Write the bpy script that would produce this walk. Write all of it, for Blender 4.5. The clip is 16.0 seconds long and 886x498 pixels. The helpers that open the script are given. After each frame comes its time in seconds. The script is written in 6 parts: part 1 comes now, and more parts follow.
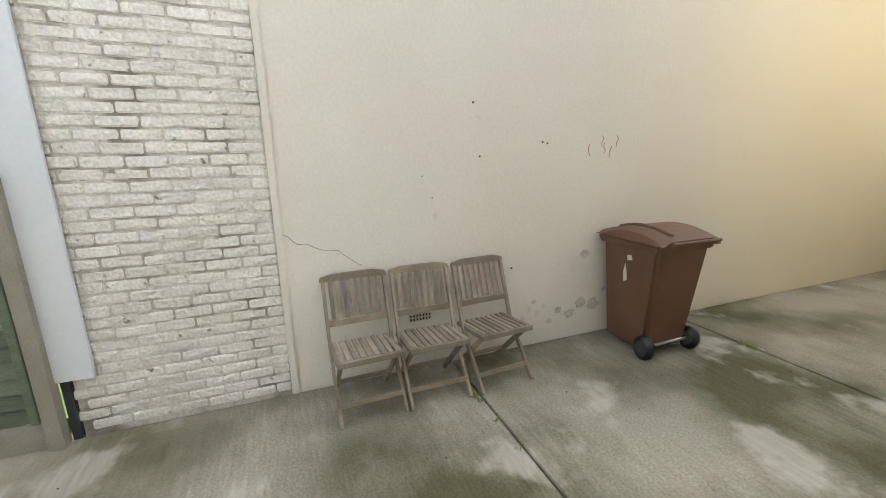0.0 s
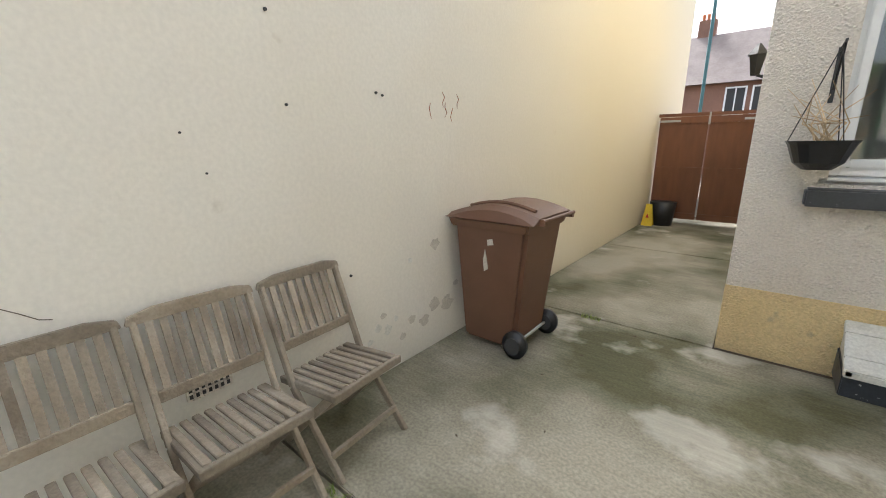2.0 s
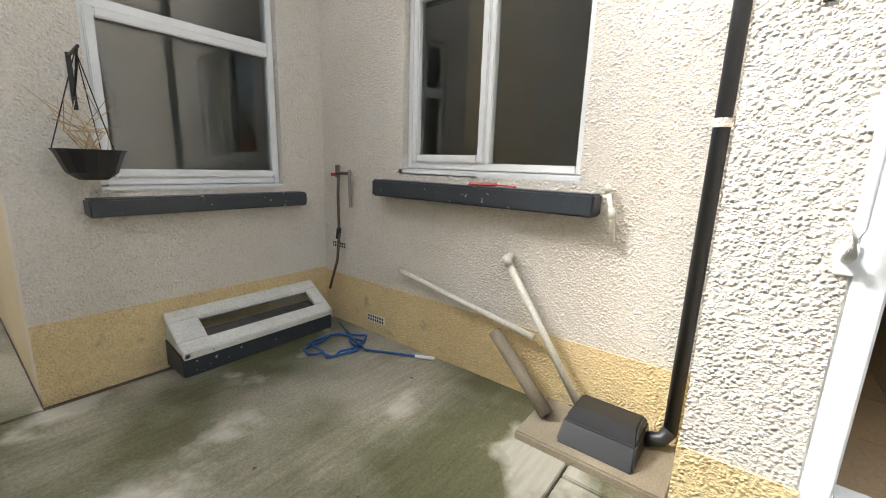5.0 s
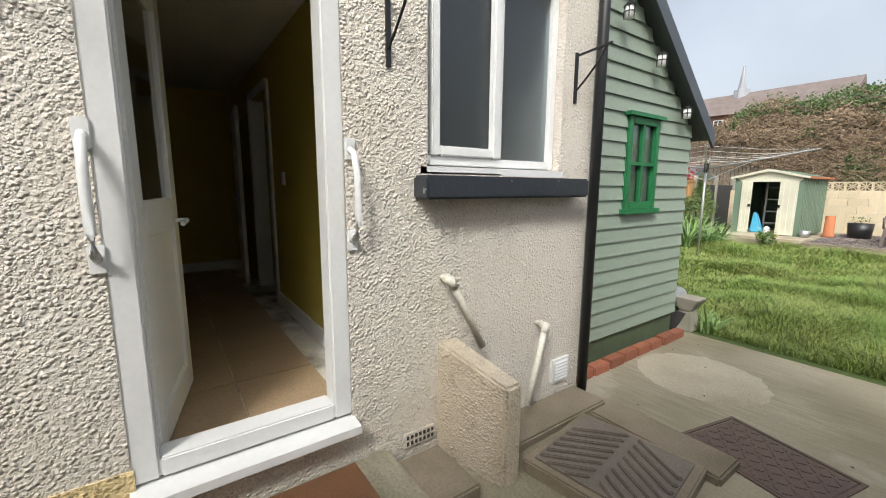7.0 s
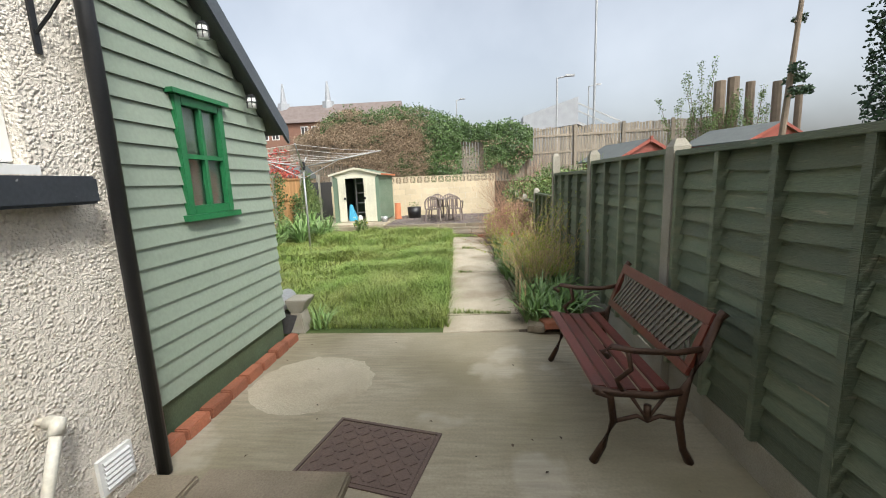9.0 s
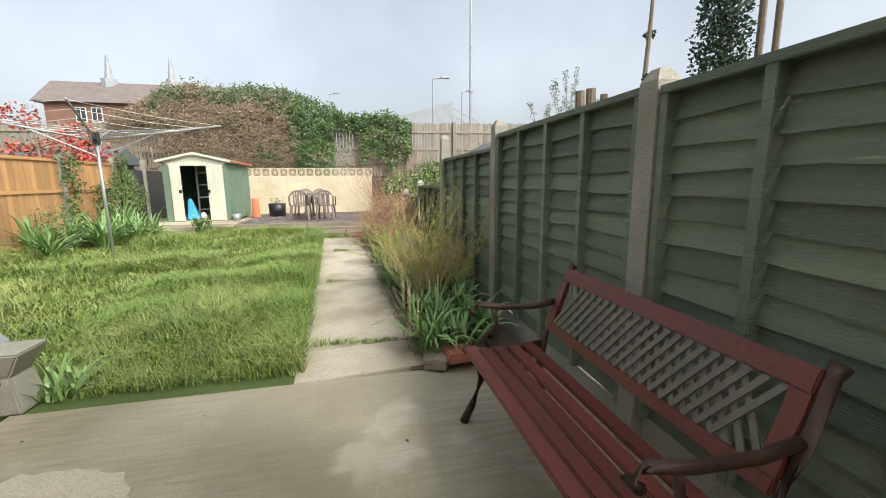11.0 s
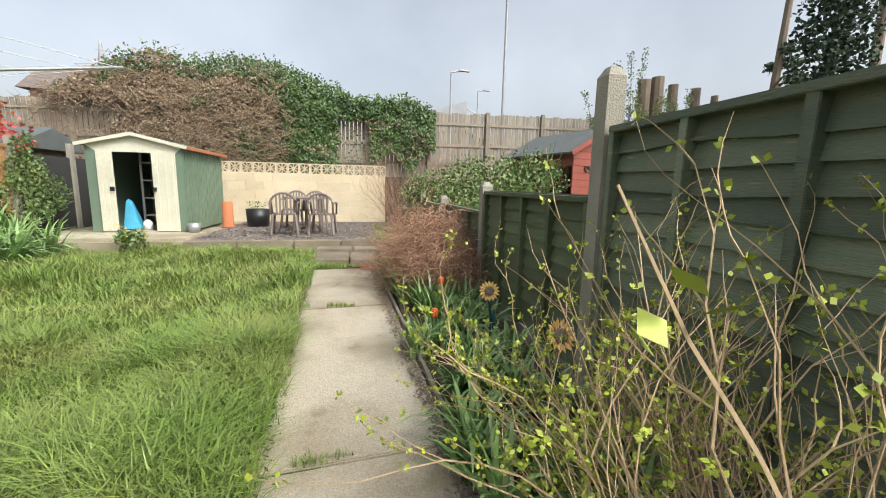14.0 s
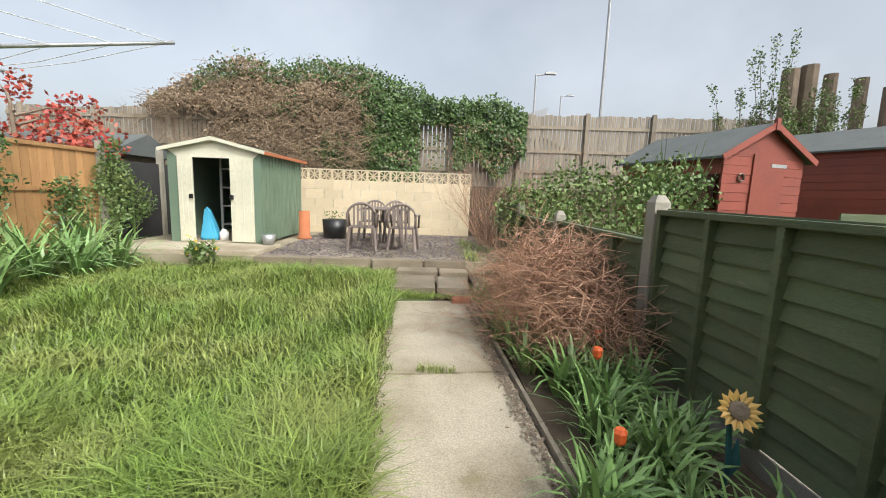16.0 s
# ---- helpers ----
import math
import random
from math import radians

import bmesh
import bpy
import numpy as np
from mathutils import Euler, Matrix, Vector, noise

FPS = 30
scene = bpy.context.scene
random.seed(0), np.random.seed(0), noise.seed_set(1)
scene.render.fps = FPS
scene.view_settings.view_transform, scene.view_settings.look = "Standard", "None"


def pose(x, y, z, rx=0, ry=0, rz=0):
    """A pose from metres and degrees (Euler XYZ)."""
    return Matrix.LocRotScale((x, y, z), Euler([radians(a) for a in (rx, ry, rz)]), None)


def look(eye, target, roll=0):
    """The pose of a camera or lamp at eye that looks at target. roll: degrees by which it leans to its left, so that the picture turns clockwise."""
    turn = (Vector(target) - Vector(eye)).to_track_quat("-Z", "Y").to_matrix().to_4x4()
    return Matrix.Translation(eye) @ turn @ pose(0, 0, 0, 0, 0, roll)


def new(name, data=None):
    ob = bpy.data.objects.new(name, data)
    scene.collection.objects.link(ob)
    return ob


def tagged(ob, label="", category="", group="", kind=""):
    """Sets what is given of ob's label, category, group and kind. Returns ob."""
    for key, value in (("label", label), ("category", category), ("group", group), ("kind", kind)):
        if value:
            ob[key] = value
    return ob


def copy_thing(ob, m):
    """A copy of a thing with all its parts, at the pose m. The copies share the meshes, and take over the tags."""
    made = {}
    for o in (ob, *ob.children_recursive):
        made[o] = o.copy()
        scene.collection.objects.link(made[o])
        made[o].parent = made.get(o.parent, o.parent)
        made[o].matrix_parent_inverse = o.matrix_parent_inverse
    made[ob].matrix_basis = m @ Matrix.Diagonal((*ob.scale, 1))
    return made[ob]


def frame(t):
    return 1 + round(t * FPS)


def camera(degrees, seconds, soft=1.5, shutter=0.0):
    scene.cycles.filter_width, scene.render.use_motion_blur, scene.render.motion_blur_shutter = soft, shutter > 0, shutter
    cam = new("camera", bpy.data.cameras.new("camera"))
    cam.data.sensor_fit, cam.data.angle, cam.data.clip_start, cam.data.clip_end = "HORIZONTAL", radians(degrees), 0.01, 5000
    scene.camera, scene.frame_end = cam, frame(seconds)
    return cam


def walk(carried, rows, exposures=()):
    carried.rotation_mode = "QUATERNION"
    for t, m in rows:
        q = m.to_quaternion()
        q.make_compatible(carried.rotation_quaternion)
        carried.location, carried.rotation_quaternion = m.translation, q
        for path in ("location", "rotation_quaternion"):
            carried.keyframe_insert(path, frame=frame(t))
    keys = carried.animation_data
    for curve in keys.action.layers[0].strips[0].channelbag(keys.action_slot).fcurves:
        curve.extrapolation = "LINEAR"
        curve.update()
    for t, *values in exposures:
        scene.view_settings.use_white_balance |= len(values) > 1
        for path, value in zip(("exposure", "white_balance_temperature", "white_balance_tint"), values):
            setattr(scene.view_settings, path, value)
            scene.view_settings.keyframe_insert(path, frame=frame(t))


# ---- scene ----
cam = camera(96.1, 16.0, 1.0)
PATH = [
    (0, (-2.958, 3.917, 1.747), (-1.139, 3.222, 1.293), -0.9),
    (0.5, (-2.685, 3.909, 1.678), (-0.893, 3.161, 1.2), -1.1),
    (1, (-2.476, 3.818, 1.625), (-0.762, 2.9, 1.161), -1.1),
    (1.5, (-2.226, 3.679, 1.588), (-0.689, 2.487, 1.12), -1.0),
    (2, (-1.91, 3.59, 1.535), (-0.687, 2.087, 1.037), -0.5),
    (2.5, (-1.68, 3.47, 1.527), (-0.924, 1.687, 1.028), 0.1),
    (2.7, (-1.607, 3.485, 1.532), (-1.081, 1.618, 1.047), 0.3),
    (3, (-1.591, 3.459, 1.548), (-1.387, 1.532, 1.055), 0.7),
    (3.2, (-1.583, 3.477, 1.556), (-1.579, 1.537, 1.07), 0.9),
    (5.3, (-1.492, 3.278, 1.51), (-3.28, 2.459, 1.144), 2.1),
    (5.5, (-1.476, 3.286, 1.489), (-3.383, 2.779, 1.162), 2.0),
    (6, (-1.469, 3.461, 1.461), (-3.442, 3.64, 1.188), 1.3),
    (6.3, (-1.448, 3.583, 1.492), (-3.362, 4.089, 1.208), 0.5),
    (6.5, (-1.438, 3.617, 1.52), (-3.279, 4.336, 1.212), 0.7),
    (7, (-1.422, 3.724, 1.542), (-3.034, 4.867, 1.234), 0.3),
    (7.5, (-1.464, 3.87, 1.541), (-2.783, 5.343, 1.239), -0.4),
    (8, (-1.447, 4.085, 1.534), (-2.408, 5.813, 1.231), -1.3),
    (8.5, (-1.41, 4.249, 1.524), (-1.949, 6.149, 1.207), -1.9),
    (9, (-1.423, 4.439, 1.52), (-1.586, 6.404, 1.185), -2.2),
    (9.5, (-1.442, 4.668, 1.502), (-1.352, 6.635, 1.155), -2.0),
    (9.7, (-1.423, 4.752, 1.494), (-1.265, 6.714, 1.144), -1.9),
    (11.8, (-1.282, 6.708, 1.2), (-0.778, 8.616, 0.872), 0.7),
    (12, (-1.257, 6.969, 1.235), (-0.755, 8.877, 0.908), 1.1),
    (12.5, (-1.272, 7.507, 1.183), (-0.782, 9.419, 0.864), 1.2),
    (13, (-1.342, 8.133, 1.187), (-0.895, 10.056, 0.867), 1.3),
    (13.5, (-1.371, 8.692, 1.205), (-0.944, 10.621, 0.89), 1.3),
    (14, (-1.437, 9.267, 1.245), (-1.008, 11.195, 0.932), 1.3),
    (14.5, (-1.497, 9.845, 1.244), (-1.095, 11.779, 0.934), 1.4),
    (15, (-1.589, 10.26, 1.243), (-1.26, 12.21, 0.941), 1.6),
    (15.5, (-1.688, 10.507, 1.258), (-1.458, 12.472, 0.967), 1.7),
    (16, (-1.686, 10.64, 1.264), (-1.598, 12.619, 0.985), 2.0),
]
walk(cam, [(t, look(eye, target, roll)) for t, eye, target, roll in PATH],
     [(0, 2.06, 6150, 9), (2.5, 2.18, 6150, 9), (3.2, 2.2, 6150, 9), (5.3, 1.75, 6200, 9), (6, 1.1, 6300, 9), (7, 0.8, 6350, 9), (8, 0.72, 6350, 8), (9, 0.9, 6350, 8), (12, 1.0, 6350, 7), (13, 0.98, 6350, 7), (14, 0.88, 6400, 8), (16, 0.82, 6400, 8)])

# ---- world and light ----
world = bpy.data.worlds.new("sky")
scene.world = world
world.use_nodes = True
_n = world.node_tree.nodes
_sky = _n.new("ShaderNodeTexSky")
_sky.sky_type = "NISHITA"
_sky.sun_disc = False
SUN_DIR = Vector((1.0, -1.2, 1.6)).normalized()
_sky.sun_elevation = math.asin(SUN_DIR.z)
_sky.sun_rotation = math.atan2(SUN_DIR.x, SUN_DIR.y)
_sky.dust_density, _sky.air_density, _sky.ozone_density = 6.0, 1.0, 1.0
_hsv = _n.new("ShaderNodeHueSaturation")
_hsv.inputs["Saturation"].default_value = 0.42
_tc = _n.new("ShaderNodeTexCoord")
_cl = _n.new("ShaderNodeTexNoise")
_cl.inputs["Scale"].default_value, _cl.inputs["Detail"].default_value = 2.2, 6
_mr = _n.new("ShaderNodeMapRange")
_mr.inputs["From Min"].default_value, _mr.inputs["From Max"].default_value = 0.4, 0.7
_mr.inputs["To Min"].default_value, _mr.inputs["To Max"].default_value = 0.0, 0.25
_mx = _n.new("ShaderNodeMix")
_mx.data_type = "RGBA"
_mx.inputs["B"].default_value = (5.2, 5.4, 5.8, 1)
_l = world.node_tree.links
_l.new(_tc.outputs["Generated"], _cl.inputs["Vector"])
_l.new(_cl.outputs["Fac"], _mr.inputs["Value"])
_l.new(_mr.outputs["Result"], _mx.inputs["Factor"])
_l.new(_sky.outputs["Color"], _hsv.inputs["Color"])
_l.new(_hsv.outputs["Color"], _mx.inputs["A"])
_l.new(_mx.outputs["Result"], _n["Background"].inputs["Color"])
_n["Background"].inputs["Strength"].default_value = 0.135
_sun = bpy.data.lights.new("sun", "SUN")
_sun.energy, _sun.angle, _sun.color = 1.2, radians(10), (1, 0.96, 0.9)
new("sun", _sun).matrix_world = look(SUN_DIR * 50, (0, 0, 0))


# ---- materials ----
def mat(name, col, rough=0.8, col2=None, scale=3.0, fine=60.0, bump=0.2, metal=0.0, amount=0.6, rand=0.0, island=0.0, bscale=None, stretch=(1, 1, 1), spots=None, dist=0.01, grain=0.10, plain_stains=False, edge=(0.35, 0.7)):
    """A surface with broad stains (col to col2), fine grain, relief, and a shade of its own for each piece."""
    m = bpy.data.materials.new(name)
    m.use_nodes = True
    n, l = m.node_tree.nodes, m.node_tree.links
    b = n["Principled BSDF"]
    b.inputs["Roughness"].default_value, b.inputs["Metallic"].default_value = rough, metal
    geo = n.new("ShaderNodeNewGeometry")
    mp = n.new("ShaderNodeMapping")
    mp.inputs["Scale"].default_value = stretch
    l.new(geo.outputs["Position"], mp.inputs["Vector"])

    def tex(s, d, plain=False):
        t = n.new("ShaderNodeTexNoise")
        t.inputs["Scale"].default_value, t.inputs["Detail"].default_value = s, d
        l.new(geo.outputs["Position"] if plain else mp.outputs["Vector"], t.inputs["Vector"])
        return t

    def mix(kind, a, c, fac):
        x = n.new("ShaderNodeMix")
        x.data_type, x.blend_type = "RGBA", kind
        for s, v in (("A", a), ("B", c), ("Factor", fac)):
            if isinstance(v, bpy.types.NodeSocket):
                l.new(v, x.inputs[s])
            else:
                x.inputs[s].default_value = v
        return x.outputs["Result"]

    def ramp(src, lo, hi, a, c):
        r = n.new("ShaderNodeMapRange")
        for s, v in (("From Min", lo), ("From Max", hi), ("To Min", a), ("To Max", c)):
            r.inputs[s].default_value = v
        l.new(src, r.inputs["Value"])
        return r.outputs["Result"]
    c2 = col2 or tuple(v * 0.75 for v in col)
    big, small = tex(scale, 7, plain_stains), tex(fine, 4)
    out = mix("MIX", (*col, 1), (*c2, 1), ramp(big.outputs["Fac"], edge[0], edge[1], 0, amount))
    g = n.new("ShaderNodeCombineColor")
    gv = ramp(small.outputs["Fac"], 0.34, 0.66, 1 - grain, 1 + grain)
    for s in ("Red", "Green", "Blue"):
        l.new(gv, g.inputs[s])
    out = mix("MULTIPLY", out, g.outputs["Color"], 1.0)
    if spots:
        sp = tex(spots[1], 5, plain_stains)
        out = mix("MIX", out, (*spots[0], 1), ramp(sp.outputs["Fac"], spots[2], spots[2] + 0.06, 0, spots[3]))
    if rand or island:
        src = n.new("ShaderNodeObjectInfo").outputs["Random"] if rand else geo.outputs["Random Per Island"]
        k = rand or island
        g2 = n.new("ShaderNodeCombineColor")
        rv = ramp(src, 0, 1, 1 - k, 1 + k)
        for s in ("Red", "Green", "Blue"):
            l.new(rv, g2.inputs[s])
        out = mix("MULTIPLY", out, g2.outputs["Color"], 1.0)
    l.new(out, b.inputs["Base Color"])
    if bump:
        bt = tex(bscale or fine, 5)
        bp = n.new("ShaderNodeBump")
        bp.inputs["Strength"].default_value, bp.inputs["Distance"].default_value = bump, dist
        l.new(bt.outputs["Fac"], bp.inputs["Height"])
        l.new(bp.outputs["Normal"], b.inputs["Normal"])
    return m


def dashed(m, lumps=58.0, height=0.012, craters=0.5):
    """Thrown roughcast: rounded lumps of two sizes with bare patches between them, as relief."""
    n, l = m.node_tree.nodes, m.node_tree.links
    geo = n.new("ShaderNodeNewGeometry")
    total = None
    for sc, k in ((lumps, 1.0), (lumps * 2.1, 0.45)):
        v = n.new("ShaderNodeTexVoronoi")
        v.feature, v.inputs["Scale"].default_value = "SMOOTH_F1", sc
        v.inputs["Smoothness"].default_value = 0.35
        w = n.new("ShaderNodeTexNoise")
        w.inputs["Scale"].default_value, w.inputs["Detail"].default_value = sc * 0.33, 2
        r = n.new("ShaderNodeMapRange")
        r.inputs["From Min"].default_value, r.inputs["From Max"].default_value = 0.62, 0.1
        c = n.new("ShaderNodeMapRange")
        c.inputs["From Min"].default_value, c.inputs["From Max"].default_value = craters - 0.1, craters + 0.08
        c.inputs["To Min"].default_value, c.inputs["To Max"].default_value = 0.25 * k, k
        q = n.new("ShaderNodeMath")
        q.operation = "MULTIPLY"
        l.new(geo.outputs["Position"], v.inputs["Vector"])
        l.new(geo.outputs["Position"], w.inputs["Vector"])
        l.new(v.outputs["Distance"], r.inputs["Value"])
        l.new(w.outputs["Fac"], c.inputs["Value"])
        l.new(r.outputs["Result"], q.inputs[0])
        l.new(c.outputs["Result"], q.inputs[1])
        if total is None:
            total = q.outputs["Value"]
        else:
            a = n.new("ShaderNodeMath")
            l.new(total, a.inputs[0])
            l.new(q.outputs["Value"], a.inputs[1])
            total = a.outputs["Value"]
    b = n.new("ShaderNodeBump")
    b.inputs["Strength"].default_value, b.inputs["Distance"].default_value = 0.85, height
    l.new(total, b.inputs["Height"])
    l.new(b.outputs["Normal"], n["Principled BSDF"].inputs["Normal"])
    return m


def brushed(m, spacing=0.035, depth=0.006, shade=0.22):
    """Broom-finished concrete: uneven ridges running across the yard, paler on their crests and darker between."""
    n, l = m.node_tree.nodes, m.node_tree.links
    b = n["Principled BSDF"]
    geo = n.new("ShaderNodeNewGeometry")
    mp = n.new("ShaderNodeMapping")
    mp.inputs["Scale"].default_value = (3.5, 1 / spacing, 1)
    mp.inputs["Rotation"].default_value = (0, 0, 0.06)
    t = n.new("ShaderNodeTexNoise")
    t.inputs["Scale"].default_value, t.inputs["Detail"].default_value = 1.0, 3
    f = n.new("ShaderNodeTexNoise")
    f.inputs["Scale"].default_value, f.inputs["Detail"].default_value = 110, 3
    w = n.new("ShaderNodeTexNoise")
    w.inputs["Scale"].default_value, w.inputs["Detail"].default_value = 0.9, 3
    l.new(geo.outputs["Position"], mp.inputs["Vector"])
    l.new(mp.outputs["Vector"], t.inputs["Vector"])
    l.new(geo.outputs["Position"], f.inputs["Vector"])
    l.new(geo.outputs["Position"], w.inputs["Vector"])
    amt = n.new("ShaderNodeMapRange")
    amt.inputs["From Min"].default_value, amt.inputs["From Max"].default_value = 0.42, 0.6
    amt.inputs["To Min"].default_value, amt.inputs["To Max"].default_value = 0.25, 1.0
    l.new(w.outputs["Fac"], amt.inputs["Value"])
    r = n.new("ShaderNodeMapRange")
    r.inputs["From Min"].default_value, r.inputs["From Max"].default_value = 0.36, 0.64
    r.inputs["To Min"].default_value, r.inputs["To Max"].default_value = 1 - shade, 1 + shade
    l.new(t.outputs["Fac"], r.inputs["Value"])
    g = n.new("ShaderNodeCombineColor")
    for s in ("Red", "Green", "Blue"):
        l.new(r.outputs["Result"], g.inputs[s])
    x = n.new("ShaderNodeMix")
    x.data_type, x.blend_type = "RGBA", "MULTIPLY"
    src = b.inputs["Base Color"].links[0].from_socket
    l.new(src, x.inputs["A"])
    l.new(g.outputs["Color"], x.inputs["B"])
    l.new(amt.outputs["Result"], x.inputs["Factor"])
    l.new(x.outputs["Result"], b.inputs["Base Color"])
    a = n.new("ShaderNodeMath")
    a.operation = "MULTIPLY_ADD"
    l.new(f.outputs["Fac"], a.inputs[0])
    a.inputs[1].default_value = 0.35
    l.new(t.outputs["Fac"], a.inputs[2])
    bp = n.new("ShaderNodeBump")
    bp.inputs["Strength"].default_value, bp.inputs["Distance"].default_value = 0.8, depth
    l.new(a.outputs["Value"], bp.inputs["Height"])
    l.new(bp.outputs["Normal"], b.inputs["Normal"])
    return m


def blended_along_y(m, col, y0, y1, most=1.0):
    """A second colour blended in unevenly along y, from y0 on, up to most at y1."""
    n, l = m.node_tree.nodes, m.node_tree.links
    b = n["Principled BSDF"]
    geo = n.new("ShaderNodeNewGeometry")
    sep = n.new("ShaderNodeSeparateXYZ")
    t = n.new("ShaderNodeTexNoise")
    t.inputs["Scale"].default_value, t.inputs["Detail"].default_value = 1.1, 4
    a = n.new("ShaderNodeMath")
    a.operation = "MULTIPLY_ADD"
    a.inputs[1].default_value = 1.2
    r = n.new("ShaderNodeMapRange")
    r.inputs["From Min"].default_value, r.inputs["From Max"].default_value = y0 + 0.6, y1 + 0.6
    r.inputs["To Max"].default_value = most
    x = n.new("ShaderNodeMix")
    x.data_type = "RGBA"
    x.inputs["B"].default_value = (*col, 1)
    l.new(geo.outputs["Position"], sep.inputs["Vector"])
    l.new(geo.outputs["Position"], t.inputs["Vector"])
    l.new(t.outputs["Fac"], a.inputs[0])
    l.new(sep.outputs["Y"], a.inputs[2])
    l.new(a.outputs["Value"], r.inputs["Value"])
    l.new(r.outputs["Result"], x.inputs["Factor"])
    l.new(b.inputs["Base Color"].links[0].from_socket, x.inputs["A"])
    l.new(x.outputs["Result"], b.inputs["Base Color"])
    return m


M = {}
M["render_wall"] = blended_along_y(mat("smooth_render", (0.76, 0.74, 0.67), 0.85, (0.70, 0.66, 0.57), 0.7, 45, 0.25, bscale=14, dist=0.012, grain=0.035, spots=((0.52, 0.48, 0.40), 5, 0.70, 0.4)), (0.70, 0.64, 0.50), 1.6, -2.4)
M["white_brick"] = mat("painted_brick", (0.80, 0.79, 0.74), 0.75, (0.66, 0.63, 0.56), 2.0, 50, 0.9, rand=0.06, bscale=24, dist=0.018, spots=((0.16, 0.14, 0.11), 14, 0.66, 0.75))
M["mortar"] = mat("painted_mortar", (0.68, 0.66, 0.60), 0.9, (0.20, 0.18, 0.145), 3, 60, 0.7, amount=0.85, edge=(0.47, 0.64))
M["pebble"] = dashed(mat("pebbledash", (0.76, 0.71, 0.63), 0.85, (0.66, 0.59, 0.49), 1.3, 60, 0.0, grain=0.07, spots=((0.50, 0.42, 0.33), 7, 0.70, 0.4)))
M["pebble_cream"] = dashed(mat("pebbledash_yellow", (0.76, 0.60, 0.32), 0.85, (0.64, 0.48, 0.25), 2, 60, 0.0, grain=0.08, spots=((0.42, 0.36, 0.24), 6, 0.62, 0.6)))
M["pebble_beige"] = dashed(mat("pebbledash_beige", (0.62, 0.55, 0.43), 0.85, (0.46, 0.39, 0.28), 2, 60, 0.0, grain=0.08, spots=((0.36, 0.31, 0.22), 6, 0.62, 0.6)))
M["alley_paint"] = dashed(mat("alley_cream", (0.75, 0.66, 0.47), 0.85, (0.66, 0.57, 0.40), 1.3, 60, 0.0, grain=0.06), height=0.006)
# the concrete turns paler and yellower along y, between about 4 and 6
M["concrete"] = brushed(blended_along_y(mat("concrete", (0.31, 0.285, 0.22), 0.9, (0.085, 0.083, 0.038), 0.75, 60, 0.0, amount=1.0, rand=0.05, grain=0.18, plain_stains=True, edge=(0.40, 0.60), spots=((0.54, 0.51, 0.44), 1.3, 0.58, 0.5)), (0.38, 0.325, 0.225), 4.0, 6.2, 0.5), shade=0.12)
M["palemark"] = mat("pale_concrete", (0.46, 0.41, 0.31), 0.9, (0.33, 0.285, 0.20), 2.2, 110, 0.6, grain=0.15, amount=0.8)
M["flake"] = mat("flaked_paint", (0.60, 0.57, 0.50), 0.9, (0.42, 0.39, 0.33), 12, 90, 0.6)
M["path"] = mat("path_concrete", (0.47, 0.42, 0.32), 0.9, (0.29, 0.24, 0.165), 1.6, 130, 0.9, rand=0.07, grain=0.2, amount=0.9, edge=(0.42, 0.65), spots=((0.24, 0.22, 0.12), 3.2, 0.64, 0.6))
M["postconc"] = mat("post_concrete", (0.34, 0.32, 0.27), 0.9, (0.23, 0.215, 0.155), 4, 120, 0.7)
M["fence"] = mat("dark_green_boards", (0.115, 0.15, 0.098), 0.5, (0.20, 0.21, 0.135), 1.8, 30, 0.6, rand=0.34, stretch=(1, 1, 9), amount=0.6, spots=((0.36, 0.32, 0.23), 5, 0.67, 0.6))
M["fence_old"] = mat("olive_green_boards", (0.085, 0.115, 0.055), 0.65, (0.14, 0.155, 0.08), 2.2, 40, 0.5, rand=0.22, stretch=(1, 1, 7), spots=((0.22, 0.20, 0.13), 6, 0.7, 0.5))
M["greywood"] = mat("weathered_wood", (0.30, 0.26, 0.20), 0.85, (0.20, 0.165, 0.125), 3, 50, 0.5, rand=0.2, stretch=(8, 8, 1))
M["chairwood"] = mat("weathered_teak", (0.32, 0.275, 0.21), 0.8, (0.19, 0.15, 0.105), 5, 70, 0.5, rand=0.22, amount=0.9)
M["newwood"] = mat("orange_boards", (0.50, 0.28, 0.12), 0.75, (0.36, 0.19, 0.08), 2.5, 40, 0.3, rand=0.2, stretch=(7, 7, 1))
M["binbrown"] = mat("brown_plastic", (0.145, 0.072, 0.042), 0.5, (0.11, 0.055, 0.033), 5, 200, 0.15, spots=((0.26, 0.2, 0.16), 9, 0.74, 0.4))
M["black"] = mat("black_paint", (0.030, 0.036, 0.045), 0.4, (0.045, 0.05, 0.058), 6, 60, 0.2, spots=((0.55, 0.55, 0.53), 22, 0.68, 0.8))
M["blackpl"] = mat("black_plastic", (0.015, 0.016, 0.018), 0.4, None, 6, 120, 0.15)
M["upvc"] = mat("white_upvc", (0.80, 0.81, 0.80), 0.3, (0.72, 0.72, 0.70), 2, 40, 0.0, grain=0.02)
M["whitepaint"] = mat("old_white_paint", (0.70, 0.70, 0.65), 0.5, (0.52, 0.50, 0.43), 5, 60, 0.2, spots=((0.2, 0.18, 0.14), 16, 0.7, 0.6))
M["trimwhite"] = mat("white_trim", (0.70, 0.73, 0.76), 0.35, (0.62, 0.65, 0.68), 1.5, 40, 0.0, grain=0.02)
M["clad"] = mat("sage_cladding", (0.27, 0.325, 0.26), 0.5, (0.23, 0.285, 0.225), 1.2, 40, 0.05, grain=0.05, rand=0.04)
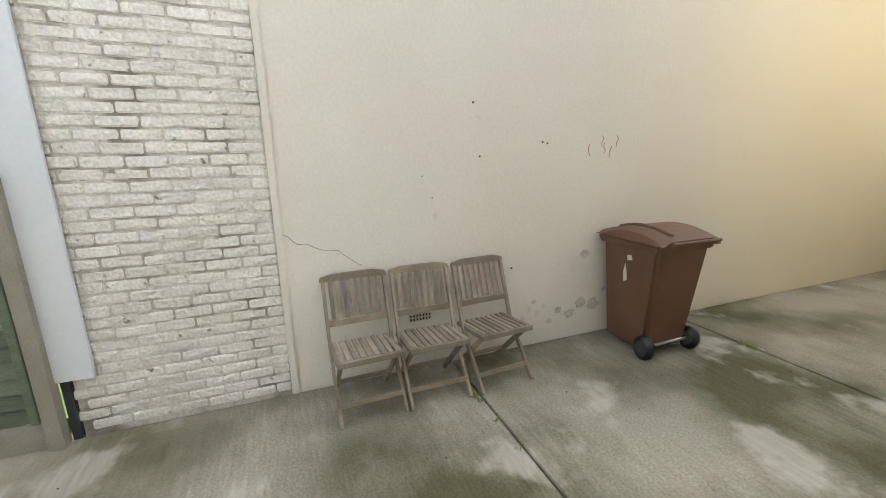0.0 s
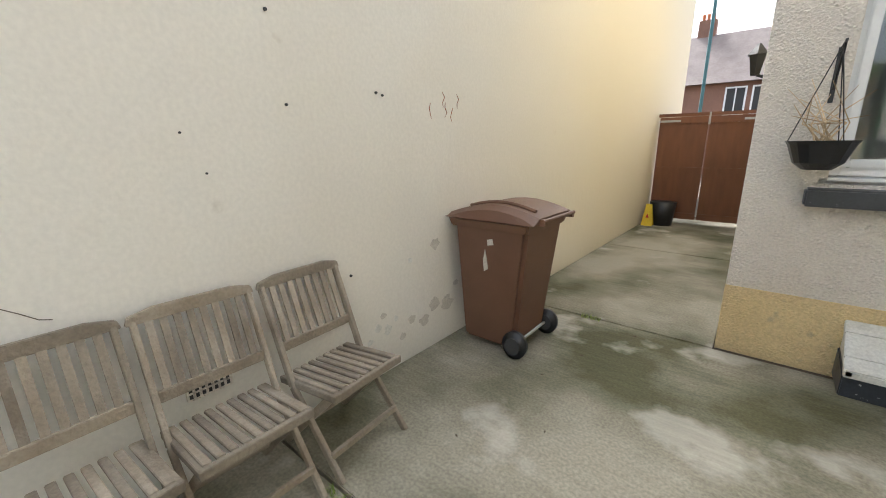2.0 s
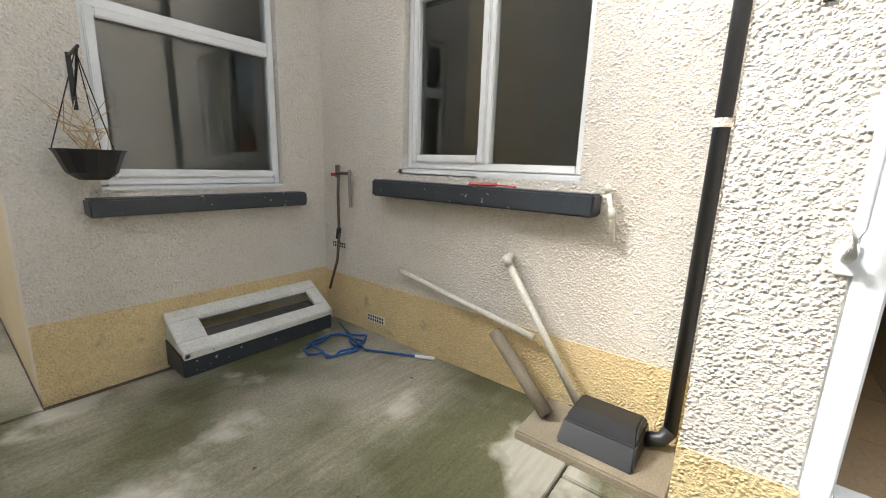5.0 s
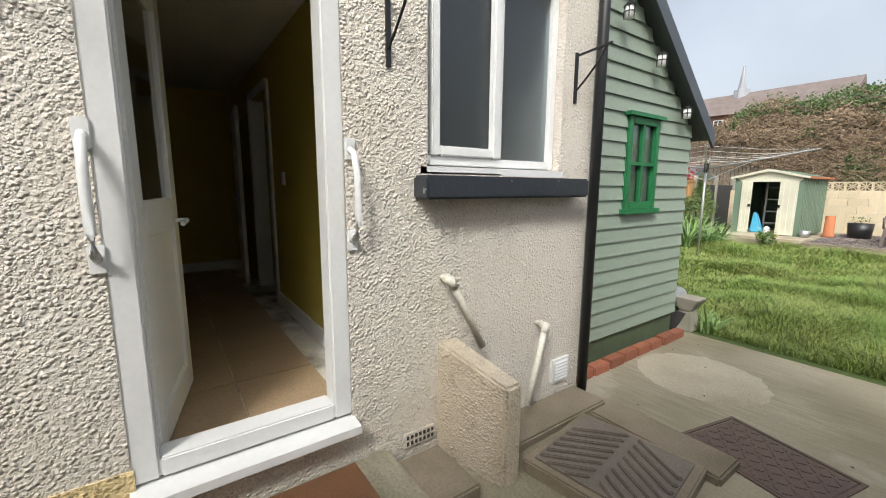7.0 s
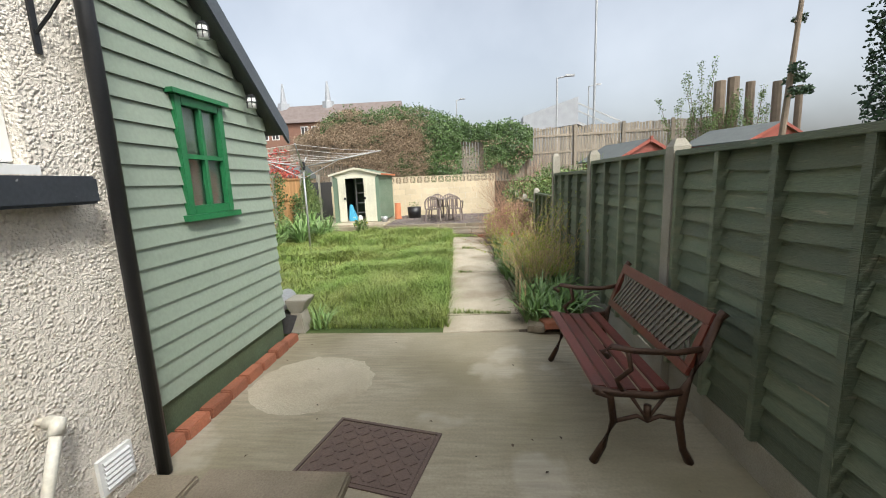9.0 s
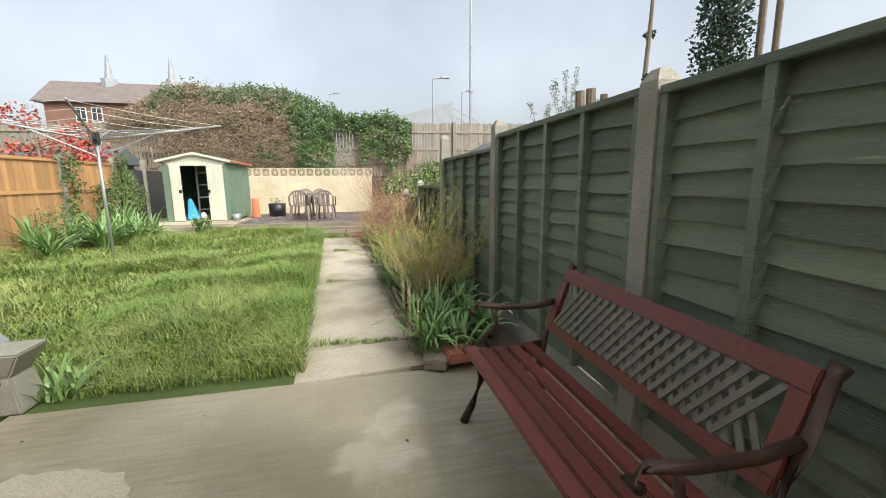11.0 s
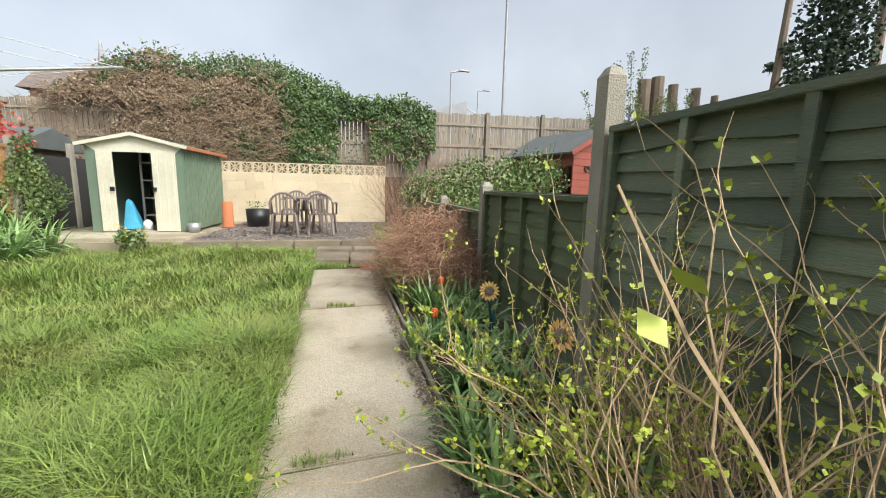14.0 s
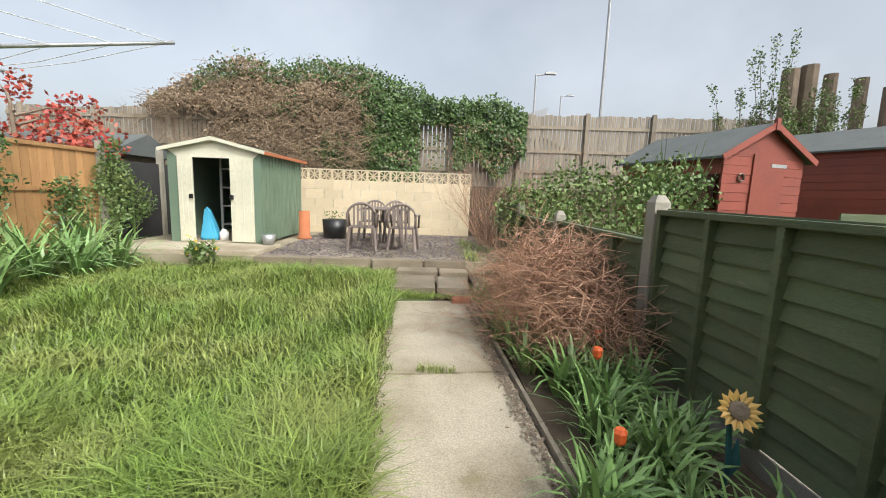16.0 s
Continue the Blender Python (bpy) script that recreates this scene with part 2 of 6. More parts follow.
M["cladfoot"] = mat("mossy_green_board", (0.10, 0.135, 0.075), 0.8, (0.06, 0.075, 0.04), 4, 60, 0.4)
M["greenframe"] = mat("bright_green_paint", (0.02, 0.17, 0.06), 0.4, (0.015, 0.12, 0.045), 5, 60, 0.1)
M["roofgrey"] = mat("grey_roof_trim", (0.085, 0.10, 0.115), 0.6, (0.06, 0.07, 0.085), 4, 60, 0.3)
M["redbrick"] = mat("red_brick", (0.36, 0.13, 0.07), 0.85, (0.26, 0.11, 0.07), 5, 60, 0.6, rand=0.25, spots=((0.42, 0.36, 0.28), 10, 0.68, 0.5))
M["benchred"] = mat("red_stained_slats", (0.15, 0.034, 0.022), 0.4, (0.10, 0.03, 0.02), 4, 60, 0.2, rand=0.2)
M["iron"] = mat("bronze_cast_iron", (0.085, 0.045, 0.028), 0.45, (0.05, 0.03, 0.02), 9, 90, 0.3, metal=0.4)
M["lattice"] = mat("taupe_resin", (0.17, 0.15, 0.12), 0.6, None, 5, 80, 0.1)
M["pipewhite"] = mat("waste_pipe_white", (0.70, 0.68, 0.60), 0.4, (0.58, 0.53, 0.42), 5, 60, 0.05)
M["shedgreen"] = mat("shed_green_metal", (0.15, 0.215, 0.155), 0.45, (0.12, 0.18, 0.13), 2, 60, 0.05)
M["shedcream"] = mat("shed_cream_metal", (0.66, 0.65, 0.52), 0.4, None, 2, 60, 0.05)
M["creamwall"] = mat("cream_block_wall", (0.66, 0.57, 0.40), 0.85, (0.54, 0.45, 0.30), 1.8, 60, 0.4, rand=0.06)
M["slate"] = mat("purple_slate_chips", (0.19, 0.155, 0.165), 0.8, (0.12, 0.10, 0.11), 3, 60, 0.5, island=0.4)
M["soil"] = mat("soil", (0.075, 0.055, 0.036), 0.95, (0.12, 0.09, 0.06), 4, 50, 0.9)
M["turf"] = mat("turf", (0.06, 0.10, 0.02), 0.95, (0.09, 0.11, 0.03), 3, 50, 0.9)
M["grass"] = mat("grass", (0.155, 0.245, 0.042), 0.45, (0.27, 0.30, 0.085), 1.3, 30, 0, island=0.4, amount=0.9)
M["leafgreen"] = mat("strap_leaf", (0.155, 0.275, 0.085), 0.35, (0.25, 0.35, 0.125), 2, 40, 0, island=0.4)
M["ivy"] = mat("ivy_leaf", (0.07, 0.13, 0.035), 0.4, (0.085, 0.14, 0.035), 1.2, 40, 0, island=0.45)
M["ivydry"] = mat("dry_ivy", (0.32, 0.24, 0.16), 0.9, (0.20, 0.155, 0.10), 2, 40, 0, island=0.4)
M["budleaf"] = mat("lime_bud", (0.30, 0.38, 0.04), 0.5, (0.40, 0.40, 0.06), 5, 40, 0, island=0.3)
M["shrubleaf"] = mat("shrub_leaf", (0.10, 0.17, 0.045), 0.5, (0.19, 0.22, 0.07), 2, 40, 0, island=0.35)
M["redleaf"] = mat("red_leaf", (0.40, 0.055, 0.045), 0.5, (0.30, 0.14, 0.05), 2, 40, 0, island=0.35)
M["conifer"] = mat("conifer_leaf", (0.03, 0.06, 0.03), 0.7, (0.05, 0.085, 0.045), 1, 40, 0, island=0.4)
M["twig"] = mat("pinkish_dry_twig", (0.40, 0.235, 0.155), 0.85, (0.26, 0.165, 0.10), 4, 60, 0, island=0.4)
M["cane"] = mat("tan_cane", (0.55, 0.41, 0.25), 0.8, (0.34, 0.245, 0.135), 4, 60, 0, island=0.3)
M["bark"] = mat("bark", (0.22, 0.17, 0.125), 0.9, (0.14, 0.11, 0.08), 4, 60, 0.7)
M["metal"] = mat("galvanised_metal", (0.42, 0.43, 0.43), 0.45, None, 3, 60, 0.05, metal=0.6)
M["gate"] = mat("brown_gate_boards", (0.19, 0.075, 0.035), 0.5, (0.12, 0.05, 0.025), 2, 40, 0.2, stretch=(6, 6, 1))
M["cover"] = mat("rusty_cover", (0.14, 0.095, 0.075), 0.75, (0.09, 0.065, 0.055), 6, 90, 0.5)
M["mat_brown"] = mat("coir_mat", (0.20, 0.095, 0.042), 0.95, (0.15, 0.075, 0.04), 6, 200, 0.9)
M["tile"] = mat("tan_floor_tile", (0.42, 0.31, 0.20), 0.3, (0.36, 0.27, 0.18), 3, 60, 0.03, rand=0.05)
M["yellow"] = mat("yellow_paint", (0.55, 0.46, 0.10), 0.6, (0.52, 0.43, 0.09), 1, 60, 0.02, grain=0.04)
M["ceil"] = mat("ceiling_paint", (0.70, 0.69, 0.64), 0.8, None, 1, 60, 0.05)
M["plasticmauve"] = mat("mauve_grey_plastic", (0.24, 0.195, 0.175), 0.5, None, 4, 60, 0.05)
M["shedred"] = mat("red_shed_paint", (0.26, 0.062, 0.04), 0.6, (0.19, 0.05, 0.035), 3, 50, 0.2, rand=0.12, spots=((0.5, 0.38, 0.32), 12, 0.74, 0.5))
M["felt"] = mat("grey_roof_felt", (0.12, 0.135, 0.13), 0.9, (0.09, 0.10, 0.10), 3, 120, 0.4)
M["rooftile"] = mat("brown_roof_tiles", (0.20, 0.165, 0.15), 0.85, (0.12, 0.09, 0.08), 1.5, 12, 0.5)
M["brownbrick"] = mat("brown_brick_far", (0.24, 0.13, 0.09), 0.9, (0.18, 0.10, 0.075), 1, 15, 0.3)
M["hose"] = mat("blue_hose", (0.02, 0.09, 0.30), 0.4, None, 5, 60, 0.05)
M["red"] = mat("red_plastic", (0.5, 0.03, 0.03), 0.4, None, 5, 60, 0.02)
M["terracotta"] = mat("terracotta", (0.46, 0.16, 0.07), 0.8, None, 5, 60, 0.2)
M["blue"] = mat("light_blue_plastic", (0.08, 0.40, 0.60), 0.4, None, 5, 60, 0.02)
M["yellowpl"] = mat("yellow_plastic", (0.75, 0.55, 0.03), 0.5, None, 5, 60, 0.02)
M["orange"] = mat("orange_petal", (0.75, 0.13, 0.03), 0.5, None, 5, 60, 0.02)
M["petal"] = mat("painted_petal", (0.72, 0.47, 0.14), 0.5, (0.6, 0.34, 0.1), 9, 60, 0.05)
M["teal"] = mat("teal_paint", (0.03, 0.11, 0.12), 0.5, None, 5, 60, 0.05)
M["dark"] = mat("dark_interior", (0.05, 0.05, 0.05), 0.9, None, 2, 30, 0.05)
M["grate"] = mat("weathered_grate", (0.20, 0.17, 0.14), 0.8, (0.12, 0.10, 0.085), 5, 60, 0.4)
M["stone"] = mat("old_paving_stone", (0.27, 0.225, 0.165), 0.9, (0.16, 0.135, 0.09), 2.5, 80, 0.7, rand=0.15, amount=0.9)
M["greypaint"] = mat("pale_grey_panel", (0.34, 0.36, 0.38), 0.5, None, 1, 20, 0.02)
M["copper"] = mat("old_copper", (0.16, 0.12, 0.10), 0.5, None, 5, 60, 0.1, metal=0.5)


def glass_mat(name, tint=(0.9, 0.95, 0.95), rough=0.02):
    m = bpy.data.materials.new(name)
    m.use_nodes = True
    b = m.node_tree.nodes["Principled BSDF"]
    b.inputs["Base Color"].default_value = (*tint, 1)
    b.inputs["Roughness"].default_value = rough
    b.inputs["Transmission Weight"].default_value = 1.0
    b.inputs["IOR"].default_value = 1.6
    return m


M["glass"] = glass_mat("window_glass")
M["frosted"] = glass_mat("frosted_glass", (0.42, 0.50, 0.56), 0.3)


# ---- building tools ----
class Geo:
    """Collects vertices and faces of one mesh."""

    def __init__(self):
        self.v, self.f = [], []

    def poly(self, pts):
        i = len(self.v)
        self.v += [tuple(p) for p in pts]
        self.f.append(tuple(range(i, i + len(pts))))
        return self

    def box(self, lo, hi, m=None):
        (x0, y0, z0), (x1, y1, z1) = lo, hi
        c = [Vector(p) for p in ((x0, y0, z0), (x1, y0, z0), (x1, y1, z0), (x0, y1, z0), (x0, y0, z1), (x1, y0, z1), (x1, y1, z1), (x0, y1, z1))]
        if m is not None:
            c = [m @ p for p in c]
        return self.hexa(c)

    def hexa(self, c):
        i = len(self.v)
        self.v += [tuple(p) for p in c]
        for q in ((3, 2, 1, 0), (4, 5, 6, 7), (0, 1, 5, 4), (1, 2, 6, 5), (2, 3, 7, 6), (3, 0, 4, 7)):
            self.f.append(tuple(i + k for k in q))
        return self

    def beam(self, a, b, w, h, up=(0, 0, 1)):
        """A bar of width w (sideways) and height h (along up) from a to b."""
        a, b = Vector(a), Vector(b)
        d = (b - a).normalized()
        s = d.cross(Vector(up)).normalized() * (w / 2)
        u = s.cross(d).normalized() * (h / 2)
        return self.hexa([a - s - u, a + s - u, b + s - u, b - s - u, a - s + u, a + s + u, b + s + u, b - s + u])

    def tube(self, pts, r, n=8, caps=True):
        """A round tube through pts; r is one radius or one for each point."""
        pts = [Vector(p) for p in pts]
        rs = r if isinstance(r, (list, tuple)) else [r] * len(pts)
        base = len(self.v)
        for k, p in enumerate(pts):
            d = (pts[min(k + 1, len(pts) - 1)] - pts[max(k - 1, 0)]).normalized()
            s = d.cross(Vector((0, 0, 1)) if abs(d.z) < 0.95 else Vector((1, 0, 0))).normalized()
            u = s.cross(d)
            for j in range(n):
                a = 2 * math.pi * j / n
                self.v.append(tuple(p + (s * math.cos(a) + u * math.sin(a)) * rs[k]))
        for k in range(len(pts) - 1):
            for j in range(n):
                a, b = base + k * n + j, base + k * n + (j + 1) % n
                self.f.append((a, b, b + n, a + n))
        if caps:
            self.f.append(tuple(base + j for j in reversed(range(n))))
            self.f.append(tuple(base + (len(pts) - 1) * n + j for j in range(n)))
        return self

    def prism(self, outline, lo, hi, axis="x"):
        """An outline of (a, b) pairs pushed along an axis from lo to hi."""
        def at(p, k):
            return {"x": (k, p[0], p[1]), "y": (p[0], k, p[1]), "z": (p[0], p[1], k)}[axis]
        n, i = len(outline), len(self.v)
        self.v += [at(p, lo) for p in outline] + [at(p, hi) for p in outline]
        self.f.append(tuple(i + j for j in reversed(range(n))))
        self.f.append(tuple(i + n + j for j in range(n)))
        for j in range(n):
            k = (j + 1) % n
            self.f.append((i + j, i + k, i + n + k, i + n + j))
        return self

    def mesh(self, name, material, bevel=0.0, smooth=False):
        me = bpy.data.meshes.new(name)
        me.from_pydata(self.v, [], self.f)
        bm = bmesh.new()
        bm.from_mesh(me)
        bmesh.ops.recalc_face_normals(bm, faces=bm.faces) if len(bm.faces) < 4000 else None
        if bevel:
            bmesh.ops.bevel(bm, geom=[e for e in bm.edges if len(e.link_faces) == 2 and e.calc_face_angle(0) > 0.5], offset=bevel, segments=2, affect="EDGES", clamp_overlap=True)
        for f in bm.faces:
            f.smooth = smooth
        bm.to_mesh(me)
        bm.free()
        me.materials.append(M[material])
        return me


def thing(name, label, category, at=(0, 0, 0), rz=0.0, group="", kind=""):
    ob = tagged(new(name), label, category, group, kind)
    ob.matrix_basis = pose(*at, 0, 0, rz)
    return ob


def part(name, geo, material, parent, label="", bevel=0.0, smooth=False):
    ob = new(name, geo.mesh(name, material, bevel, smooth))
    ob.parent = parent
    return tagged(ob, label) if label else ob


def solo(name, geo, material, label, category, kind="", group="", bevel=0.0, smooth=False):
    return tagged(new(name, geo.mesh(name, material, bevel, smooth)), label, category, group, kind)


def piece(name, me, parent, m):
    ob = new(name, me)
    ob.parent = parent
    ob.matrix_basis = m
    return ob


R = random.Random(7)
U = R.uniform
# ---- setting ----
def rings(lo, hi, step):
    k = lo
    while k < hi - 1e-6:
        yield k, min(k + step, hi)
        k += step


g = Geo()
g.poly([(-600, -600, -0.1), (600, -600, -0.1), (600, 900, -0.1), (-600, 900, -0.1)])
solo("ground", g, "soil", "bare earth ground sheet under the whole place", "ground", "structure")
g = Geo().box((-40, 20.98, -0.08), (40, 70, 1.45))
solo("ground_bank", g, "soil", "raised earth bank behind the garden wall", "ground", "structure")
g = Geo().box((0.3, 5.3, -0.09), (14, 20.9, -0.01))
solo("ground_neighbour", g, "turf", "rough turf of the neighbouring garden", "ground", "structure")
g = Geo().box((-7.2, 8.3, -0.09), (-1.6, 16.9, -0.005))
solo("lawn_soil", g, "turf", "mossy turf under the lawn", "lawn", "structure")
g = Geo().box((-1.0, 8.3, -0.09), (-0.1, 20.8, 0.0))
solo("flower_bed", g, "soil", "dark soil of the narrow flower bed", "soil", "structure")

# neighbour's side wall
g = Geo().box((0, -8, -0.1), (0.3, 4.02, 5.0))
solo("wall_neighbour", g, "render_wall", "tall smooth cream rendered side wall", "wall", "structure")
g = Geo().box((0.012, 4.02, -0.1), (0.3, 5.31, 5.0))
brick_wall = solo("wall_brick", g, "mortar", "white painted rough brick wall end", "wall", "structure")
g = Geo().box((-0.03, 3.985, 0.0), (0.01, 4.035, 5.0))
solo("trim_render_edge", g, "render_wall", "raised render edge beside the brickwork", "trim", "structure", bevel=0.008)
g = Geo().box((-0.045, 5.17, 0.42), (-0.02, 5.40, 5.0))
solo("trim_corner_board", g, "trimwhite", "white plastic corner board with small screws", "trim", "structure", bevel=0.003)
g = Geo().box((-0.02, 5.315, 0.0), (0.05, 5.36, 5.0))
solo("trim_batten", g, "black", "dark batten behind the corner board", "trim", "structure")

# main house
def wall_x(name, x, thick, y0, y1, z1, holes, material, label):
    """A wall whose face looks to +x, with rectangular openings (y0, y1, z0, z1)."""
    g = Geo()
    k = y0
    for a, b, lo, hi in sorted(holes):
        g.box((x - thick, k, -0.1), (x, a, z1))
        if lo > -0.1:
            g.box((x - thick, a, -0.1), (x, b, lo))
        g.box((x - thick, a, hi), (x, b, z1))
        k = b
    g.box((x - thick, k, -0.1), (x, y1, z1))
    return solo(name, g, material, label, "wall", "structure")


g = Geo()
g.box((-3.88, -0.25, -0.1), (-3.45, 0, 5.2)).box((-2.2, -0.25, -0.1), (-1.77, 0, 5.2))
g.box((-3.45, -0.25, -0.1), (-2.2, 0, 1.30)).box((-3.45, -0.25, 3.0), (-2.2, 0, 5.2))
solo("wall_house_rear", g, "pebble", "cream pebbledash rear house wall with black sill", "wall", "structure")
g = Geo().box((-2.02, -6, -0.1), (-1.77, -0.25, 5.2))
solo("wall_alley", g, "alley_paint", "cream pebbledash house side wall along the alley", "wall", "structure")
wall_x("wall_kitchen", -3.88, 0.25, -0.25, 3.22, 5.0, [(1.03, 2.46, 1.46, 2.78)], "pebble", "cream pebbledash kitchen wall in shade")
wall_x("wall_annex", -3.2, 0.2, 3.2, 6.27, 5.0, [(3.55, 4.43, 0.36, 2.62), (4.88, 5.94, 1.62, 2.85)], "pebble", "rough white pebbledash annex wall with door")
g = Geo().box((-3.88, 3.2, -0.1), (-3.4, 3.45, 5.0))
solo("wall_return", g, "pebble", "pebbledash return wall beside the downpipe", "wall", "structure")
# unseen outer walls and flat roof, added to keep daylight out of the rooms
g = Geo().box((-9.5, 6.05, -0.1), (-3.4, 6.27, 5.0)).box((-9.7, -6, -0.1), (-9.5, 6.27, 5.2)).box((-9.5, -6.2, -0.1), (-1.77, -6, 5.2))
solo("wall_house_back", g, "pebble", "plain outer house walls out of sight", "wall", "structure")
g = Geo().box((-9.7, -6.2, 5.2), (-1.5, 0.25, 5.4)).box((-9.7, 0.25, 5.0), (-3.15, 6.35, 5.2))
solo("roof_house", g, "felt", "unseen flat roof added to keep light out of the house", "roof", "structure")
# yellow painted plinth bands, a little proud of the dash
g = Geo().box((-3.876, 0.0, -0.05), (-1.766, 0.006, 0.50))
solo("plinth_rear", g, "pebble_cream", "yellow painted plinth band", "plinth", "structure")
g = Geo().box((-3.88, 0.006, -0.05), (-3.874, 3.2, 0.47))
solo("plinth_kitchen", g, "pebble_cream", "yellow painted plinth band under the kitchen window", "plinth", "structure")
g = Geo().box((-3.2, 3.194, -0.05), (-3.194, 3.56, 0.48)).box((-3.87, 3.194, -0.05), (-3.2, 3.2, 0.48))
solo("plinth_pillar", g, "pebble_cream", "yellow painted foot of the door pillar", "plinth", "structure")
# alley gate end closure
g = Geo().box((-1.77, -6.2, -0.1), (0, -5.9, 0.0))
solo("alley_threshold", g, "concrete", "concrete threshold under the gate", "floor", "structure")

# hallway behind the open door
g = Geo().box((-7.7, 2.5, 0.30), (-4.14, 5.7, 0.395)).box((-4.14, 3.46, 0.30), (-3.4, 4.72, 0.395))
hall_floor = solo("floor_hall", g, "mortar", "tan ceramic tile hallway floor", "floor", "structure")
g = Geo().box((-5.5, 4.62, 0.4), (-3.4, 4.72, 2.75)).box((-7.7, 2.5, 0.4), (-7.6, 4.72, 2.75)).box((-7.7, 2.4, 0.4), (-4.14, 2.5, 2.75))
g.box((-6.3, 4.62, 2.45), (-5.5, 4.72, 2.75)).box((-7.6, 4.62, 0.4), (-6.3, 4.72, 2.75))
g.box((-4.12, 3.45, 0.4), (-3.41, 3.5, 2.75)).box((-6.8, 5.6, 0.4), (-5.0, 5.7, 2.75)).box((-6.8, 4.73, 0.4), (-6.7, 5.6, 2.75))
solo("wall_hall", g, "yellow", "yellow painted hallway walls", "wall", "structure")
g = Geo().box((-7.7, 2.4, 2.75), (-4.14, 5.7, 2.85)).box((-4.14, 3.45, 2.75), (-3.4, 4.72, 2.85))
solo("ceiling_hall", g, "ceil", "plain white hallway ceiling", "ceiling", "structure")
g = Geo().box((-5.42, 4.602, 0.4), (-3.45, 4.618, 0.52)).box((-7.598, 2.5, 0.4), (-7.58, 4.6, 0.52))
solo("baseboard_hall", g, "upvc", "white gloss skirting board", "baseboard", "structure")
g = Geo().box((-5.5, 4.595, 0.4), (-5.43, 4.618, 2.5)).box((-5.53, 4.6, 0.4), (-5.502, 4.74, 2.45)).box((-6.37, 4.595, 0.4), (-6.3, 4.618, 2.5)).box((-6.3, 4.6, 0.4), (-6.27, 4.74, 2.45)).box((-6.3, 4.595, 2.45), (-5.5, 4.618, 2.52))
solo("trim_hall_door", g, "upvc", "white door architrave in the hall", "trim", "structure")
for x, y, rz, w in ((-6.25, 4.75, 84, 0.72), (-7.15, 4.575, -5, 0.74)):
    d = thing("hall_door", "white panelled inner door standing ajar", "door", (x, y, 0.41), rz, kind="structure")
    part("leaf", Geo().box((0, -0.04, 0), (w, 0, 2.0)), "upvc", d, bevel=0.004)
    for q in (-0.09, 0.05):
        part("handle", Geo().tube([(w - 0.05, -0.02, 0.98), (w - 0.05, q, 0.98), (w - 0.16, q, 0.98)], 0.011), "metal", d, "chrome lever handle")
    for z in (0.2, 1.7):
        part("hinge", Geo().tube([(0.0, -0.045, z), (0.0, -0.045, z + 0.09)], 0.008, 8), "metal", d)
solo("light_switch", Geo().box((-5.10, 4.6, 1.55), (-5.01, 4.619, 1.66)), "upvc", "white plastic light switch on the yellow wall", "switch", bevel=0.004)


# windows: built with x along the wall, the outer face towards -y
def window(name, label, w, h, at, rz, lights, transom=None, deep=0.07, sill=True, glazing="glass"):
    """lights: (x0, x1, opening) along the width; an opening light has a sash of its own."""
    t = thing(name, label, "window", at, rz, kind="structure")
    fr = Geo()
    e = 0.05
    fr.box((0, 0, 0), (e, deep, h)).box((w - e, 0, 0), (w, deep, h)).box((e, 0, 0), (w - e, deep, e)).box((e, 0, h - e), (w - e, deep, h))
    for x0, x1, _ in lights[1:]:
        fr.box((x0 - 0.025, 0, e), (x0 + 0.025, deep, h - e))
    if transom:
        fr.box((e, 0.004, transom - 0.03), (w - e, deep - 0.004, transom + 0.03))
    part("window_frame", fr, "upvc", t, bevel=0.006)
    for x0, x1, opens in lights:
        lo, hi = e, (transom or h) - e * 0.6
        if opens:
            s = Geo()
            a, b = x0 + 0.03, x1 - 0.01
            s.box((a, -0.02, lo), (a + 0.055, 0.03, hi)).box((b - 0.055, -0.02, lo), (b, 0.03, hi))
            s.box((a + 0.055, -0.02, lo), (b - 0.055, 0.03, lo + 0.055)).box((a + 0.055, -0.02, hi - 0.055), (b - 0.055, 0.03, hi))
            part("sash", s, "upvc", t, bevel=0.008)
        p = part("pane", Geo().box((x0 + 0.02, 0.032, lo - 0.01), (x1 - 0.02, 0.044, h - e + 0.01)), glazing, t)
        p.visible_shadow = False
    if sill:
        part("window_sill", Geo().prism([(-0.06, -0.05), (0.06, -0.05), (0.06, 0.0), (-0.06, -0.012)], -0.04, w + 0.04, "x"), "upvc", t)
    return t


window("window_1", "white two-light window with a dark pane", 1.25, 1.66, (-2.2, -0.06, 1.33), 180, [(0, 1.25, True)], 1.10)
window("window_2", "white kitchen window with one opening light", 1.43, 1.28, (-3.94, 1.03, 1.5), 90, [(0.03, 0.74, True), (0.74, 1.40, False)])
window("window_3", "white annex window with frosted panes", 1.06, 1.19, (-3.26, 4.88, 1.66), 90, [(0.03, 0.56, True), (0.56, 1.03, False)], glazing="frosted")


def stone_sill(lo, hi, label):
    return solo("window_ledge", Geo().box(lo, hi), "black", label, "sill", "structure", bevel=0.012)


stone_sill((-3.6, -0.02, 1.14), (-2.1, 0.13, 1.255), "black painted stone sill")
stone_sill((-3.9, 0.82, 1.27), (-3.74, 2.6, 1.40), "black painted stone sill with chipped paint")
stone_sill((-3.22, 4.80, 1.48), (-3.07, 6.10, 1.60), "black painted stone sill with chipped paint")
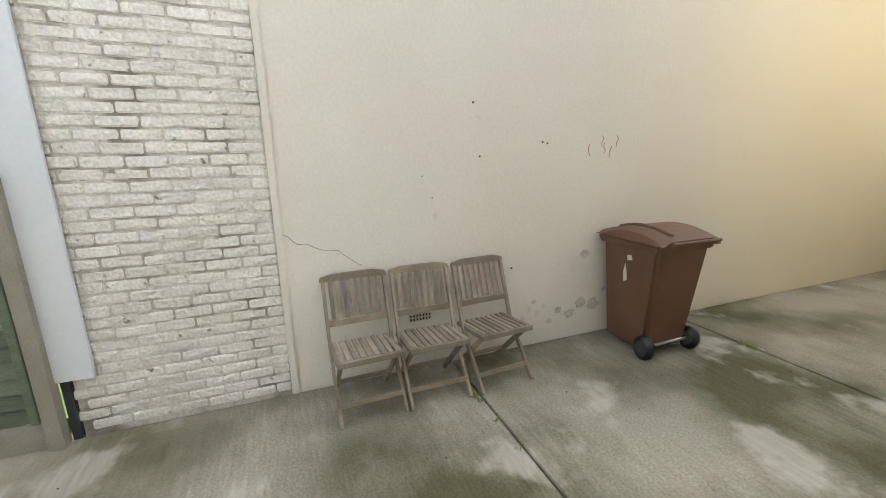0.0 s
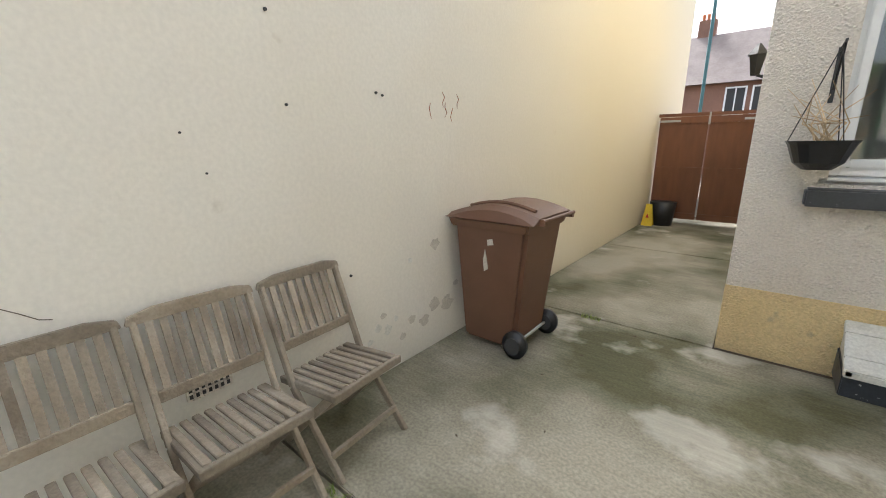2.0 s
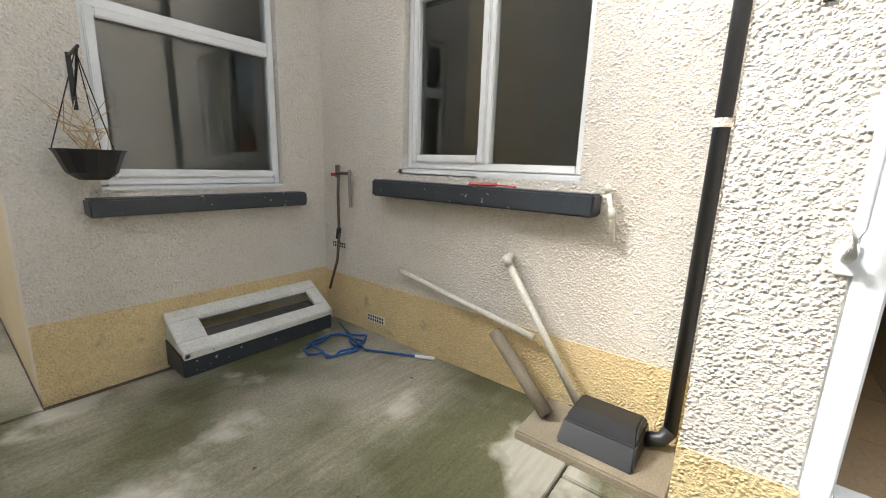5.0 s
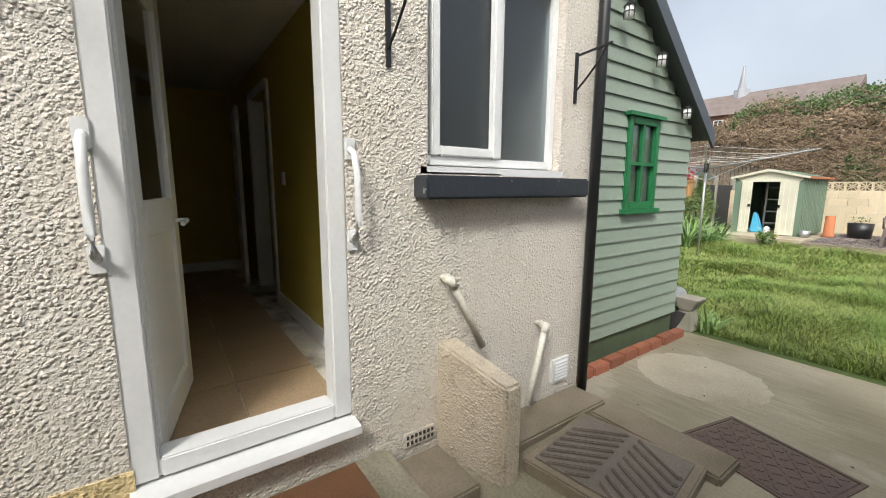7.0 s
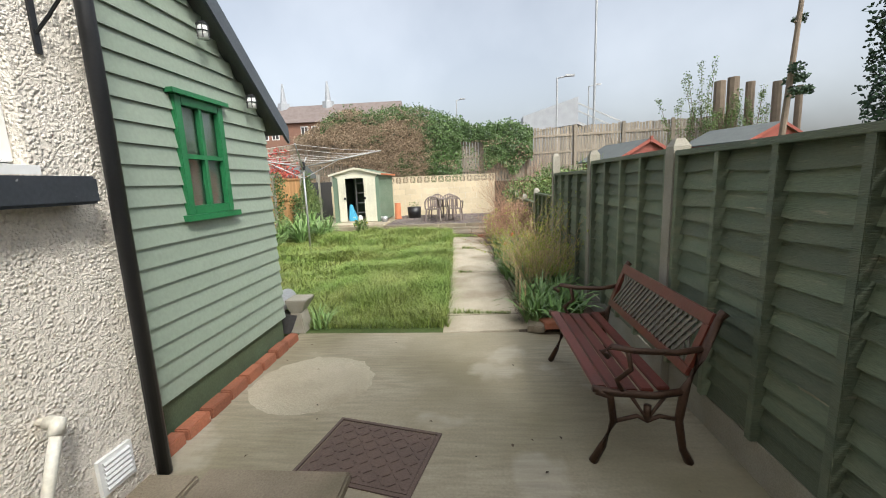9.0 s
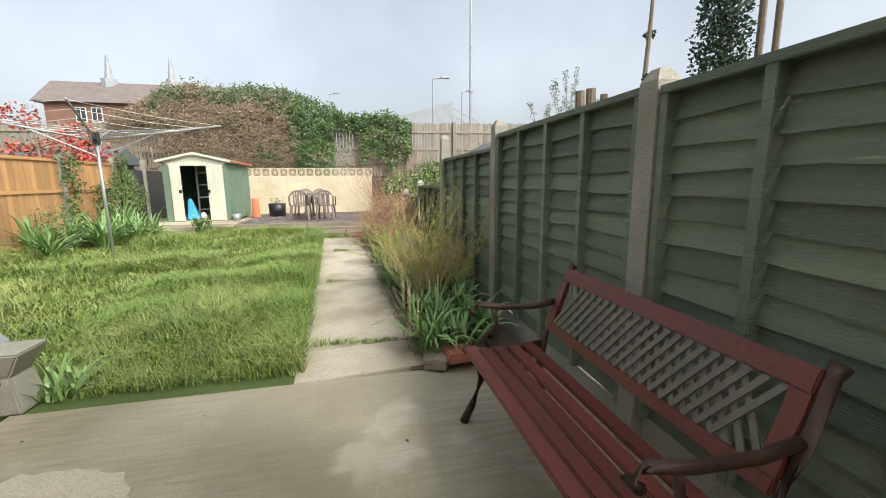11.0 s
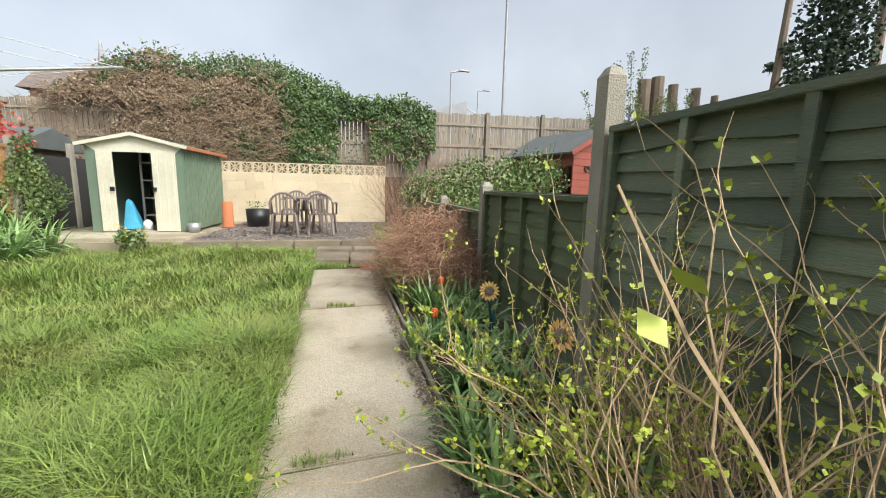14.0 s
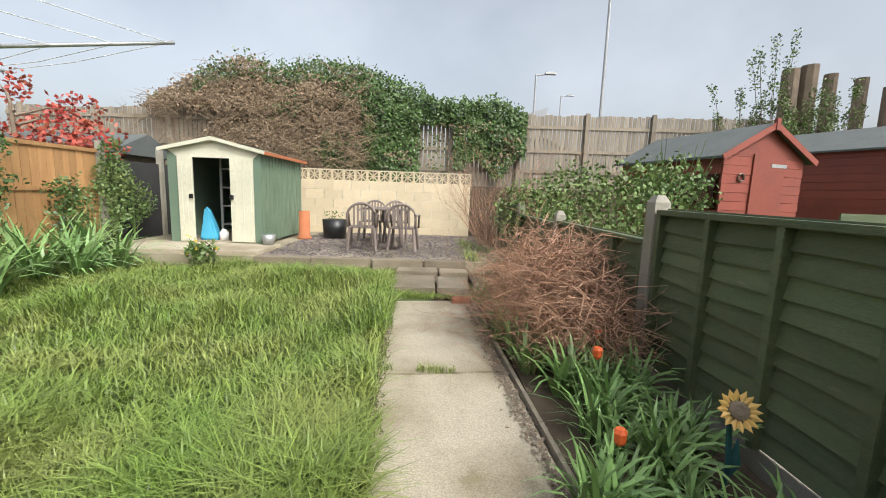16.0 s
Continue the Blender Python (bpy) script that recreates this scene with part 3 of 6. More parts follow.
# closed rooms added behind the glass, the floor coloured dark to look unlit
for lo, hi in (((-4.5, -3.0, 0.4), (-2.05, -2.9, 3.1)), ((-8.0, 0.2, 0.5), (-7.9, 2.35, 3.0)), ((-4.9, 4.9, 0.5), (-4.8, 6.0, 3.0))):
    solo("partition", Geo().box(lo, hi), "ceil", "plain inner partition behind the window", "wall", "structure")
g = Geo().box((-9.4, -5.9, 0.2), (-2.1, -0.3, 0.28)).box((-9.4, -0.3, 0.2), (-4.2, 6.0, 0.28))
solo("floor_inside", g, "dark", "inner floor coloured dark as if unlit", "floor", "structure")

# back door
door = thing("door_1", "white plastic back door standing open inwards", "door", (-3.2, 3.55, 0.38), kind="structure")
g = Geo().box((-0.12, 0, 0.03), (0.0, 0.09, 2.2)).box((-0.12, 0.79, 0.03), (0.0, 0.88, 2.2)).box((-0.12, 0.09, 2.11), (0.0, 0.79, 2.2)).box((-0.12, 0.09, 0.03), (0.0, 0.79, 0.11))
part("frame", g, "upvc", door, bevel=0.008)
part("sill", Geo().prism([(-0.1, -0.02), (0.09, -0.035), (0.09, 0.005), (-0.1, 0.028)], -0.01, 0.89, "y"), "upvc", door)
g = Geo()
m = pose(-0.11, 0.10, 0.0, 0, 0, 168)
g.box((0, 0, 0.05), (0.11, 0.06, 2.08), m).box((0.61, 0, 0.05), (0.72, 0.06, 2.08), m).box((0.11, 0, 0.05), (0.61, 0.06, 0.2), m).box((0.11, 0, 0.95), (0.61, 0.06, 1.1), m).box((0.11, 0, 1.98), (0.61, 0.06, 2.08), m).box((0.11, 0.015, 0.2), (0.61, 0.045, 0.95), m)
leaf = part("leaf", g, "upvc", door, bevel=0.006)
p = part("pane", Geo().box((0.11, 0.02, 1.1), (0.61, 0.04, 1.98), m), "glass", leaf)
part("handle", Geo().tube([m @ Vector(q) for q in ((0.67, 0.01, 0.98), (0.67, -0.05, 0.98), (0.55, -0.05, 0.97))], 0.011), "upvc", leaf, "white lever handle")
for y in (3.535, 4.455):
    gr = thing("grab_rail", "white curved plastic grab rail beside the door", "grab rail", (-3.2, y, 1.29), group="door grab rails")
    pts = [(0.0, 0, 0.0), (0.05, 0, 0.02), (0.085, 0, 0.1), (0.09, 0, 0.2), (0.085, 0, 0.3), (0.05, 0, 0.40), (0.0, 0, 0.42)]
    part("bar", Geo().tube(pts, 0.016, 10), "upvc", gr, smooth=True)
    for z in (0.0, 0.42):
        part("flange", Geo().box((-0.002, -0.025, z - 0.05), (0.012, 0.025, z + 0.05)), "upvc", gr, bevel=0.004)

# step slabs at the door and drain
g = Geo().box((-3.2, 3.56, -0.05), (-2.62, 4.62, 0.15))
solo("door_step", g, "concrete", "low concrete step below the back door", "step", "structure", bevel=0.015)
solo("door_mat", Geo().box((-3.16, 3.68, 0.152), (-2.68, 4.42, 0.172)), "mat_brown", "worn rusty brown coir mat on the step", "mat", bevel=0.006)

# white painted hatch window at the foot of the house wall
h = thing("basement_hatch", "flaking white sloping hatch window on a black base", "hatch", (-3.1, 0.0, 0.0))
part("base", Geo().prism([(0.008, 0), (0.33, 0), (0.33, 0.14), (0.008, 0.2)], -0.58, 0.66, "x"), "black", h, bevel=0.006)
s = (0.2 - 0.44) / 0.37
mm = Matrix(((1, 0, 0, 0), (0, 1, 0, 0.01), (0, s, 1, 0.405), (0, 0, 0, 1)))
g = Geo().box((-0.58, 0, -0.05), (0.66, 0.09, 0), mm).box((-0.58, 0.25, -0.05), (0.66, 0.34, 0), mm).box((-0.58, 0.09, -0.05), (-0.46, 0.25, 0), mm).box((0.46, 0.09, -0.05), (0.66, 0.25, 0), mm)
part("frame", g, "whitepaint", h, bevel=0.006)
part("pane", Geo().box((-0.46, 0.09, -0.04), (0.46, 0.25, -0.025), mm), "glass", h)
for x0 in (-0.57, 0.62):
    part("cheek", Geo().prism([(0.01, 0.18), (0.35, 0.15), (0.35, 0.19), (0.01, 0.38)], x0, x0 + 0.03, "x"), "whitepaint", h)


# ---- clad outbuilding ----
ob = thing("garden_room", "sage green clad garden room with a pitched roof", "outbuilding", (-3.35, 6.29, 0))
X = 0.0
EAVE, SL = 2.18, 0.80
g = Geo()
g.prism([(0, 0.22), (1.84, 0.22), (1.84, EAVE), (0.0, EAVE + 1.84 * SL)], -3.0, -0.03, "x")
part("wall", g, "clad", ob)
boards = []
k = 0
z = 0.24
while z < 3.6:
    y1 = 1.84 if z + 0.12 < EAVE else 1.84 - (z + 0.12 - EAVE) / SL
    if y1 > 0.1:
        spans = [(0.0, y1)]
        if 1.34 < z + 0.06 < 2.16:
            spans = [(0.0, 0.68), (1.18, y1)]
        for a, b in spans:
            if b - a > 0.05:
                part("board", Geo().prism([(-0.028, z), (0.014, z), (0.012, z + 0.012), (-0.004, z + 0.118), (-0.028, z + 0.118)], a, b, "y"), "clad", ob)
    z += 0.12
part("footing", Geo().box((-3.0, 0.0, 0.0), (-0.02, 1.82, 0.22)), "cladfoot", ob)
rf = Geo().hexa([(-3.1, 2.02, EAVE - 0.16), (0.12, 2.02, EAVE - 0.16), (0.12, -0.0, EAVE + 1.92 * SL - 0.06), (-3.1, 0.0, EAVE + 1.92 * SL - 0.06), (-3.1, 2.02, EAVE - 0.1), (0.12, 2.02, EAVE - 0.1), (0.12, 0.0, EAVE + 1.92 * SL + 0.0), (-3.1, 0.0, EAVE + 1.92 * SL)])
roof = part("roof", rf, "felt", ob)
part("bargeboard", Geo().hexa([(0.12, 2.03, EAVE - 0.24), (0.145, 2.03, EAVE - 0.24), (0.145, 0, EAVE + 1.9 * SL - 0.14), (0.12, 0, EAVE + 1.9 * SL - 0.14), (0.12, 2.03, EAVE - 0.09), (0.145, 2.03, EAVE - 0.09), (0.145, 0, EAVE + 1.9 * SL + 0.02), (0.12, 0, EAVE + 1.9 * SL + 0.02)]), "roofgrey", roof)
wn = part("window", Geo().box((-0.02, 0.68, 1.36), (0.03, 0.74, 2.14)).box((-0.02, 1.12, 1.36), (0.03, 1.18, 2.14)).box((-0.02, 0.74, 1.36), (0.03, 1.12, 1.42)).box((-0.02, 0.74, 2.08), (0.03, 1.12, 2.14)), "greenframe", ob, "bright green timber window", bevel=0.004)
part("glazing_bar", Geo().box((-0.02, 0.915, 1.42), (0.022, 0.945, 2.08)), "greenframe", wn)
part("glazing_bar", Geo().box((-0.02, 0.74, 1.735), (0.024, 1.12, 1.765)), "greenframe", wn)
part("pane", Geo().box((-0.012, 0.74, 1.42), (-0.006, 1.12, 2.08)), "glass", wn)
part("drip_board", Geo().box((-0.02, 0.64, 2.14), (0.06, 1.22, 2.17)), "greenframe", wn)
part("sill", Geo().box((-0.02, 0.64, 1.32), (0.06, 1.22, 1.36)), "greenframe", wn)
for i, (yy, zz) in enumerate(((6.72, 2.80), (7.25, 2.55), (7.78, 2.18))):
    l = thing("solar_lantern", "small solar lantern with black cage and frosted shade", "lantern", (-3.25, yy, zz), group="solar lanterns under the eave")
    part("shade", Geo().tube([(0, 0, 0.0), (0, 0, 0.085)], 0.036, 12), "upvc", l, smooth=True)
    part("cap", Geo().tube([(0, 0, 0.085), (0, 0, 0.11)], [0.044, 0.02], 12), "blackpl", l)
    c = Geo()
    for a in range(6):
        q = a * math.pi / 3
        c.tube([(0.04 * math.cos(q), 0.04 * math.sin(q), 0), (0.04 * math.cos(q), 0.04 * math.sin(q), 0.09)], 0.004, 4)
    part("cage", c.tube([(0.04 * math.cos(a * 0.524), 0.04 * math.sin(a * 0.524), 0.045) for a in range(13)], 0.004, 4), "blackpl", l)
    part("bracket", Geo().beam((-0.02, 0, 0.11), (-0.02, 0, 0.3), 0.01, 0.01), "blackpl", l)
edging = thing("brick_edging", "row of worn red bricks edging the garden room", "brick edging", (-3.22, 6.3, 0), kind="structure")
for k in range(8):
    part("brick", Geo().box((-0.09, 0.01 + k * 0.228, -0.02), (U(0.0, 0.015), 0.22 + k * 0.228, U(0.07, 0.085))), "redbrick", edging, bevel=0.008)
solo("downpipe", Geo().tube([(-3.13, 6.24, 0.02), (-3.13, 6.24, 5.0)], 0.036, 14), "blackpl", "black plastic downpipe at the annex corner", "downpipe", smooth=True)
dp = thing("downpipe", "black plastic downpipe in the wall corner with a cream clip", "downpipe", (-3.80, 3.12, 0))
part("pipe", Geo().tube([(0, 0, 0.16), (0, 0, 5.0)], 0.036, 14), "blackpl", dp, smooth=True)
part("clip", Geo().tube([(0, 0, 1.74), (0, 0, 1.78)], 0.043, 14), "pebble", dp)
part("shoe", Geo().tube([(0, 0, 0.17), (0.02, -0.03, 0.11), (0.05, -0.12, 0.09)], 0.04, 12), "blackpl", dp, smooth=True)


# ---- fences ----
def board_mesh(length, h, seed):
    """A wavy-edged lapped board, along y, bottom edge standing out towards -x."""
    r = random.Random(seed)
    g, n = Geo(), 9
    ph, am = r.uniform(0, 6), r.uniform(0.005, 0.012)
    for k in range(n + 1):
        y = length * k / n
        w = am * math.sin(ph + k * 1.1) + r.uniform(-0.004, 0.004)
        g.v += [(-0.040, y, w), (-0.026, y, w), (0.004, y, h), (-0.006, y, h)]
    for k in range(n):
        a = 4 * k
        for i, j in ((0, 1), (1, 2), (2, 3), (3, 0)):
            g.f.append((a + i, a + j, a + 4 + j, a + 4 + i))
    g.f += [(0, 1, 2, 3), (4 * n + 3, 4 * n + 2, 4 * n + 1, 4 * n)]
    return g


BOARDS = {}
def fence_panel(y0, y1, z0, z1, material, x=-0.03, battens=4, label="dark green overlap fence panel", lap=0.05):
    p = thing("overlap_fence", label, "fence", (x, y0, 0), group="panels of the side fence")
    L = y1 - y0
    n = max(4, round((z1 - z0) / 0.105))
    h = (z1 - z0 - 0.04) / n
    for k in range(n):
        key = (round(L, 2), round(h, 3), k % 6, material)
        if key not in BOARDS:
            BOARDS[key] = board_mesh(L - 0.02, h + lap, k % 6 + int(L * 100)).mesh("board", material)
        piece("board", BOARDS[key], p, Matrix.Translation((0, 0.01, z0 + k * h)))
    for k in range(battens + 1):
        yy = 0.02 + (L - 0.04) * k / battens
        part("batten", Geo().box((-0.074, yy - 0.022, z0), (0.0, yy + 0.022, z1 - 0.03)), material, p, bevel=0.003)
    part("capping", Geo().box((-0.08, 0.0, z1 - 0.035), (0.03, L, z1)), material, p, bevel=0.004)
    part("gravel_board", Geo().box((-0.035, 0, -0.05), (0.015, L, z0 - 0.005)), "postconc", p, "grey concrete gravel board", bevel=0.004)
    return p


def fence_post(y, h, x=-0.06, material="postconc", w=0.055):
    g = Geo().box((x - w, y - w, -0.1), (x + w, y + w, h - 0.05))
    i = len(g.v)
    g.hexa([(x - w, y - w, h - 0.05), (x + w, y - w, h - 0.05), (x + w, y + w, h - 0.05), (x - w, y + w, h - 0.05), (x - w * 0.5, y - w * 0.5, h), (x + w * 0.5, y - w * 0.5, h), (x + w * 0.5, y + w * 0.5, h), (x - w * 0.5, y + w * 0.5, h)])
    return solo("concrete_post", g, material, "rough concrete fence post with weathered top", "fence post", group="posts of the side fence")


fence_panel(5.46, 7.22, 0.2, 1.66, "fence", lap=0.03)
fence_panel(7.34, 9.12, 0.17, 1.68, "fence", lap=0.045)
fence_panel(9.26, 11.23, 0.12, 1.58, "fence")
fence_panel(11.38, 13.32, 0.1, 1.20, "fence_old", label="olive green overlap fence panel")
fence_panel(13.46, 15.4, 0.08, 0.98, "fence_old", label="sagging olive green fence panel")
fence_panel(15.5, 17.4, 0.08, 0.95, "fence_old", label="low olive green fence panel")
fence_panel(17.5, 19.4, 0.1, 1.1, "fence_old", label="low olive green fence panel")
for y, h in ((5.41, 1.74), (7.28, 1.74), (9.19, 1.80), (11.31, 1.90), (13.39, 1.30), (15.45, 1.1), (17.45, 1.15), (19.45, 1.2)):
    fence_post(y, h, w=0.04 if y < 6 else 0.055)


# ---- yard furniture ----
def folding_chair():
    """Origin on the floor below the seat's middle; the sitter faces -y."""
    c = thing("folding_chair", "weathered grey-brown slatted folding garden chair", "chair", group="folding chairs by the wall")
    W = 0.225
    for s in (-1, 1):
        x = s * W
        part("back_leg", Geo().beam((x, -0.26, 0.0), (x, 0.06, 0.40), 0.022, 0.04, (0, 1, 0)).beam((x, 0.06, 0.40), (x, 0.24, 0.88), 0.022, 0.04, (0, 1, 0)), "chairwood", c, bevel=0.003)
        part("front_leg", Geo().beam((x * 0.86, 0.22, 0.0), (x * 0.86, -0.2, 0.43), 0.022, 0.04, (0, 1, 0)), "chairwood", c, bevel=0.003)
        part("seat_rail", Geo().beam((x * 0.95, -0.24, 0.44), (x * 0.95, 0.17, 0.40), 0.022, 0.035), "chairwood", c, bevel=0.003)
    part("top_rail", Geo().prism([(-0.25, 0.87), (-0.24, 0.905), (-0.15, 0.925), (0.15, 0.925), (0.24, 0.905), (0.25, 0.87)], 0.225, 0.25, "y"), "chairwood", c, bevel=0.004)
    part("lower_rail", Geo().box((-0.215, 0.125, 0.56), (0.215, 0.145, 0.61)), "chairwood", c, bevel=0.003)
    for k in range(8):
        x = -0.175 + k * 0.05
        part("back_slat", Geo().beam((x, 0.137, 0.6), (x, 0.235, 0.88), 0.028, 0.012, (0, 1, 0)), "chairwood", c)
    for k in range(9):
        x = -0.19 + k * 0.0475
        part("seat_slat", Geo().beam((x, -0.23, 0.457), (x, 0.16, 0.418), 0.03, 0.016), "chairwood", c, bevel=0.003)
    part("front_rail", Geo().box((-0.225, -0.25, 0.42), (0.225, -0.225, 0.46)), "chairwood", c, bevel=0.003)
    part("stretcher", Geo().box((-0.225, -0.2, 0.10), (0.225, -0.18, 0.13)), "chairwood", c)
    part("stretcher", Geo().box((-0.2, 0.12, 0.10), (0.2, 0.14, 0.13)), "chairwood", c)
    return c


ch = folding_chair()
ch.matrix_basis = pose(-0.30, 3.52, 0, 0, 0, -88)
copy_thing(ch, pose(-0.30, 3.02, 0, 0, 0, -90))
copy_thing(ch, pose(-0.29, 2.49, 0, 0, 0, -86))

# wheelie bin: its front looks to +y, the wheels sit towards the yard
wb = thing("wheelie_bin", "brown plastic wheelie bin with scuffed front", "wheelie bin", (-0.44, 0.92, 0), 0)
def loft(g, sections):
    for (z0, a), (z1, b) in zip(sections, sections[1:]):
        g.hexa([(a[0], a[2], z0), (a[1], a[2], z0), (a[1], a[3], z0), (a[0], a[3], z0), (b[0], b[2], z1), (b[1], b[2], z1), (b[1], b[3], z1), (b[0], b[3], z1)])
    return g
part("body", loft(Geo(), [(0.04, (-0.20, 0.27, -0.23, 0.23)), (0.93, (-0.30, 0.33, -0.28, 0.28))]), "binbrown", wb, bevel=0.03)
part("rim", loft(Geo(), [(0.90, (-0.31, 0.35, -0.295, 0.295)), (0.97, (-0.33, 0.37, -0.315, 0.315))]), "binbrown", wb, bevel=0.012)
lid = Geo()
n = 8
for k in range(n + 1):
    u = k / n
    x = -0.37 + 0.76 * u
    top = 0.985 + 0.085 * math.sin(math.pi * min(1, u * 0.9 + 0.08))
    lid.v += [(x, -0.32, 0.968), (x, 0.32, 0.968), (x, 0.30, top - 0.03), (x, 0.24, top), (x, -0.24, top), (x, -0.30, top - 0.03)]
for k in range(n):
    for i in range(6):
        j = (i + 1) % 6
        lid.f.append((6 * k + i, 6 * k + j, 6 * k + 6 + j, 6 * k + 6 + i))
lid.f += [tuple(range(6)), tuple(6 * n + i for i in reversed(range(6)))]
part("lid", lid, "binbrown", wb)
part("lid_rib", Geo().tube([(-0.3 + 0.08 * k, 0.16, 1.0 + 0.078 * math.sin(math.pi * min(1, (k / 8) * 0.8 + 0.15))) for k in range(8)], 0.014, 6), "binbrown", wb)
part("handle", Geo().tube([(-0.40, -0.25, 0.99), (-0.40, 0.25, 0.99)], 0.014, 8), "binbrown", wb)
part("handle_lug", Geo().box((-0.41, -0.24, 0.96), (-0.3, -0.2, 1.0)).box((-0.41, 0.2, 0.96), (-0.3, 0.24, 1.0)), "binbrown", wb)
for y in (-0.27, 0.24):
    w = part("wheel", Geo().tube([(-0.22, y - 0.03, 0.1), (-0.22, y + 0.035, 0.1)], 0.1, 24), "blackpl", wb, "black rubber wheel", bevel=0.012, smooth=True)
    part("hub", Geo().tube([(-0.22, y + 0.03, 0.1), (-0.22, y + 0.045, 0.1)], 0.062, 18), "dark", w)
part("axle", Geo().tube([(-0.22, -0.27, 0.1), (-0.22, 0.25, 0.1)], 0.012, 8), "metal", wb)
part("scuff", Geo().prism([(0.02, 0.62), (0.05, 0.60), (0.06, 0.68), (0.045, 0.76), (0.03, 0.69)], 0.262, 0.2745, "y"), "flake", wb, "pale scuffed patch")
part("scuff", Geo().prism([(-0.03, 0.80), (0.02, 0.79), (0.025, 0.83), (-0.02, 0.84)], 0.266, 0.2785, "y"), "flake", wb, "pale scuffed patch")

wb.scale = (0.97, 1.05, 1.06)
wb.location.x = -0.41

# cover in the patio
mc = thing("manhole_cover", "rusty brown rectangular manhole cover", "manhole cover", (-2.05, 6.45, 0.0), -13)
part("plate", Geo().box((-0.32, -0.24, -0.02), (0.32, 0.24, 0.006)), "cover", mc, bevel=0.004)
for i in range(11):
    for j in range(8):
        x, y, e = -0.275 + i * 0.055, -0.2 + j * 0.057, 0.016 if (i + j) % 2 else -0.016
        part("tread", Geo().beam((x - 0.016, y - e, 0.006), (x + 0.016, y + e, 0.006), 0.01, 0.008), "cover", mc)
part("frame", Geo().box((-0.345, -0.265, -0.02), (-0.325, 0.265, 0.009)).box((0.325, -0.265, -0.02), (0.345, 0.265, 0.009)).box((-0.325, 0.245, -0.02), (0.325, 0.265, 0.009)).box((-0.325, -0.265, -0.02), (0.325, -0.245, 0.009)), "cover", mc)

# low dashed wall in front of the annex and the drain beside it
solo("gully_wall", Geo().hexa([(-3.2, 4.94, -0.05), (-2.74, 5.05, -0.05), (-2.74, 5.17, -0.05), (-3.2, 5.08, -0.05), (-3.2, 4.94, 0.68), (-2.74, 5.05, 0.55), (-2.74, 5.17, 0.55), (-3.2, 5.08, 0.68)]), "pebble_beige", "low pebbledash screen wall beside the drain", "low wall", "structure", bevel=0.015)
gr = thing("drain_grate", "weathered chevron-ribbed drain cover on a slab", "drain cover", (-2.48, 5.62, 0.0), 8)
part("slab", Geo().box((-0.36, -0.34, -0.03), (0.36, 0.34, 0.07)), "stone", gr, bevel=0.01)
part("plate", Geo().box((-0.31, -0.29, 0.06), (0.31, 0.29, 0.082)), "grate", gr)
for s in (-1, 1):
    for k in range(9):
        a = -0.42 + k * 0.07
        p0, p1 = Vector((s * 0.03, a + 0.2, 0.09)), Vector((s * 0.3, a + 0.02, 0.09))
        if p1.y < -0.29:
            p1 = p0 + (p1 - p0) * max(0, (p0.y + 0.29) / (p0.y - p1.y))
        if -0.28 < p0.y < 0.29 and (p1 - p0).length > 0.05:
            part("rib", Geo().beam(p0, p1, 0.03, 0.022), "grate", gr, bevel=0.006)
for (x0, y0, x1, y1, z) in ((-3.18, 5.2, -2.9, 6.2, 0.05), (-2.88, 5.98, -2.1, 6.25, 0.05), (-3.15, 4.64, -2.76, 4.92, 0.08)):
    solo("paving_slab", Geo().box((x0, y0, -0.05), (x1, y1, z)), "stone", "old stone slab set beside the drain", "paving slab", "structure", bevel=0.012)


def pipe(pts, r, label, material="pipewhite", name="waste_pipe"):
    t = thing(name, label, "pipe", pts[0])
    o = Vector(pts[0])
    q = [Vector(p) - o for p in pts]
    part("tube", Geo().tube(q, r, 12), material, t, smooth=True)
    for k in range(1, len(q) - 1):
        d = (q[k + 1] - q[k]).normalized()
        e = (q[k - 1] - q[k]).normalized()
        part("elbow", Geo().tube([q[k] + e * r * 2.0, q[k], q[k] + d * r * 2.2], r * 1.3, 12), material, t, smooth=True)
    return t


pipe([(-3.24, 4.98, 1.05), (-3.12, 4.98, 1.04), (-3.10, 5.2, 0.62)], 0.022, "white waste pipe elbow leaving the annex wall")
pipe([(-3.24, 5.78, 0.62), (-3.12, 5.78, 0.62), (-3.05, 5.55, 0.15)], 0.022, "white waste pipe running down to the drain")
pipe([(-3.9, 2.06, 0.95), (-3.80, 2.06, 0.94), (-3.74, 2.66, 0.12)], 0.024, "white waste pipe running down to the drain")
pipe([(-3.88, 1.03, 0.66), (-3.84, 1.1, 0.65), (-3.79, 2.3, 0.46)], 0.021, "white waste pipe sloping along the wall")
pipe([(-3.9, 2.62, 1.44), (-3.83, 2.64, 1.44), (-3.82, 2.68, 1.3), (-3.83, 2.70, 1.14)], 0.014, "small cream overflow pipe beside the kitchen sill")
solo("pipe_offcut", Geo().tube([(-3.78, 2.02, 0.42), (-3.62, 2.5, 0.08)], 0.045, 12), "stone", "old stone-coloured pipe leaning in the drain", "pipe", smooth=True)
hp = thing("drain_hopper", "black plastic drain hopper cover", "drain cover", (-3.66, 2.82, 0.0))
part("hood", loft(Geo(), [(0.05, (-0.2, 0.2, -0.2, 0.2)), (0.16, (-0.17, 0.12, -0.19, 0.19)), (0.2, (-0.14, 0.02, -0.17, 0.17))]), "blackpl", hp, bevel=0.01)
solo("paving_slab", Geo().box((-3.86, 2.4, -0.03), (-3.4, 3.18, 0.05)), "stone", "old stone slab under the drain hopper", "paving slab", "structure", bevel=0.01)
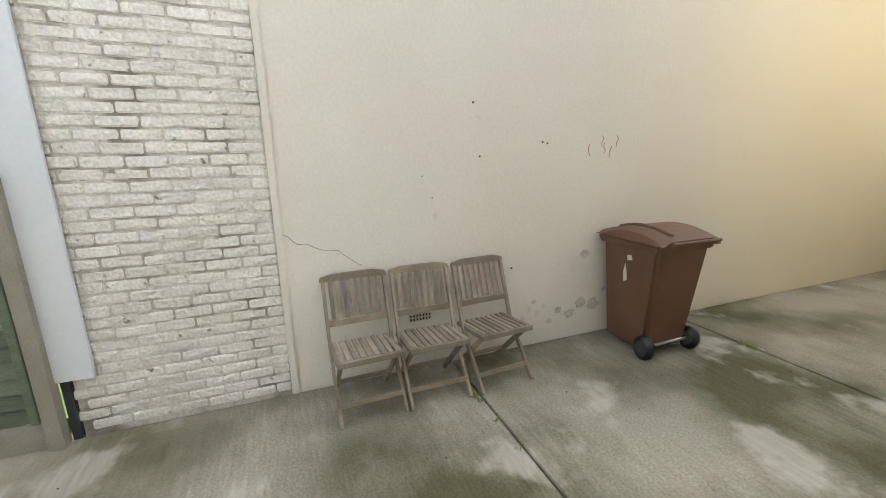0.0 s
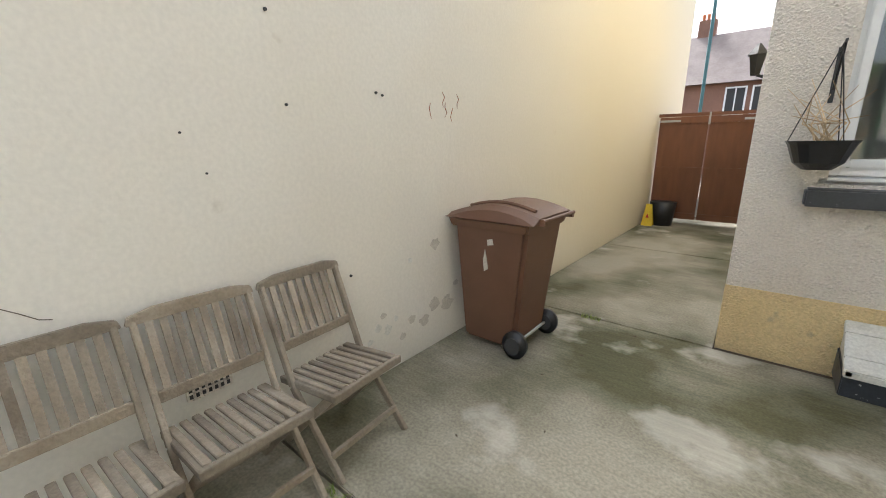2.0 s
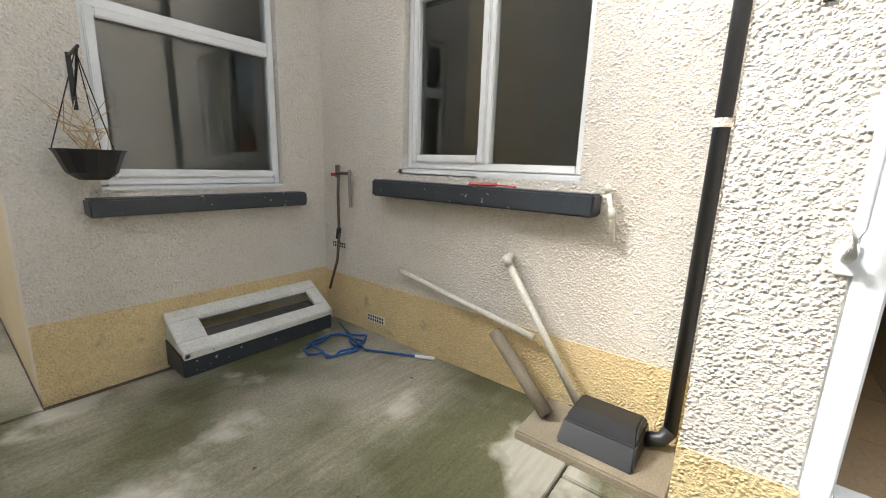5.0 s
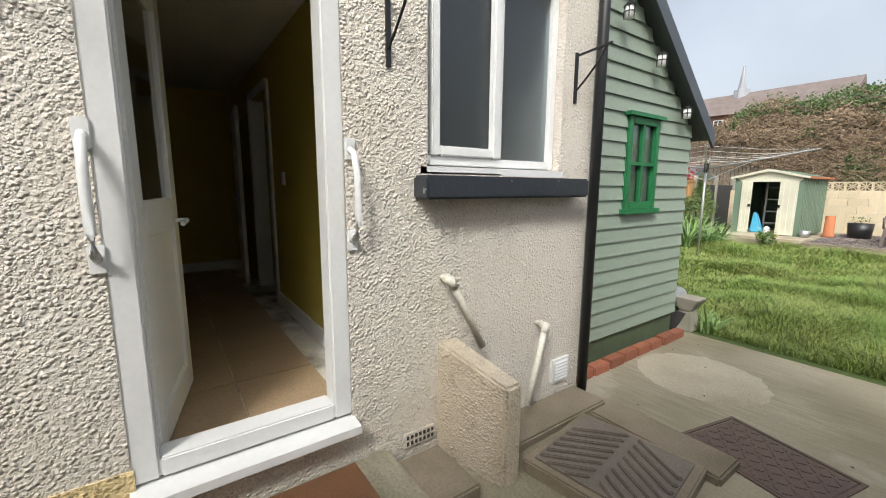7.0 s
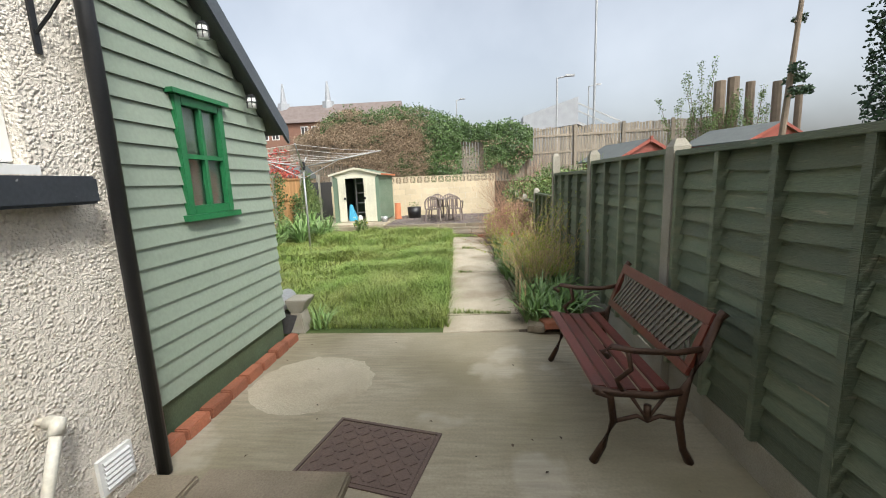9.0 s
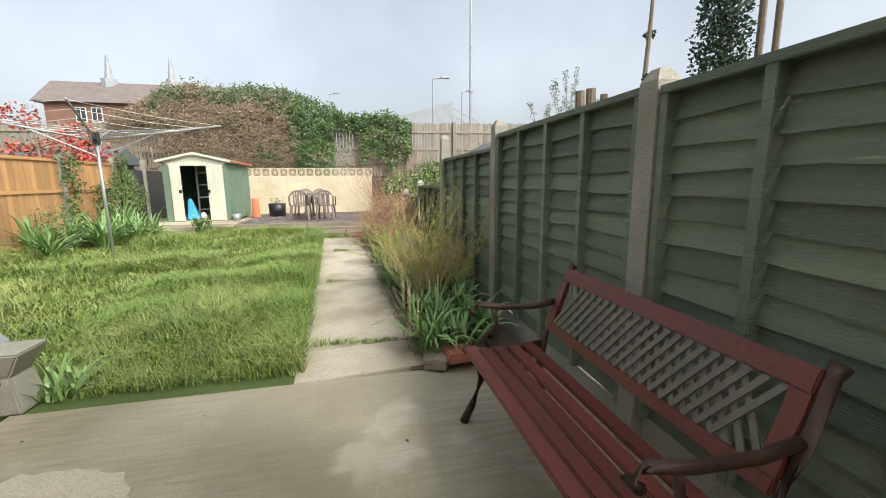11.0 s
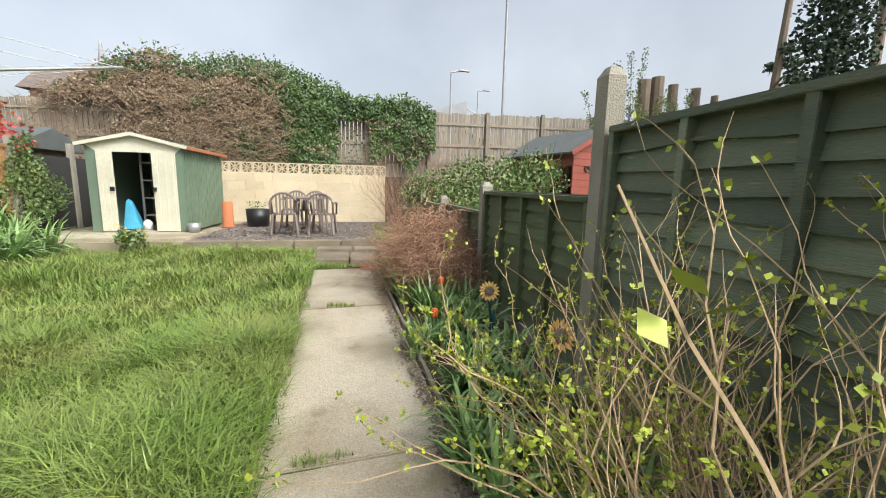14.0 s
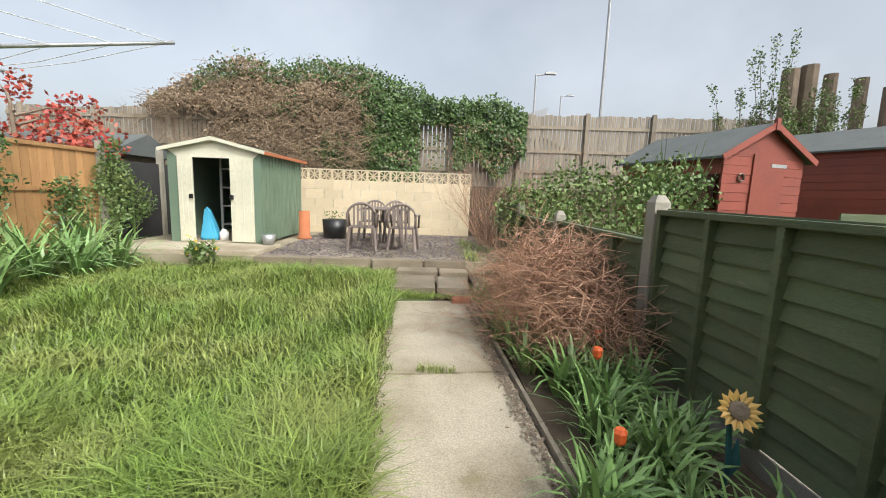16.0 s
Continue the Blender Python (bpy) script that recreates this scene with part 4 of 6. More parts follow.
tp = thing("outdoor_tap", "old copper outdoor tap with red lever and hose", "tap", (-3.86, 0.28, 1.43))
part("riser", Geo().tube([(0.03, 0.0, 0.02), (0.04, 0.0, -0.2), (0.05, 0.02, -0.55), (0.06, 0.0, -0.8), (0.08, -0.1, -1.1)], 0.013, 8), "copper", tp, smooth=True)
part("body", Geo().tube([(0.0, 0.14, 0.0), (0.04, 0.12, 0.0), (0.05, 0.0, 0.0)], 0.014, 8).tube([(0.04, 0.0, -0.04), (0.04, 0.0, 0.07)], 0.02, 8), "copper", tp)
part("valve", Geo().tube([(0.05, 0.0, -0.6), (0.05, 0.02, -0.5)], 0.022, 8), "blackpl", tp)
part("lever", Geo().box((0.04, -0.06, -0.03), (0.07, -0.01, 0.0)), "red", tp, "red lever")
part("side_pipe", Geo().tube([(0.02, 0.14, 0.03), (0.02, 0.15, -0.3)], 0.014, 8), "postconc", tp)
hs = [(-3.78, 0.32, 0.02)]
for k in range(40):
    a = k * 0.36
    hs.append((-3.45 + 0.05 * math.sin(k) + (0.16 + 0.003 * k) * math.cos(a + 2.2), 0.70 + 0.02 * math.cos(2 * k) + (0.22 - 0.002 * k) * math.sin(a + 2.2), 0.018 + 0.012 * (k % 3 == 0)))
hs += [(-3.55, 0.95, 0.02), (-3.68, 1.2, 0.02), (-3.80, 1.45, 0.02)]
hz = thing("garden_hose", "coiled blue garden hose on the concrete", "hose", (0, 0, 0))
part("tube", Geo().tube(hs, 0.010, 6), "hose", hz, smooth=True)
part("connector", Geo().tube([(-3.74, 1.33, 0.02), (-3.81, 1.47, 0.02)], 0.014, 8), "upvc", hz, "white hose connector")
for at, sz in (((-3.874, 0.62, 0.10), (0.01, 0.22, 0.07)), ((-3.874, 0.12, 0.72), (0.01, 0.2, 0.06)), ((-3.194, 4.72, 0.10), (0.01, 0.2, 0.08)), ((-0.008, 2.9, 0.42), (0.01, 0.2, 0.07)), ((-0.008, -0.15, 0.55), (0.01, 0.22, 0.07))):
    v = thing("air_brick", "small perforated air brick set in the wall", "vent", at)
    part("plate", Geo().box((-0.01, 0, 0), (0.008, sz[1], sz[2])), "pebble", v)
    for k in range(7):
        for j in range(2):
            part("slot", Geo().box((-0.0125, 0.015 + k * sz[1] / 7.4, 0.012 + j * sz[2] / 2.2), (0.0115, 0.015 + k * sz[1] / 7.4 + 0.014, 0.012 + j * sz[2] / 2.2 + 0.02)), "dark", v)
vt = thing("vent_cover", "white louvred vent cover on the annex wall", "vent", (-3.2, 5.95, 0.12))
part("frame", Geo().box((0, 0, 0), (0.02, 0.18, 0.18)), "upvc", vt)
for k in range(6):
    part("slat", Geo().beam((0.025, 0.02, 0.03 + k * 0.025), (0.025, 0.16, 0.03 + k * 0.025), 0.014, 0.006, (1, 0, 0.6)), "upvc", vt)
solo("pruning_tool", Geo().tube([(-3.78, 1.75, 1.412), (-3.80, 1.95, 1.415)], 0.012, 6).tube([(-3.80, 1.95, 1.415), (-3.79, 2.1, 1.41)], 0.006, 6), "red", "red-handled hand tool lying on the sill", "tool")


def wall_bracket(at, rz, label="black iron hanging basket bracket"):
    b = thing("basket_bracket", label, "bracket", at, rz, group="wall brackets")
    part("plate", Geo().box((0, -0.012, -0.22), (0.012, 0.012, 0.1)), "blackpl", b)
    part("arm", Geo().beam((0.0, 0, 0.08), (0.26, 0, 0.10), 0.012, 0.012), "blackpl", b)
    part("brace", Geo().tube([(0.01, 0, -0.14), (0.08, 0, -0.08), (0.16, 0, 0.0), (0.22, 0, 0.09)], 0.007, 6), "blackpl", b)
    return b


wall_bracket((-3.2, 3.37, 2.25), 0)
wall_bracket((-3.2, 4.66, 2.32), 0)
wall_bracket((-3.2, 6.06, 2.32), 0)
wall_bracket((-2.13, 0.0, 2.0), 90)
hb = thing("hanging_basket", "black hanging basket with dead twigs", "hanging basket", (-2.12, 0.24, 1.50))
part("bowl", Geo().tube([(0, 0, -0.12), (0, 0, -0.08), (0, 0, 0.03), (0, 0, 0.05)], [0.07, 0.12, 0.16, 0.175], 16), "blackpl", hb)
c = Geo()
for a in range(3):
    c.tube([(0.16 * math.cos(a * 2.09), 0.16 * math.sin(a * 2.09), 0.05), (0, 0, 0.58)], 0.003, 4)
part("chain", c, "blackpl", hb)
c = Geo()
for k in range(16):
    a, r0 = U(0, 6.28), U(0, 0.1)
    c.tube([(r0 * math.cos(a), r0 * math.sin(a), 0.03), (U(-0.12, 0.12), U(-0.12, 0.12), 0.15), (U(-0.22, 0.22), U(-0.22, 0.22), U(0.15, 0.42))], [0.005, 0.004, 0.002], 4)
part("dead_plant", c, "cane", hb)

# ---- alley end ----
gt = thing("alley_gate", "brown double timber gate closing the alley", "gate", (0, -5.7, 0))
for x0, x1 in ((-0.86, -0.03), (-1.74, -0.88)):
    lf = part("leaf", Geo().box((x0, 0, 0.08), (x1, 0.05, 2.05)), "gate", gt, bevel=0.006)
    for a, b in (((x0, 1.93), (x1, 2.05)), ((x0, 0.08), (x1, 0.2)), ((x0, 1.0), (x1, 1.1))):
        part("rail", Geo().box((a[0] + 0.01, 0.05, a[1]), (b[0] - 0.01, 0.075, b[1])), "gate", lf)
part("top_bar", Geo().box((-1.76, -0.01, 2.06), (-0.01, 0.08, 2.12)), "gate", gt)
part("bolt", Geo().box((-0.89, 0.076, 0.15), (-0.86, 0.095, 0.5)).box((-0.89, 0.076, 1.9), (-0.86, 0.095, 2.12)), "metal", gt, "galvanised drop bolt")
part("hinge", Geo().box((-0.4, 0.076, 1.96), (-0.03, 0.084, 2.0)).box((-1.74, 0.076, 1.96), (-1.4, 0.084, 2.0)), "metal", gt)
solo("black_bucket", Geo().tube([(-0.35, -5.2, 0), (-0.35, -5.2, 0.45)], [0.19, 0.24], 16), "blackpl", "black plastic tub by the gate", "tub", smooth=True)
wc = thing("floor_sign", "yellow wet floor sign by the gate", "sign", (-0.16, -4.95, 0))
part("panel", Geo().hexa([(-0.1, 0.06, 0), (0.1, 0.06, 0), (0.1, 0.08, 0), (-0.1, 0.08, 0), (-0.05, 0, 0.42), (0.05, 0, 0.42), (0.05, 0.02, 0.42), (-0.05, 0.02, 0.42)]), "yellowpl", wc)
part("foot", Geo().hexa([(-0.1, -0.08, 0), (0.1, -0.08, 0), (0.1, -0.06, 0), (-0.1, -0.06, 0), (-0.05, -0.01, 0.42), (0.05, -0.01, 0.42), (0.05, 0.0, 0.42), (-0.05, 0.0, 0.42)]), "yellowpl", wc)
part("symbol", Geo().prism([(-0.03, 0.16), (0.03, 0.16), (0.0, 0.24)], 0.068, 0.076, "y"), "red", wc, "red triangle mark")
ln = thing("wall_lantern", "black carriage lantern on the alley wall", "lantern", (-1.77, -2.6, 2.25))
part("arm", Geo().beam((0, 0, 0), (0.16, 0, 0.06), 0.02, 0.03), "blackpl", ln)
part("cage", Geo().tube([(0.18, 0, 0.06), (0.18, 0, 0.28)], [0.05, 0.09], 6), "blackpl", ln)
part("roof", Geo().tube([(0.18, 0, 0.28), (0.18, 0, 0.4)], [0.11, 0.02], 6), "blackpl", ln)
# house across the street
hs_ = thing("street_house", "brick house with brown tiled roof across the street", "house", (0, -22, 0))
part("wall", Geo().box((-6, -6, 0), (6, 0, 4.6)), "brownbrick", hs_)
rf = part("roof", Geo().prism([(-6.4, 4.5), (0.4, 4.5), (-3, 7.45)], -6.3, 6.3, "x"), "rooftile", hs_)
part("chimney", Geo().box((1.65, -3.5, 6.6), (2.5, -2.9, 8.25)), "brownbrick", rf)
for x in (1.85, 2.1, 2.32):
    part("chimney_pot", Geo().tube([(x, -3.2, 8.25), (x, -3.2, 8.6)], 0.09, 8), "terracotta", rf)
for x in (-2.6, -1.5, -0.4):
    w = part("window", Geo().box((x, 0.0, 2.9), (x + 0.9, 0.06, 4.3)), "upvc", hs_)
    part("pane", Geo().box((x + 0.08, 0.055, 2.98), (x + 0.42, 0.07, 4.22)).box((x + 0.48, 0.055, 2.98), (x + 0.82, 0.07, 4.22)), "dark", w)
solo("street_pole", Geo().tube([(0.15, -12, 0), (0.15, -12, 6.2)], 0.05, 8), "teal", "green street lamp pole beyond the gate", "pole")

# ---- bench ----
bn = thing("garden_bench", "garden bench with red slats and bronze iron ends", "bench", (-0.52, 7.03, 0))
def end_frame(y):
    f = Geo()
    f.tube([(-0.30, y, 0.0), (-0.25, y, 0.1), (-0.20, y, 0.24), (-0.22, y, 0.38), (-0.29, y, 0.415)], [0.024, 0.02, 0.02, 0.02, 0.026], 8)
    f.tube([(0.20, y, 0.0), (0.16, y, 0.08), (0.13, y, 0.25), (0.15, y, 0.42), (0.22, y, 0.6), (0.29, y, 0.80), (0.315, y, 0.83)], [0.024, 0.02, 0.022, 0.024, 0.022, 0.02, 0.026], 8)
    f.tube([(-0.31, y, 0.425), (-0.2, y, 0.40), (0.0, y, 0.385), (0.15, y, 0.41)], 0.02, 8)
    f.tube([(-0.235, y, 0.60), (-0.27, y, 0.63), (-0.22, y, 0.655), (-0.1, y, 0.63), (0.1, y, 0.62), (0.22, y, 0.64)], 0.017, 8)
    f.tube([(-0.16, y, 0.405), (-0.19, y, 0.47), (-0.12, y, 0.53), (-0.14, y, 0.63)], 0.014, 8)
    f.tube([(-0.19, y, 0.24), (-0.08, y, 0.27), (-0.03, y, 0.24), (0.03, y, 0.27), (0.13, y, 0.25)], 0.012, 8)
    f.tube([(-0.12, y, 0.39), (-0.03, y, 0.25), (0.06, y, 0.39)], 0.011, 8).tube([(-0.03, y, 0.25), (-0.03, y, 0.33)], 0.02, 8)
    return f
for y in (-0.61, 0.61):
    part("end_frame", end_frame(y), "iron", bn, "bronze cast iron end", smooth=True)
for k, x in enumerate((-0.27, -0.19, -0.11, -0.03, 0.05)):
    part("seat_slat", Geo().box((x - 0.032, -0.6, 0.412 - 0.02 * math.sin(k * 0.7)), (x + 0.032, 0.6, 0.434 - 0.02 * math.sin(k * 0.7))), "benchred", bn, bevel=0.005)
BM = Matrix.Translation((0.155, 0, 0.47)) @ Euler((0, radians(20), 0)).to_matrix().to_4x4()
part("back_slat", Geo().box((-0.012, -0.6, 0.30), (0.012, 0.6, 0.37), BM), "benchred", bn, bevel=0.005)
part("back_slat", Geo().box((-0.012, -0.6, 0.02), (0.012, 0.6, 0.07), BM), "benchred", bn, bevel=0.005)
for y in (-0.6, 0.55):
    part("back_post", Geo().box((-0.012, y, 0.07), (0.012, y + 0.05, 0.30), BM), "benchred", bn)
lt = Geo()
for k in range(-2, 24):
    for s in (1, -1):
        y0 = -0.55 + k * 0.05
        a, b = Vector((0.004 * s, y0, 0.07)), Vector((0.004 * s, y0 + s * 0.14, 0.30))
        if min(a.y, b.y) < -0.555 or max(a.y, b.y) > 0.555:
            continue
        lt.beam(BM @ a, BM @ b, 0.02, 0.006, BM.to_3x3() @ Vector((1, 0, 0)))
part("lattice", lt, "lattice", bn, "grey-brown lattice panel")

# ---- upper terrace ----
g = Geo().box((-7.2, 16.9, -0.08), (-0.35, 20.8, 0.18))
solo("terrace", g, "concrete", "raised terrace bed under the slate chippings", "terrace", "structure")
for x0, x1 in ((-4.3, -3.45), (-3.44, -2.55), (-2.5, -1.72), (-1.70, -1.05)):
    solo("terrace_edging", Geo().box((x0, 16.72, 0.0), (x1, 16.93, 0.21)), "stone", "stone edging slab of the terrace", "edging", "structure", bevel=0.01)
for x0, x1, y0, y1, z in ((-2.12, -1.55, 15.5, 16.3, 0.08), (-1.52, -1.1, 15.55, 16.28, 0.07), (-2.1, -1.5, 16.34, 16.70, 0.12), (-1.47, -1.05, 16.34, 16.70, 0.11)):
    solo("step_slab", Geo().box((x0, y0, -0.05), (x1, y1, z)), "stone", "worn stone step up to the terrace", "step", "structure", bevel=0.012)
solo("concrete_apron", Geo().box((-6.9, 16.98, 0.1), (-4.35, 18.05, 0.235)), "path", "concrete apron before the shed", "paving", "structure", bevel=0.01)
solo("loose_brick", Geo().box((-1.36, 15.1, -0.02), (-1.14, 15.22, 0.06)), "redbrick", "loose red brick beside the path", "brick", bevel=0.008)

# cream garden wall
gw = solo("wall_garden", Geo().box((-7.4, 20.82, -0.1), (-0.6, 21.0, 1.46)), "mortar", "cream painted block garden wall", "wall", "structure")
bl = {}
for j in range(6):
    for k in range(16):
        x0 = -7.4 + k * 0.45 - (0.225 if j % 2 else 0)
        x1 = min(x0 + 0.44, -0.6)
        x0 = max(x0, -7.4)
        if x1 - x0 > 0.05:
            key = round(x1 - x0, 2)
            if key not in bl:
                bl[key] = Geo().box((0, 0, 0), (key, 0.02, 0.218)).mesh("block", "creamwall", 0.004)
            piece("block", bl[key], gw, Matrix.Translation((x0, 20.803, 0.15 + j * 0.222)))
for k in range(15):
    x = -4.95 + k * 0.292
    sb = thing("screen_block", "cream pierced screen block on the wall top", "screen block", (x, 20.9, 1.47), group="pierced blocks")
    w = 0.285
    f = Geo().box((0, -0.045, 0), (0.025, 0.045, 0.29)).box((w - 0.025, -0.045, 0), (w, 0.045, 0.29)).box((0.025, -0.045, 0), (w - 0.025, 0.045, 0.025)).box((0.025, -0.045, 0.265), (w - 0.025, 0.045, 0.29))
    part("rim", f, "creamwall", sb)
    c = Vector((w / 2, 0, 0.145))
    s = Geo()
    for a in range(4):
        q = math.pi / 4 + a * math.pi / 2
        d = Vector((math.cos(q), 0, math.sin(q)))
        s.beam(c, c + d * 0.17, 0.022, 0.07, (0, 1, 0))
    s.beam(c - Vector((0.12, 0, 0)), c + Vector((0.12, 0, 0)), 0.018, 0.07, (0, 1, 0)).beam(c - Vector((0, 0, 0.12)), c + Vector((0, 0, 0.12)), 0.018, 0.07, (0, 1, 0))
    part("spokes", s, "creamwall", sb)

# metal shed
sh = thing("metal_shed", "green metal garden shed with open cream doors", "shed", (-5.45, 17.95, 0.235), 0)
W2, D, HW, HR = 0.80, 2.3, 1.62, 1.82
for lo, hi in (((-W2, 0.02, 0), (-W2 + 0.02, D - 0.02, HW)), ((W2 - 0.02, 0.02, 0), (W2, D - 0.02, HW)), ((-W2, D - 0.02, 0), (W2, D, HW)), ((-W2, 0, 0), (-W2 + 0.2, 0.02, HW)), ((W2 - 0.12, 0, 0), (W2, 0.02, HW))):
    part("wall_sheet", Geo().box(lo, hi), "shedgreen", sh)
part("front_panel", Geo().prism([(-0.62, HW - 0.12), (0.68, HW - 0.12), (W2, HW), (0, HR), (-W2, HW)], -0.006, 0.016, "y"), "shedcream", sh)
for k in range(14):
    part("rib", Geo().box((W2, 0.08 + k * 0.16, 0), (W2 + 0.012, 0.14 + k * 0.16, HW - 0.03)), "shedgreen", sh)
for s in (-1, 1):
    part("roof", Geo().hexa([(0, -0.08, HR), (s * (W2 + 0.1), -0.08, HW - 0.02), (s * (W2 + 0.1), D + 0.08, HW - 0.02), (0, D + 0.08, HR), (0, -0.08, HR + 0.03), (s * (W2 + 0.1), -0.08, HW + 0.01), (s * (W2 + 0.1), D + 0.08, HW + 0.01), (0, D + 0.08, HR + 0.03)]), "shedgreen", sh)
    part("roof_trim", Geo().beam((0, -0.09, HR + 0.01), (s * (W2 + 0.11), -0.09, HW - 0.01), 0.02, 0.06), "shedcream", sh)
part("roof_edge", Geo().box((W2 + 0.09, -0.08, HW - 0.04), (W2 + 0.12, D + 0.08, HW + 0.02)), "terracotta", sh)
for x0, x1 in ((-0.62, -0.36), (0.28, 0.68)):
    d = part("door", Geo().box((x0, -0.03, 0.02), (x1, -0.008, HW - 0.11)), "shedcream", sh)
    for k in range(3):
        xx = x0 + (x1 - x0) * (k + 0.5) / 3
        part("door_rib", Geo().box((xx - 0.03, -0.04, 0.03), (xx + 0.03, -0.03, HW - 0.13)), "shedcream", d)
    xh = x1 - 0.03 if x0 < 0 else x0 + 0.03
    part("handle", Geo().box((xh - 0.03, -0.075, 0.78), (xh + 0.03, -0.04, 0.86)), "blackpl", d)
part("floor", Geo().box((-W2 + 0.02, 0.02, 0), (W2 - 0.02, D - 0.02, 0.02)), "path", sh)
rk = thing("step_ladder", "grey metal shelving rack inside the shed", "rack", (-5.4, 18.5, 0.256))
for x in (-0.22, 0.22):
    part("upright", Geo().box((x - 0.02, 0, 0), (x + 0.02, 0.03, 1.5)), "metal", rk)
for z in (0.25, 0.6, 0.95, 1.3):
    part("shelf", Geo().box((-0.2, 0, z), (0.2, 0.3, z + 0.03)), "metal", rk)
solo("toy_slide", Geo().hexa([(-5.82, 18.05, 0.26), (-5.5, 18.05, 0.26), (-5.5, 18.3, 0.26), (-5.82, 18.3, 0.26), (-5.80, 18.2, 0.85), (-5.72, 18.2, 0.85), (-5.72, 18.3, 0.85), (-5.80, 18.3, 0.85)]), "blue", "light blue plastic toy inside the shed", "toy", bevel=0.03)
solo("white_jug", Geo().tube([(-5.42, 18.15, 0.256), (-5.42, 18.15, 0.4), (-5.42, 18.15, 0.46)], [0.08, 0.08, 0.03], 12), "upvc", "white plastic jug in the shed doorway", "jug", smooth=True)
solo("chimney_pot", Geo().tube([(-4.30, 19.3, 0.18), (-4.30, 19.3, 0.22), (-4.30, 19.3, 0.24), (-4.30, 19.3, 0.78)], [0.15, 0.15, 0.12, 0.11], 16), "terracotta", "tall orange clay pipe pot", "pot", smooth=True)
pl = thing("planter", "black round planter with small green plant", "planter", (-3.72, 19.6, 0.18))
part("tub", Geo().tube([(0, 0, 0), (0, 0, 0.42)], [0.24, 0.27], 18), "blackpl", pl, smooth=True)
c = Geo()
for k in range(70):
    a, r0, z = U(0, 6.28), U(0, 0.22), U(0.42, 0.58)
    v = Vector((r0 * math.cos(a), r0 * math.sin(a), z))
    d = Vector((U(-1, 1), U(-1, 1), U(0, 1))).normalized() * 0.05
    s = d.cross(Vector((0, 0, 1))).normalized() * 0.018
    c.poly([v, v + d * 0.5 + s, v + d, v + d * 0.5 - s])
part("plant", c, "shrubleaf", pl)
solo("grey_bucket", Geo().tube([(-4.5, 17.85, 0.235), (-4.5, 17.85, 0.42)], [0.09, 0.12], 14), "metal", "small grey bucket beside the shed", "bucket", smooth=True)


def resin_chair():
    c = thing("resin_chair", "mauve-grey moulded resin garden chair", "chair", group="chairs round the table")
    part("seat", Geo().box((-0.22, -0.22, 0.40), (0.22, 0.22, 0.425)), "plasticmauve", c, bevel=0.012)
    for x, y in ((-1, -1), (1, -1), (-1, 1), (1, 1)):
        part("leg", Geo().beam((x * 0.25, y * 0.25, 0), (x * 0.21, y * 0.2, 0.42), 0.05, 0.035), "plasticmauve", c, bevel=0.006)
    arch = [(0.25 * math.cos(math.pi * k / 12), 0.24 + 0.03 * math.sin(math.pi * k / 12), 0.60 + 0.24 * math.sin(math.pi * k / 12)) for k in range(13)]
    part("back_frame", Geo().tube([(0.24, 0.2, 0.42)] + arch + [(-0.24, 0.2, 0.42)], 0.022, 8), "plasticmauve", c, smooth=True)
    for k in range(5):
        x = -0.13 + k * 0.065
        part("back_slat", Geo().beam((x, 0.205, 0.42), (x, 0.262, 0.60 + 0.24 * math.sqrt(1 - (x / 0.25) ** 2)), 0.035, 0.012, (0, 1, 0)), "plasticmauve", c)
    for x in (-1, 1):
        part("armrest", Geo().tube([(x * 0.25, 0.22, 0.64), (x * 0.27, 0.0, 0.65), (x * 0.27, -0.18, 0.63), (x * 0.25, -0.24, 0.40)], 0.022, 8), "plasticmauve", c, smooth=True)
    return c


rc = resin_chair()
rc.matrix_basis = pose(-2.83, 17.85, 0.2, 0, 0, 185)
copy_thing(rc, pose(-2.10, 17.9, 0.2, 0, 0, 175))
copy_thing(rc, pose(-2.85, 19.3, 0.2, 0, 0, -6))
copy_thing(rc, pose(-2.35, 19.3, 0.2, 0, 0, 4))
tb = thing("resin_table", "mauve-grey plastic garden table with round legs", "table", (-2.45, 18.6, 0.2))
part("tabletop", Geo().tube([(0, 0, 0.70), (0, 0, 0.73)], 0.5, 28), "plasticmauve", tb, bevel=0.01)
for x, y in ((-1, -1), (1, -1), (-1, 1), (1, 1)):
    part("leg", Geo().tube([(x * 0.28, y * 0.28, 0), (x * 0.24, y * 0.24, 0.7)], 0.03, 8), "plasticmauve", tb)

# rotary clothes dryer
rd = thing("rotary_dryer", "grey metal rotary clothes dryer standing in the lawn", "clothes dryer", (-5.2, 13.2, 0))
part("pole", Geo().tube([(0, 0, -0.05), (0, 0, 2.05)], 0.022, 10), "metal", rd, smooth=True)
part("hub", Geo().tube([(0, 0, 1.88), (0, 0, 2.06)], 0.05, 10), "blackpl", rd)
tips = []
for k in range(4):
    a = 0.35 + k * math.pi / 2
    tip = Vector((1.75 * math.cos(a), 1.75 * math.sin(a), 2.28))
    tips.append(tip)
    part("arm", Geo().tube([(0, 0, 1.95), tip], 0.014, 8), "metal", rd, smooth=True)
    part("stay", Geo().tube([(0, 0, 1.7), tip * 0.45 + Vector((0, 0, 1.95 * 0.55))], 0.008, 6), "metal", rd)
ln_ = Geo()
